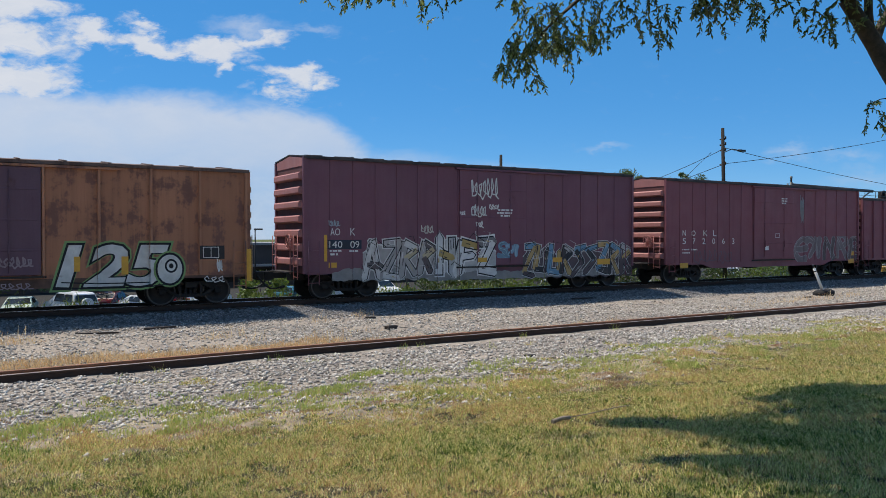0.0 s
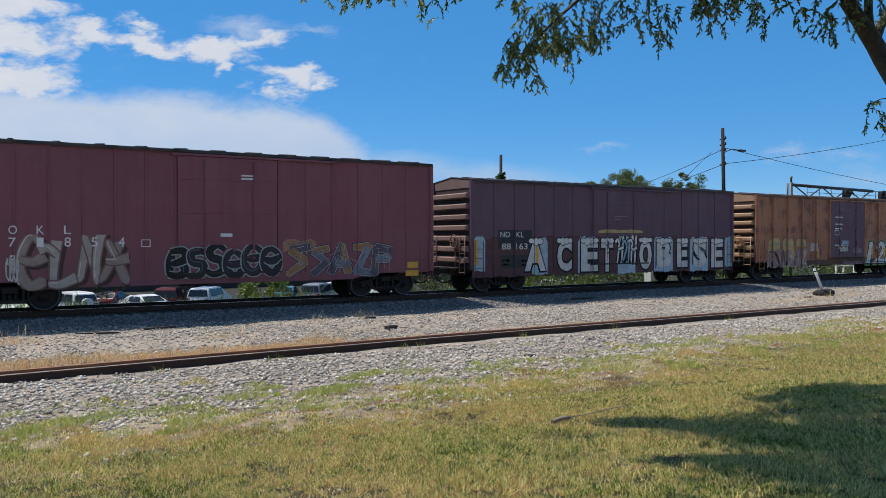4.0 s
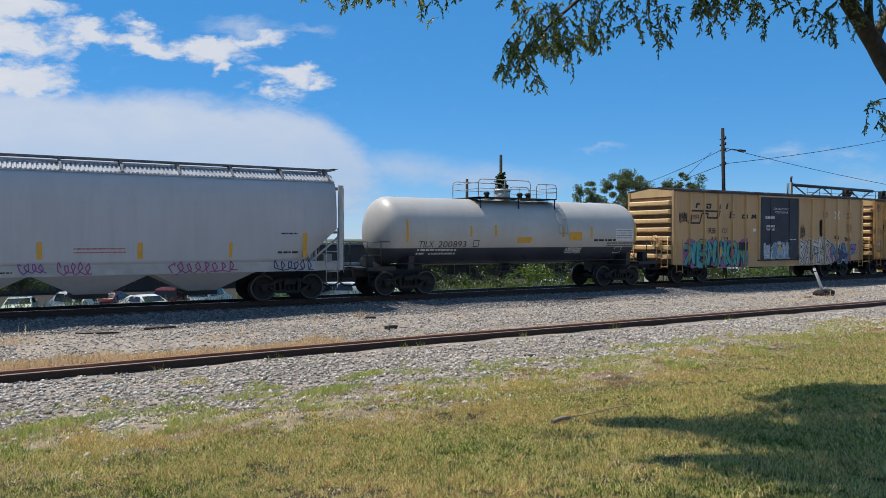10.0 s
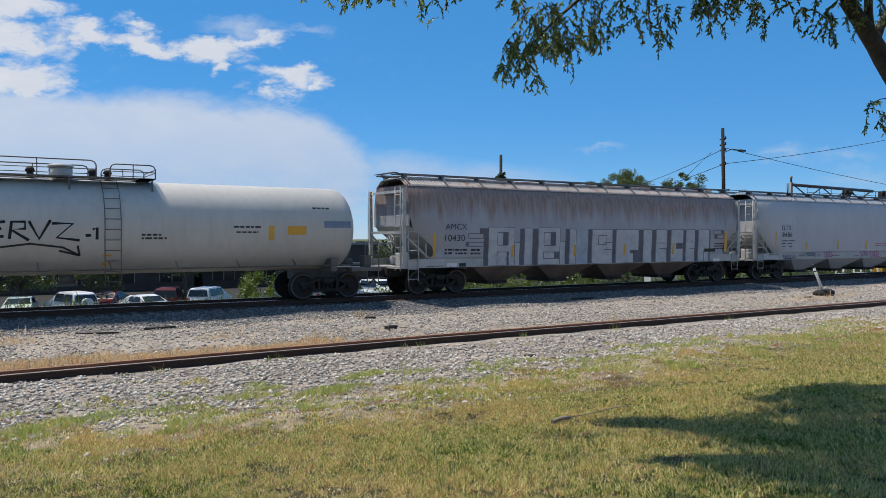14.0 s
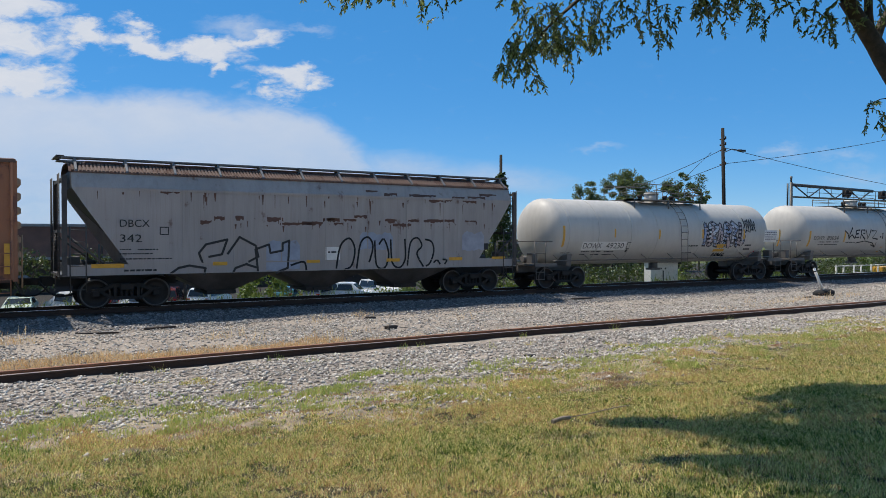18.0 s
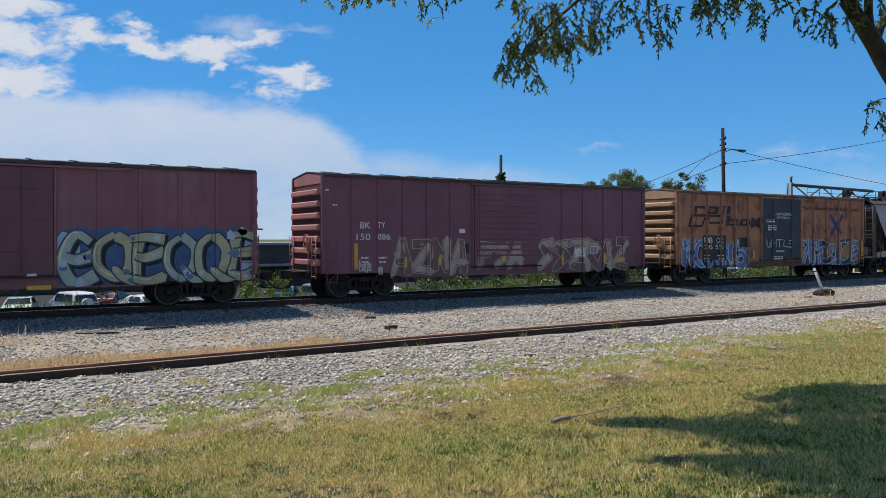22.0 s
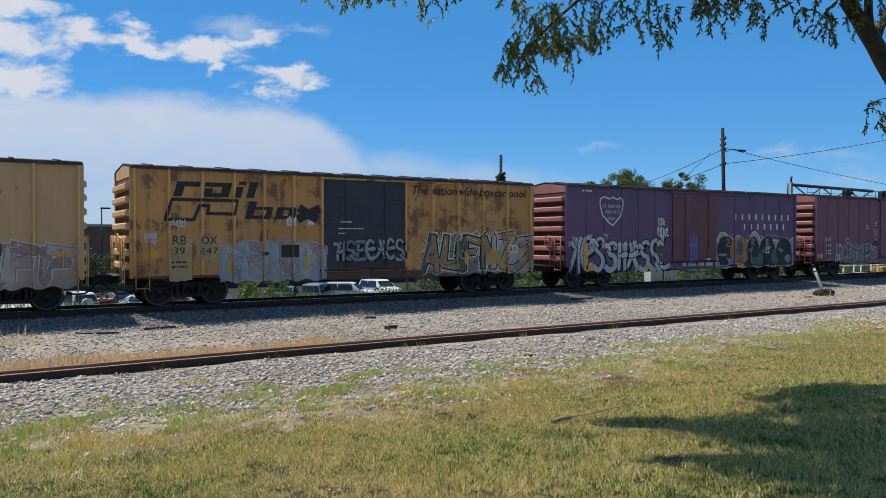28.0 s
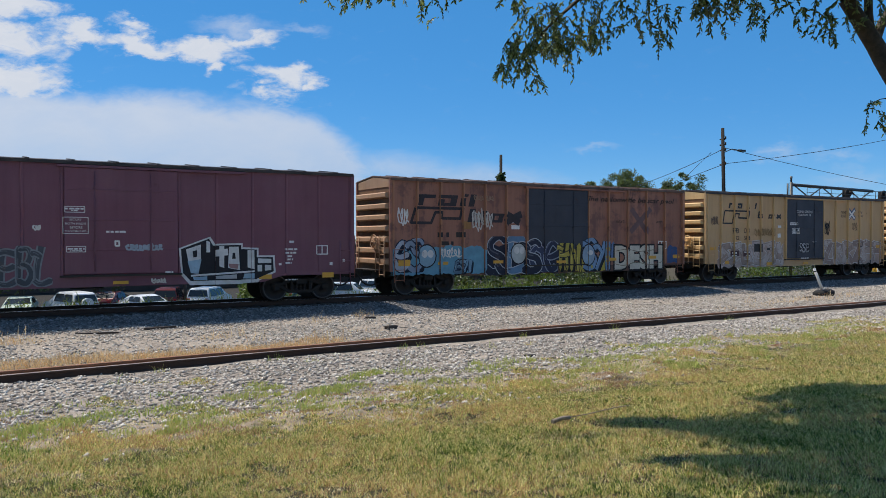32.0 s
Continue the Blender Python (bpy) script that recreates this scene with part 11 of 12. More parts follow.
# ---- beyond the train ----
BRICK = grainy("red_brown_brick", (0.22, 0.115, 0.085), 0.9, 0.0, 0.25, 0.8, 0.3, 18.0)
BRICKD = grainy("dark_lower_wall", (0.075, 0.06, 0.055), 0.9, 0.0, 0.3, 0.8)
COPE = grainy("grey_coping", (0.30, 0.29, 0.28), 0.7, 0.0, 0.2, 2.0)
GLASSD = grainy("dark_glazing", (0.02, 0.024, 0.028), 0.12, 0.0, 0.2, 2.0, 0.02)
WOODP = grainy("pole_wood", (0.017, 0.013, 0.011), 0.9, 0.0, 0.35, 6.0)
GALV2 = grainy("dull_galvanised", (0.085, 0.088, 0.09), 0.55, 0.5, 0.2, 4.0)


def building(x0, x1, y0, y1, base, top, label, bays, upper=BRICK):
    b = empty("commercial_building", pose(0, 0, 0), label, "building")
    mid = base + (top - base) * 0.55
    bm = bmesh.new()
    box(bm, x0, x1, y0, y1, mid, top)
    part("upper_wall", bm, upper, b)
    bm = bmesh.new()
    box(bm, x0 + 0.15, x1 - 0.15, y0 + 0.15, y1 - 0.15, base, mid)
    part("lower_wall", bm, BRICKD, b)
    bm = bmesh.new()
    box(bm, x0 - 0.2, x1 + 0.2, y0 - 0.2, y1 + 0.2, top, top + 0.28)
    part("coping", bm, COPE, b)
    bm = bmesh.new()
    box(bm, x0 - 0.05, x1 + 0.05, y0 - 1.4, y0 + 0.1, mid - 0.25, mid)
    part("canopy", bm, COPE, b)
    w = (x1 - x0) / bays
    for i in range(bays):
        a = x0 + w * (i + 0.25)
        bm = bmesh.new()
        box(bm, a, a + w * 0.5, y0 + 0.05, y0 + 0.17, base + 0.9, mid - 0.6)
        win = part("window", bm, GLASSD, b)
        for k in range(3):
            bm = bmesh.new()
            box(bm, a + w * 0.25 * k - 0.04, a + w * 0.25 * k + 0.04, y0 + 0.02, y0 + 0.08, base + 0.9, mid - 0.6)
            part("mullion", bm, COPE, win)
    return b


building(-40, 21.0, 86, 110, -3.4, 3.35, "low red-brown brick commercial building with a flat roof", 12)
building(21.6, 100.0, 86, 104, -3.4, 1.4, "low dark brick building with a flat roof", 16, BRICKD)
b = empty("skylight", pose(17.5, 88.5, 3.5), "peaked grey skylight on a flat roof", "skylight")
bm = bmesh.new()
prism(bm, [(-2.0, 0), (2.0, 0), (0, 0.75)], "y", -2.0, 2.0)
part("frame", bm, COPE, b)
bm = bmesh.new()
prism(bm, [(-1.7, 0.06), (1.7, 0.06), (0, 0.70)], "y", -2.02, -2.0)
part("glazing", bm, GLASSD, b)


def utility_pole(x, y, base, top, label, r=0.17, lean=0.0):
    p = empty("utility_pole", pose(x, y, base), label, "utility pole")
    bm = bmesh.new()
    rod(bm, (0, 0, -0.2), (lean, 0, top - base), r * 1.15, 12, r * 0.85)
    part("pole", bm, WOODP, p)
    return p


pole = utility_pole(45.75, 36.0, -2.6, 9.98, "dark wooden utility pole with a street lamp and wires", 0.135, -0.40)
bm = bmesh.new()
tube(bm, [(-0.3, 0, 10.85), (0.6, 0.0, 11.15), (1.4, 0, 11.12)], 0.035, 6)
lampp = part("lamp_arm", bm, GALV2, pole)
bm = bmesh.new()
chamfer_box(bm, 1.3, 2.05, -0.12, 0.12, 11.04, 11.18, 0.04)
part("lamp_head", bm, GALV2, lampp)
for z in (10.0, 11.0, 11.4, 11.8):
    bm = bmesh.new()
    rod(bm, (-0.36, -0.26, z), (-0.36, 0.26, z), 0.05, 8)
    rod(bm, (-0.36, -0.22, z), (-0.36, -0.22, z + 0.18), 0.05, 8)
    part("insulator", bm, UNDER, pole)
p2 = utility_pole(43.4, 60, -4, 10.2, "dark wooden pole wrapped in vines", 0.16)
utility_pole(39.5, 60, -4, 7.7, "short dark wooden pole", 0.15)
vine = empty("vine", pose(43.4, 60, -4), "vine growing thick round a wooden pole", "vine")
limb([Vector((0.25, 0, 0)), Vector((0.22, -0.1, 5)), Vector((0.12, -0.2, 11.8))], 0.05, 0.02, BARK, vine, "stem", 6)
vq = RNG.random(5200) ** 0.8
va, vr = RNG.uniform(0, 6.283, 5200), RNG.uniform(0.25, 1.0, 5200) ** 0.5
vw = (0.30 + 1.15 * np.minimum(1.0, vq * 1.6)) * (0.75 + 0.25 * np.sin(vq * 21 + va * 2))
vp = np.stack([np.cos(va) * vr * vw, np.sin(va) * vr * vw, 12.5 - 7.5 * vq], -1)
vo = new("leaves", leaf_mesh("leaves", vp, RNG.normal(size=vp.shape) + np.array([0, 0, -0.6]), RNG.uniform(0.18, 0.36, 5200), FAR_LEAF, slim=0.6))
vo.parent = vine
vo["kind"] = "stuff"


def wire(name, pts, label, r=0.022):
    bm = bmesh.new()
    tube(bm, [Vector(p) for p in pts], r, 5)
    solid(name, bm, UNDER, label, "wire")


def sag(a, b, drop, n=12):
    a, b = Vector(a), Vector(b)
    return [a.lerp(b, i / n) - Vector((0, 0, drop * 4 * (i / n) * (1 - i / n))) for i in range(n + 1)]


wire("power_wire", sag((45.4, 36, 7.45), (70.5, 34, 11.5), 0.25), "black sagging power wire", 0.021)
wire("power_wire", sag((45.4, 36, 7.40), (36.0, 49.0, 1.7), 0.05), "black power wire running down behind the train", 0.021)
wire("power_wire", sag((45.4, 36, 8.62), (69.0, 33, 5.9), 0.2), "thin black sagging power wire", 0.019)
wire("power_wire", sag((45.3, 36, 8.45), (58.0, 60.0, 7.0), 0.3), "thin black sagging power wire", 0.021)
wire("power_wire", sag((44.7, 36.4, 8.30), (50.5, 50.0, 3.0), 0.05), "thin black service wire", 0.015)


def street_lamp(x, y, base, top, label):
    p = empty("street_lamp", pose(x, y, base), label, "street lamp")
    bm = bmesh.new()
    rod(bm, (0, 0, 0), (0, 0, top - base), 0.09, 8, 0.06)
    part("pole", bm, UNDER, p)
    bm = bmesh.new()
    chamfer_box(bm, -0.1, 0.75, -0.14, 0.14, top - base - 0.08, top - base + 0.06, 0.03)
    part("lamp_head", bm, UNDER, p)


street_lamp(10.0, 75, -4, 4.9, "dark parking lot lamp on a tall pole")
street_lamp(24.1, 75, -4, 3.1, "slim dark lamp pole in a parking lot")

# signal gantry
g = empty("signal_gantry", pose(48.1, 32.6, -1.3), "grey steel signal gantry with a walkway", "signal gantry")
bm = bmesh.new()
rod(bm, (0.15, 0, 0), (0.15, 0, 7.35), 0.10, 14)
rod(bm, (-0.25, 0, 5.6), (-0.25, 0, 7.25), 0.06, 12)
rod(bm, (0.15, 0, 7.35), (0.15, 0, 7.75), 0.05, 8, 0.09)
part("mast", bm, GALV2, g)
bm = bmesh.new()
rod(bm, (0.15, 0, 7.18), (10.2, 0, 7.05), 0.11, 8)
rod(bm, (0.15, 0, 6.35), (11.2, 0, 6.35), 0.06, 8)
part("beam", bm, GALV2, g)
for i in range(6):
    bm = bmesh.new()
    a = 0.6 + i * 1.6
    rod(bm, (a, 0, 7.1 if i % 2 == 0 else 6.4), (a + 1.5, 0, 6.4 if i % 2 == 0 else 7.1), 0.045, 6)
    part("brace", bm, GALV2, g)
bm = bmesh.new()
box(bm, 0.3, 12.0, -0.9, -0.1, 6.28, 6.33)
part("walkway", bm, GALV2, g)
for i in range(9):
    bm = bmesh.new()
    rod(bm, (0.6 + i * 1.4, -0.9, 6.3), (0.6 + i * 1.4, -0.9, 6.95), 0.022, 5)
    part("railing_post", bm, GALV2, g)
bm = bmesh.new()
rod(bm, (0.6, -0.9, 6.95), (11.9, -0.9, 6.95), 0.024, 5)
rod(bm, (0.6, -0.9, 6.62), (11.9, -0.9, 6.62), 0.018, 5)
part("railing", bm, GALV2, g)
for u in (6.2, 10.9):
    bm = bmesh.new()
    lathe(bm, [(-0.06, 0.34), (0.0, 0.36), (0.03, 0.30)], (u, -0.45, 6.75), "y", 18)
    chamfer_box(bm, u - 0.16, u + 0.16, -0.4, -0.1, 6.45, 7.05, 0.03)
    rod(bm, (u, -0.45, 6.8), (u, -0.75, 6.78), 0.13, 12, 0.12)
    part("signal_head", bm, UNDER, g)

# equipment shed and pipe stands beside the line
shed = empty("equipment_shed", pose(33.35, 31.4, -1.2), "white metal equipment cabinet beside the line", "shed")
bm = bmesh.new()
prism(bm, [(0, 0), (2.25, 0), (2.25, 1.95), (0, 1.95)], "y", 0, 0.5)
part("body", bm, WHITE, shed)
bm = bmesh.new()
prism(bm, [(-0.08, 1.96), (2.33, 1.96), (2.33, 2.03), (1.12, 2.10), (-0.08, 2.03)], "y", -0.12, 0.56)
part("roof", bm, COPE, shed)
bm = bmesh.new()
box(bm, 0.98, 1.06, -0.02, 0.0, 0.1, 1.5)
for u in (0.85, 1.2):
    rod(bm, (u, -0.03, 1.62), (u, 0.0, 1.62), 0.05, 8)
part("vent", bm, GALV2, shed)
for x in (52.0, 54.2, 56.4):
    s = empty("pipe_stand", pose(x, 31.6, -1.1), "white steel pipe stand beside the track", "pipe stand", "pipe stands")
    for du in (0.0, 0.9):
        bm = bmesh.new()
        rod(bm, (du, 0, 0), (du, 0, 1.35), 0.06, 8)
        part("post", bm, WHITE, s)
    for z in (0.75, 1.3):
        bm = bmesh.new()
        rod(bm, (-0.15, 0, z), (1.9, 0, z), 0.045, 8)
        part("rail", bm, WHITE, s)
bm = bmesh.new()
chamfer_box(bm, 57.8, 62.0, 31.5, 32.3, -0.7, 0.05, 0.06)
solid("safety_barrier", bm, YELLOW, "long orange-yellow barrier beside the track", "barrier")


# ---- parked cars ----
def parked_car(x, y, turn, paint, label, kind="suv", z=-3.3):
    c = empty("parked_car", pose(x, y, z, 0, 0, turn), label, "car", "cars in the parking lot")
    prof = {"suv": [(-2.25, 0.35), (-2.3, 0.85), (-2.2, 1.05), (-2.05, 1.65), (-1.85, 1.74), (0.25, 1.76), (0.45, 1.70), (1.15, 1.12), (2.1, 0.98), (2.28, 0.75), (2.28, 0.35)],
            "sedan": [(-2.3, 0.35), (-2.35, 0.8), (-2.25, 1.0), (-1.7, 1.05), (-1.1, 1.42), (-0.3, 1.48), (0.4, 1.42), (1.15, 1.0), (2.15, 0.85), (2.3, 0.65), (2.3, 0.35)],
            "pickup": [(-2.7, 0.45), (-2.75, 0.85), (-2.7, 1.15), (-0.7, 1.18), (-0.55, 1.80), (0.75, 1.84), (0.95, 1.78), (1.6, 1.25), (2.6, 1.12), (2.75, 0.85), (2.75, 0.45)]}[kind]
    bm = bmesh.new()
    tmp = bmesh.new()
    prism(tmp, prof, "y", -0.9, 0.9)
    for v in tmp.verts:
        if v.co.z > 1.2:
            v.co.y *= 0.80
        elif v.co.z > 0.9:
            v.co.y *= 0.97
    bmesh.ops.bevel(tmp, geom=tmp.edges[:], offset=0.05, segments=2, affect="EDGES")
    merge(bm, tmp)
    body = part("body", bm, paint, c)
    top = max(p[1] for p in prof)
    lo = 1.12 if kind != "sedan" else 1.03
    cab = [p for p in prof if p[1] > lo + 0.02]
    xs0, xs1 = cab[0][0], cab[-1][0]
    for s in (-1, 1):
        for a, b in (((xs0 + 0.18), (xs0 + xs1) / 2 - 0.05), ((xs0 + xs1) / 2 + 0.05, xs1 - 0.02)):
            bm = bmesh.new()
            vs = [bm.verts.new(p) for p in ((a - 0.04, s * 0.895, lo), (b + 0.18, s * 0.895, lo), (b, s * 0.755, top - 0.12), (a + 0.05, s * 0.755, top - 0.12))]
            bm.faces.new(vs)
            part("side_window", bm, GLASSD, c)
    for end in (-1, 1):
        if end > 0:
            k = prof.index(cab[-1])
            p0, p1 = prof[k], prof[k + 1]
        else:
            k = prof.index(cab[0])
            p0, p1 = prof[k], prof[k - 1]
        bm = bmesh.new()
        w0, w1 = 0.66, 0.78
        off = 0.02 * end
        vs = [bm.verts.new(q) for q in ((p0[0] * 0.9 + p1[0] * 0.1 + off, -w0, p0[1] * 0.9 + p1[1] * 0.1 + 0.02), (p0[0] * 0.9 + p1[0] * 0.1 + off, w0, p0[1] * 0.9 + p1[1] * 0.1 + 0.02),
                                        (p0[0] * 0.1 + p1[0] * 0.9 + off, w1, p0[1] * 0.1 + p1[1] * 0.9 + 0.02), (p0[0] * 0.1 + p1[0] * 0.9 + off, -w1, p0[1] * 0.1 + p1[1] * 0.9 + 0.02))]
        bm.faces.new(vs)
        part("windscreen" if end > 0 else "rear_window", bm, GLASSD, c)
    for u in (-1.4, 1.4):
        for y in (-0.86, 0.86):
            bm = bmesh.new()
            rod(bm, (u, y - 0.1, 0.34), (u, y + 0.1, 0.34), 0.34, 18)
            wh = part("wheel", bm, HOSE, c)
            bm = bmesh.new()
            s = 1 if y > 0 else -1
            rod(bm, (u, y + s * 0.09, 0.34), (u, y + s * 0.115, 0.34), 0.2, 14)
            part("rim", bm, GALV2, wh)
    for y in (-0.72, 0.72):
        bm = bmesh.new()
        chamfer_box(bm, prof[1][0] - 0.02, prof[1][0] + 0.1, y - 0.14, y + 0.14, 0.78, 1.0, 0.02)
        part("tail_lamp", bm, spray_red, c)
        bm = bmesh.new()
        chamfer_box(bm, prof[-2][0] - 0.12, prof[-2][0] + 0.02, y - 0.2, y + 0.14, 0.62, 0.8, 0.02)
        part("headlamp", bm, GALV, c)
    bm = bmesh.new()
    chamfer_box(bm, prof[0][0] - 0.08, prof[0][0] + 0.05, -0.86, 0.86, 0.38, 0.6, 0.03)
    part("bumper", bm, BLACKP, c)
    return c


def gloss(name, col):
    n = Nodes(name)
    c = n.mix(n.ramp(n.noise(2.0, 3), 0.3, 0.7), col, tuple(k * 0.9 for k in col))
    return n.done(c, 0.22, 0.0, 0.5)


spray_red = gloss("tail_lamp_red", (0.35, 0.02, 0.02))
CW, CS, CR, CT, CG, CB = gloss("white_car_paint", (0.86, 0.86, 0.85)), gloss("silver_car_paint", (0.50, 0.51, 0.53)), gloss("red_car_paint", (0.13, 0.025, 0.025)), gloss("teal_car_paint", (0.05, 0.17, 0.20)), gloss("pale_green_car_paint", (0.60, 0.68, 0.58)), gloss("dark_blue_car_paint", (0.03, 0.06, 0.15))
parked_car(2.8, 60.0, -100, CG, "pale green sedan parked below the embankment", "sedan")
wsuv = parked_car(5.9, 59.5, 110, CW, "white off-road car with a spare wheel on its back", "suv")
bm = bmesh.new()
rod(bm, (-2.50, 0, 1.0), (-2.28, 0, 1.0), 0.40, 20)
part("spare_wheel", bm, CW, wsuv, "white spare wheel cover")
parked_car(9.0, 62.5, 60, CR, "dark red sedan parked in a row", "sedan")
parked_car(10.6, 57.5, -70, CW, "white sedan parked in a row", "sedan")
parked_car(12.9, 61.0, 70, CR, "dark red car parked in a row", "suv")
parked_car(15.7, 60.0, 52, CW, "white car parked in a row", "suv")
parked_car(22.6, 62.0, 60, CT, "teal sedan parked in a row", "sedan")
parked_car(24.7, 60.0, 48, gloss("grey_car_paint", (0.24, 0.24, 0.26)), "grey car parked in a row", "suv")
parked_car(27.2, 59.5, -40, CW, "white car parked facing the track", "suv")
parked_car(31.4, 62.0, -80, CW, "white car parked in a row", "suv")
parked_car(92.0, 64.0, -130, CB, "dark blue car parked far off", "suv")
parked_car(84.0, 66.0, 60, CW, "white car parked far off", "suv")
parked_car(47.0, 56.0, 30, CW, "white car parked behind bushes", "suv")

# ---- cloud sheet, far behind everything ----
def clouds():
    n = Nodes("clouds")
    n.t.nodes.remove(n.bsdf)
    unit = 2.209
    # the shapes are pulled about by two scales of turbulence, drawn out along the wind
    drift = n.t.nodes.new("ShaderNodeMapping")
    drift.inputs["Rotation"].default_value = (0, 0, radians(12))
    drift.inputs["Scale"].default_value = (0.0030, 0.0062, 1.0)
    n.put(drift.inputs["Vector"], n.co)

    def swirl(scale, detail, reach):
        t = n.t.nodes.new("ShaderNodeTexNoise")
        n.put(t.inputs["Vector"], drift.outputs[0])
        t.inputs["Scale"].default_value, t.inputs["Detail"].default_value, t.inputs["Roughness"].default_value = scale, detail, 0.6
        v = n.t.nodes.new("ShaderNodeVectorMath")
        v.operation = "MULTIPLY_ADD"
        n.put(v.inputs[0], t.outputs["Color"])
        v.inputs[1].default_value = (reach * 1.6, reach, 0)
        v.inputs[2].default_value = (-reach * 0.8, -reach * 0.5, 0)
        return v.outputs[0]

    def moved(offset):
        v = n.t.nodes.new("ShaderNodeVectorMath")
        n.put(v.inputs[0], n.co)
        n.put(v.inputs[1], offset)
        return v.outputs[0]
    calm, torn = moved(swirl(1.0, 3, 70.0)), moved(swirl(2.0, 9, 170.0))

    def blob(src, cx, cy, rx, ry, turn, gain=1.0):
        m = n.t.nodes.new("ShaderNodeMapping")
        m.vector_type = "TEXTURE"
        m.inputs["Location"].default_value = ((cx - 784) * unit, (422 - cy) * unit, 0)
        m.inputs["Rotation"].default_value = (0, 0, radians(turn))
        m.inputs["Scale"].default_value = (rx * unit, ry * unit, 100000)
        n.put(m.inputs["Vector"], src)
        g2 = n.t.nodes.new("ShaderNodeTexGradient")
        g2.gradient_type = "SPHERICAL"
        n.put(g2.inputs[0], m.outputs[0])
        return n.math("MULTIPLY", g2.outputs["Fac"], gain)

    def top(parts):
        total = parts[0]
        for q in parts[1:]:
            total = n.math("MAXIMUM", total, q)
        return total
    fine = n.noise(3.2, 8, drift.outputs[0], 0.62, 0.5)
    broad = n.noise(1.1, 5, drift.outputs[0], 0.55, 0.3)
    ragged_ = n.math("MULTIPLY", n.math("SUBTRACT", fine, 0.5), 1.0)
    bank = top([blob(calm, 40, 330, 640, 182, -3, 1.5), blob(calm, 330, 300, 330, 150, -8, 1.3), blob(calm, 520, 290, 200, 112, -22, 1.1), blob(calm, 0, 250, 420, 105, 0, 1.3)])
    heaps = top([blob(torn, 10, 66, 175, 62, -10, 1.5), blob(torn, 40, 10, 130, 38, -8, 1.4), blob(torn, 0, 138, 215, 44, -3, 1.5), blob(torn, 165, 60, 115, 33, -18, 1.3), blob(torn, 270, 82, 120, 30, -14, 1.3), blob(torn, 370, 92, 120, 34, -2, 1.4),
                 blob(torn, 450, 74, 95, 30, 10, 1.1), blob(torn, 250, 48, 60, 26, -30, 1.0), blob(torn, 410, 118, 34, 22, 40, 1.1), blob(torn, 520, 134, 95, 30, -8, 1.3), blob(torn, 572, 146, 45, 20, -10, 1.1), blob(torn, 500, 168, 110, 24, -10, 0.8)])
    veils = top([blob(torn, 440, 52, 120, 26, 0, 0.8), blob(torn, 560, 54, 60, 14, 0, 0.55), blob(calm, 720, 300, 190, 44, -6, 1.0), blob(calm, 860, 316, 230, 40, -4, 1.0), blob(torn, 1068, 261, 60, 14, 2, 0.55),
                 blob(torn, 1390, 272, 80, 20, 0, 0.7), blob(torn, 1505, 276, 90, 20, 0, 0.6), blob(torn, 1530, 315, 120, 34, 0, 0.6), blob(calm, 240, 420, 900, 130, 0, 0.9)])
    a = n.smooth(n.math("ADD", bank, n.math("MULTIPLY", ragged_, 0.34)), 0.02, 0.42, 0.0, 0.84)
    b = n.smooth(n.math("ADD", heaps, n.math("MULTIPLY", ragged_, 1.7)), 0.22, 1.0, 0.0, 0.92)
    c = n.smooth(n.math("ADD", veils, n.math("MULTIPLY", ragged_, 0.5)), 0.05, 1.0, 0.0, 0.60)
    b = n.math("MULTIPLY", b, n.smooth(heaps, 0.0, 0.25))
    c = n.math("MULTIPLY", c, n.smooth(veils, 0.0, 0.25))
    a = n.math("MULTIPLY", a, n.ramp(broad, 0.3, 0.7, 0.86, 1.0))
    alpha = n.math("MAXIMUM", n.math("MAXIMUM", a, b), c)
    y = n.xyz()[1]
    col = n.mix(n.smooth(y, 150.0, 520.0), (0.52, 0.66, 0.89), (0.80, 0.85, 0.94))
    col = n.mix(b, col, (0.90, 0.92, 0.97))
    col = n.mix(n.smooth(fine, 0.35, 0.65, 0.0, 0.35), col, (0.72, 0.79, 0.91))
    em = n.t.nodes.new("ShaderNodeEmission")
    n.put(em.inputs[0], col)
    em.inputs[1].default_value = 0.82
    tr = n.t.nodes.new("ShaderNodeBsdfTransparent")
    mixer = n.t.nodes.new("ShaderNodeMixShader")
    n.put(mixer.inputs[0], alpha)
    n.t.links.new(tr.outputs[0], mixer.inputs[1])
    n.t.links.new(em.outputs[0], mixer.inputs[2])
    n.t.links.new(mixer.outputs[0], n.out.inputs[0])
    bm = bmesh.new()
    bm.faces.new([bm.verts.new(p) for p in ((-2300, -60, 0), (2300, -60, 0), (2300, 1150, 0), (-2300, 1150, 0))])
    return solid("backdrop_clouds", bm, n.mat, "bright thin summer clouds in a blue sky", "clouds", "structure")


CLOUDS = clouds()
CLOUD_FROM = pose(AF.x * 3000, AF.y * 3000, 2.18, 90, 0, -TURN)
CLOUD_TO = pose(AF.x * 3000 - AX.x * 40, AF.y * 3000 - AX.y * 40, 2.18, 90, 0, -TURN)
CLOUDS.matrix_basis = CLOUD_FROM


def run(t):
    """How far the train has gone at t seconds."""
    return SPEED * t + GAIN * t * t


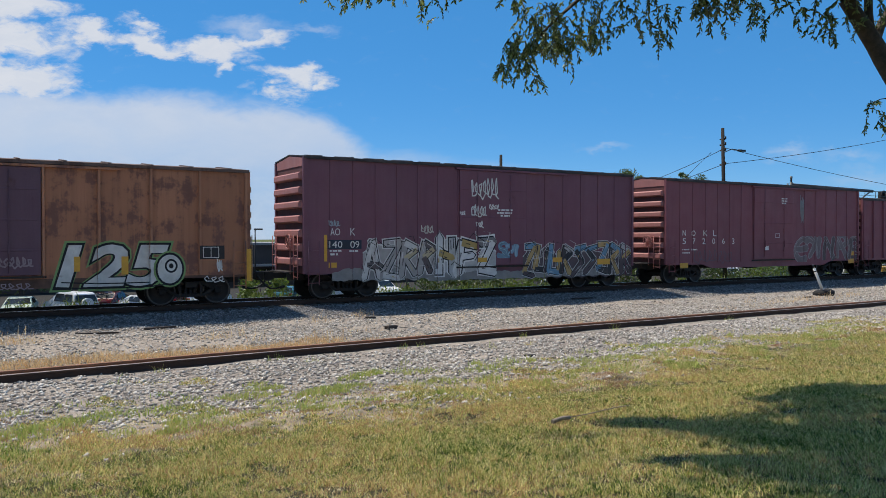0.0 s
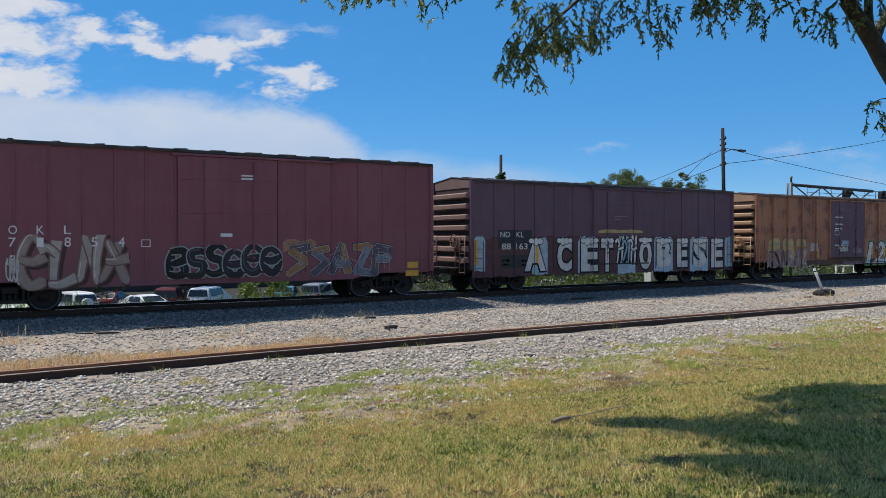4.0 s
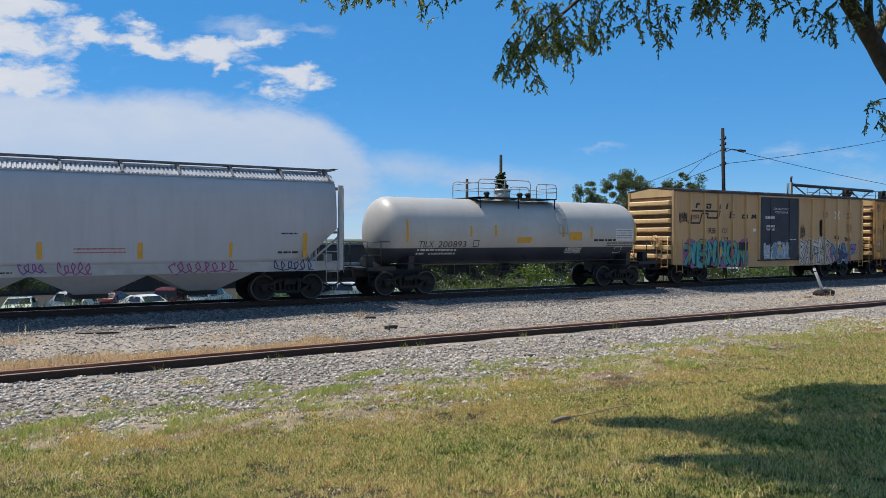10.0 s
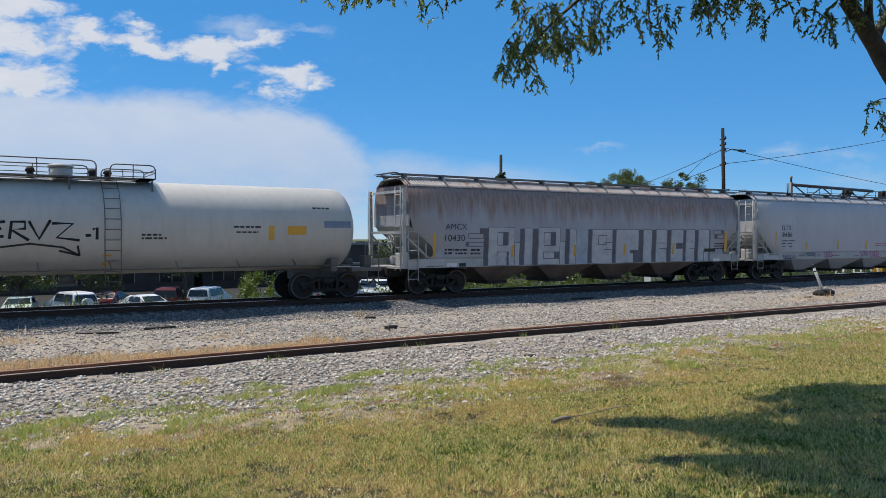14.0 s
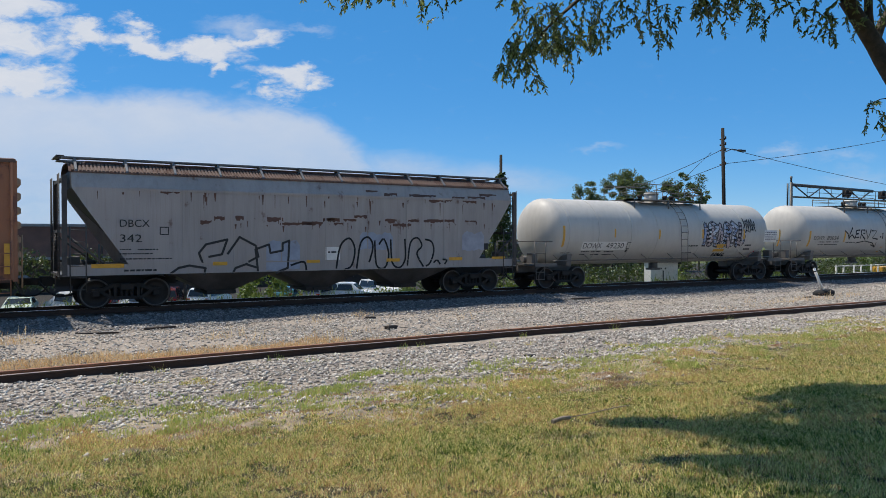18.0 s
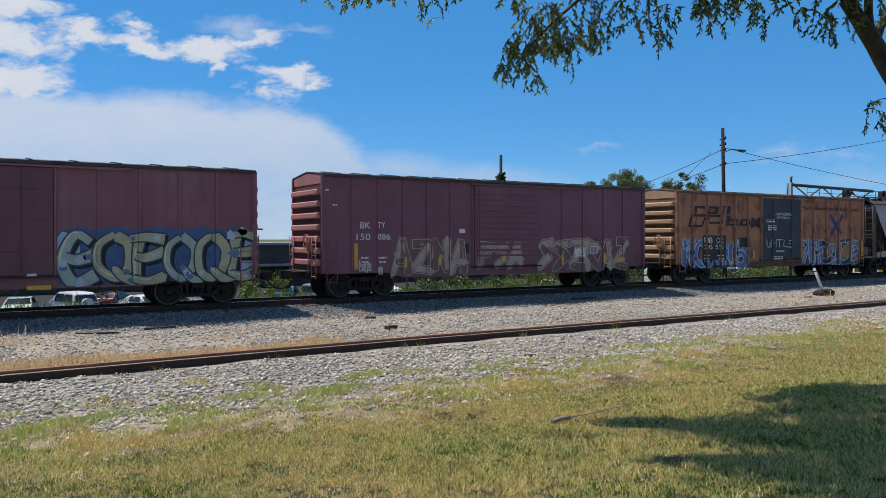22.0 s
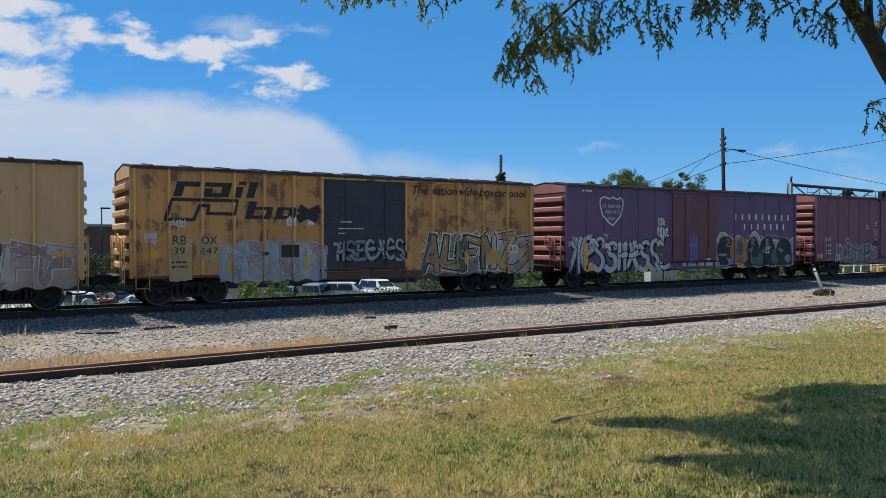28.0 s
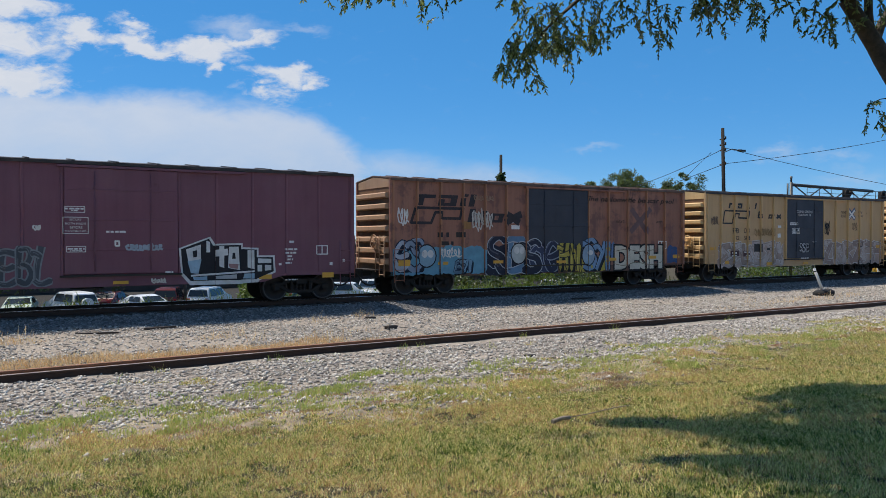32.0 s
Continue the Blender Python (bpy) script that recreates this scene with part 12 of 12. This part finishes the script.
def motions():
    walk(CLOUDS, [(0.0, CLOUD_FROM), (32.0, CLOUD_TO)])
    for car, x0 in CARS:
        walk(car, [(t * 1.0, pose(x0 + run(t), TRACK_Y, 0)) for t in range(0, 33, 2)])
    for w, x0, u, dx in WHEELS:
        # a wheel turns while its car is in the stretch in front of the viewer
        inside = [i for i in range(961) if -6.0 < x0 + u + run(i / 30.0) < 50.0]
        if len(inside) < 2:
            continue
        i0, i1 = inside[0], inside[-1]
        turn = lambda i: math.degrees((run(i / 30.0) - run(i0 / 30.0)) / 0.457)
        rows = [(0.0, pose(dx, 0, 0.457))] if i0 > 0 else []
        rows += [(i / 30.0, pose(dx, 0, 0.457, 0, turn(i), 0)) for i in range(i0, i1 + 1)]
        if i1 < 960:
            rows.append((32.0, pose(dx, 0, 0.457, 0, turn(i1), 0)))
        walk(w, rows)


motions()
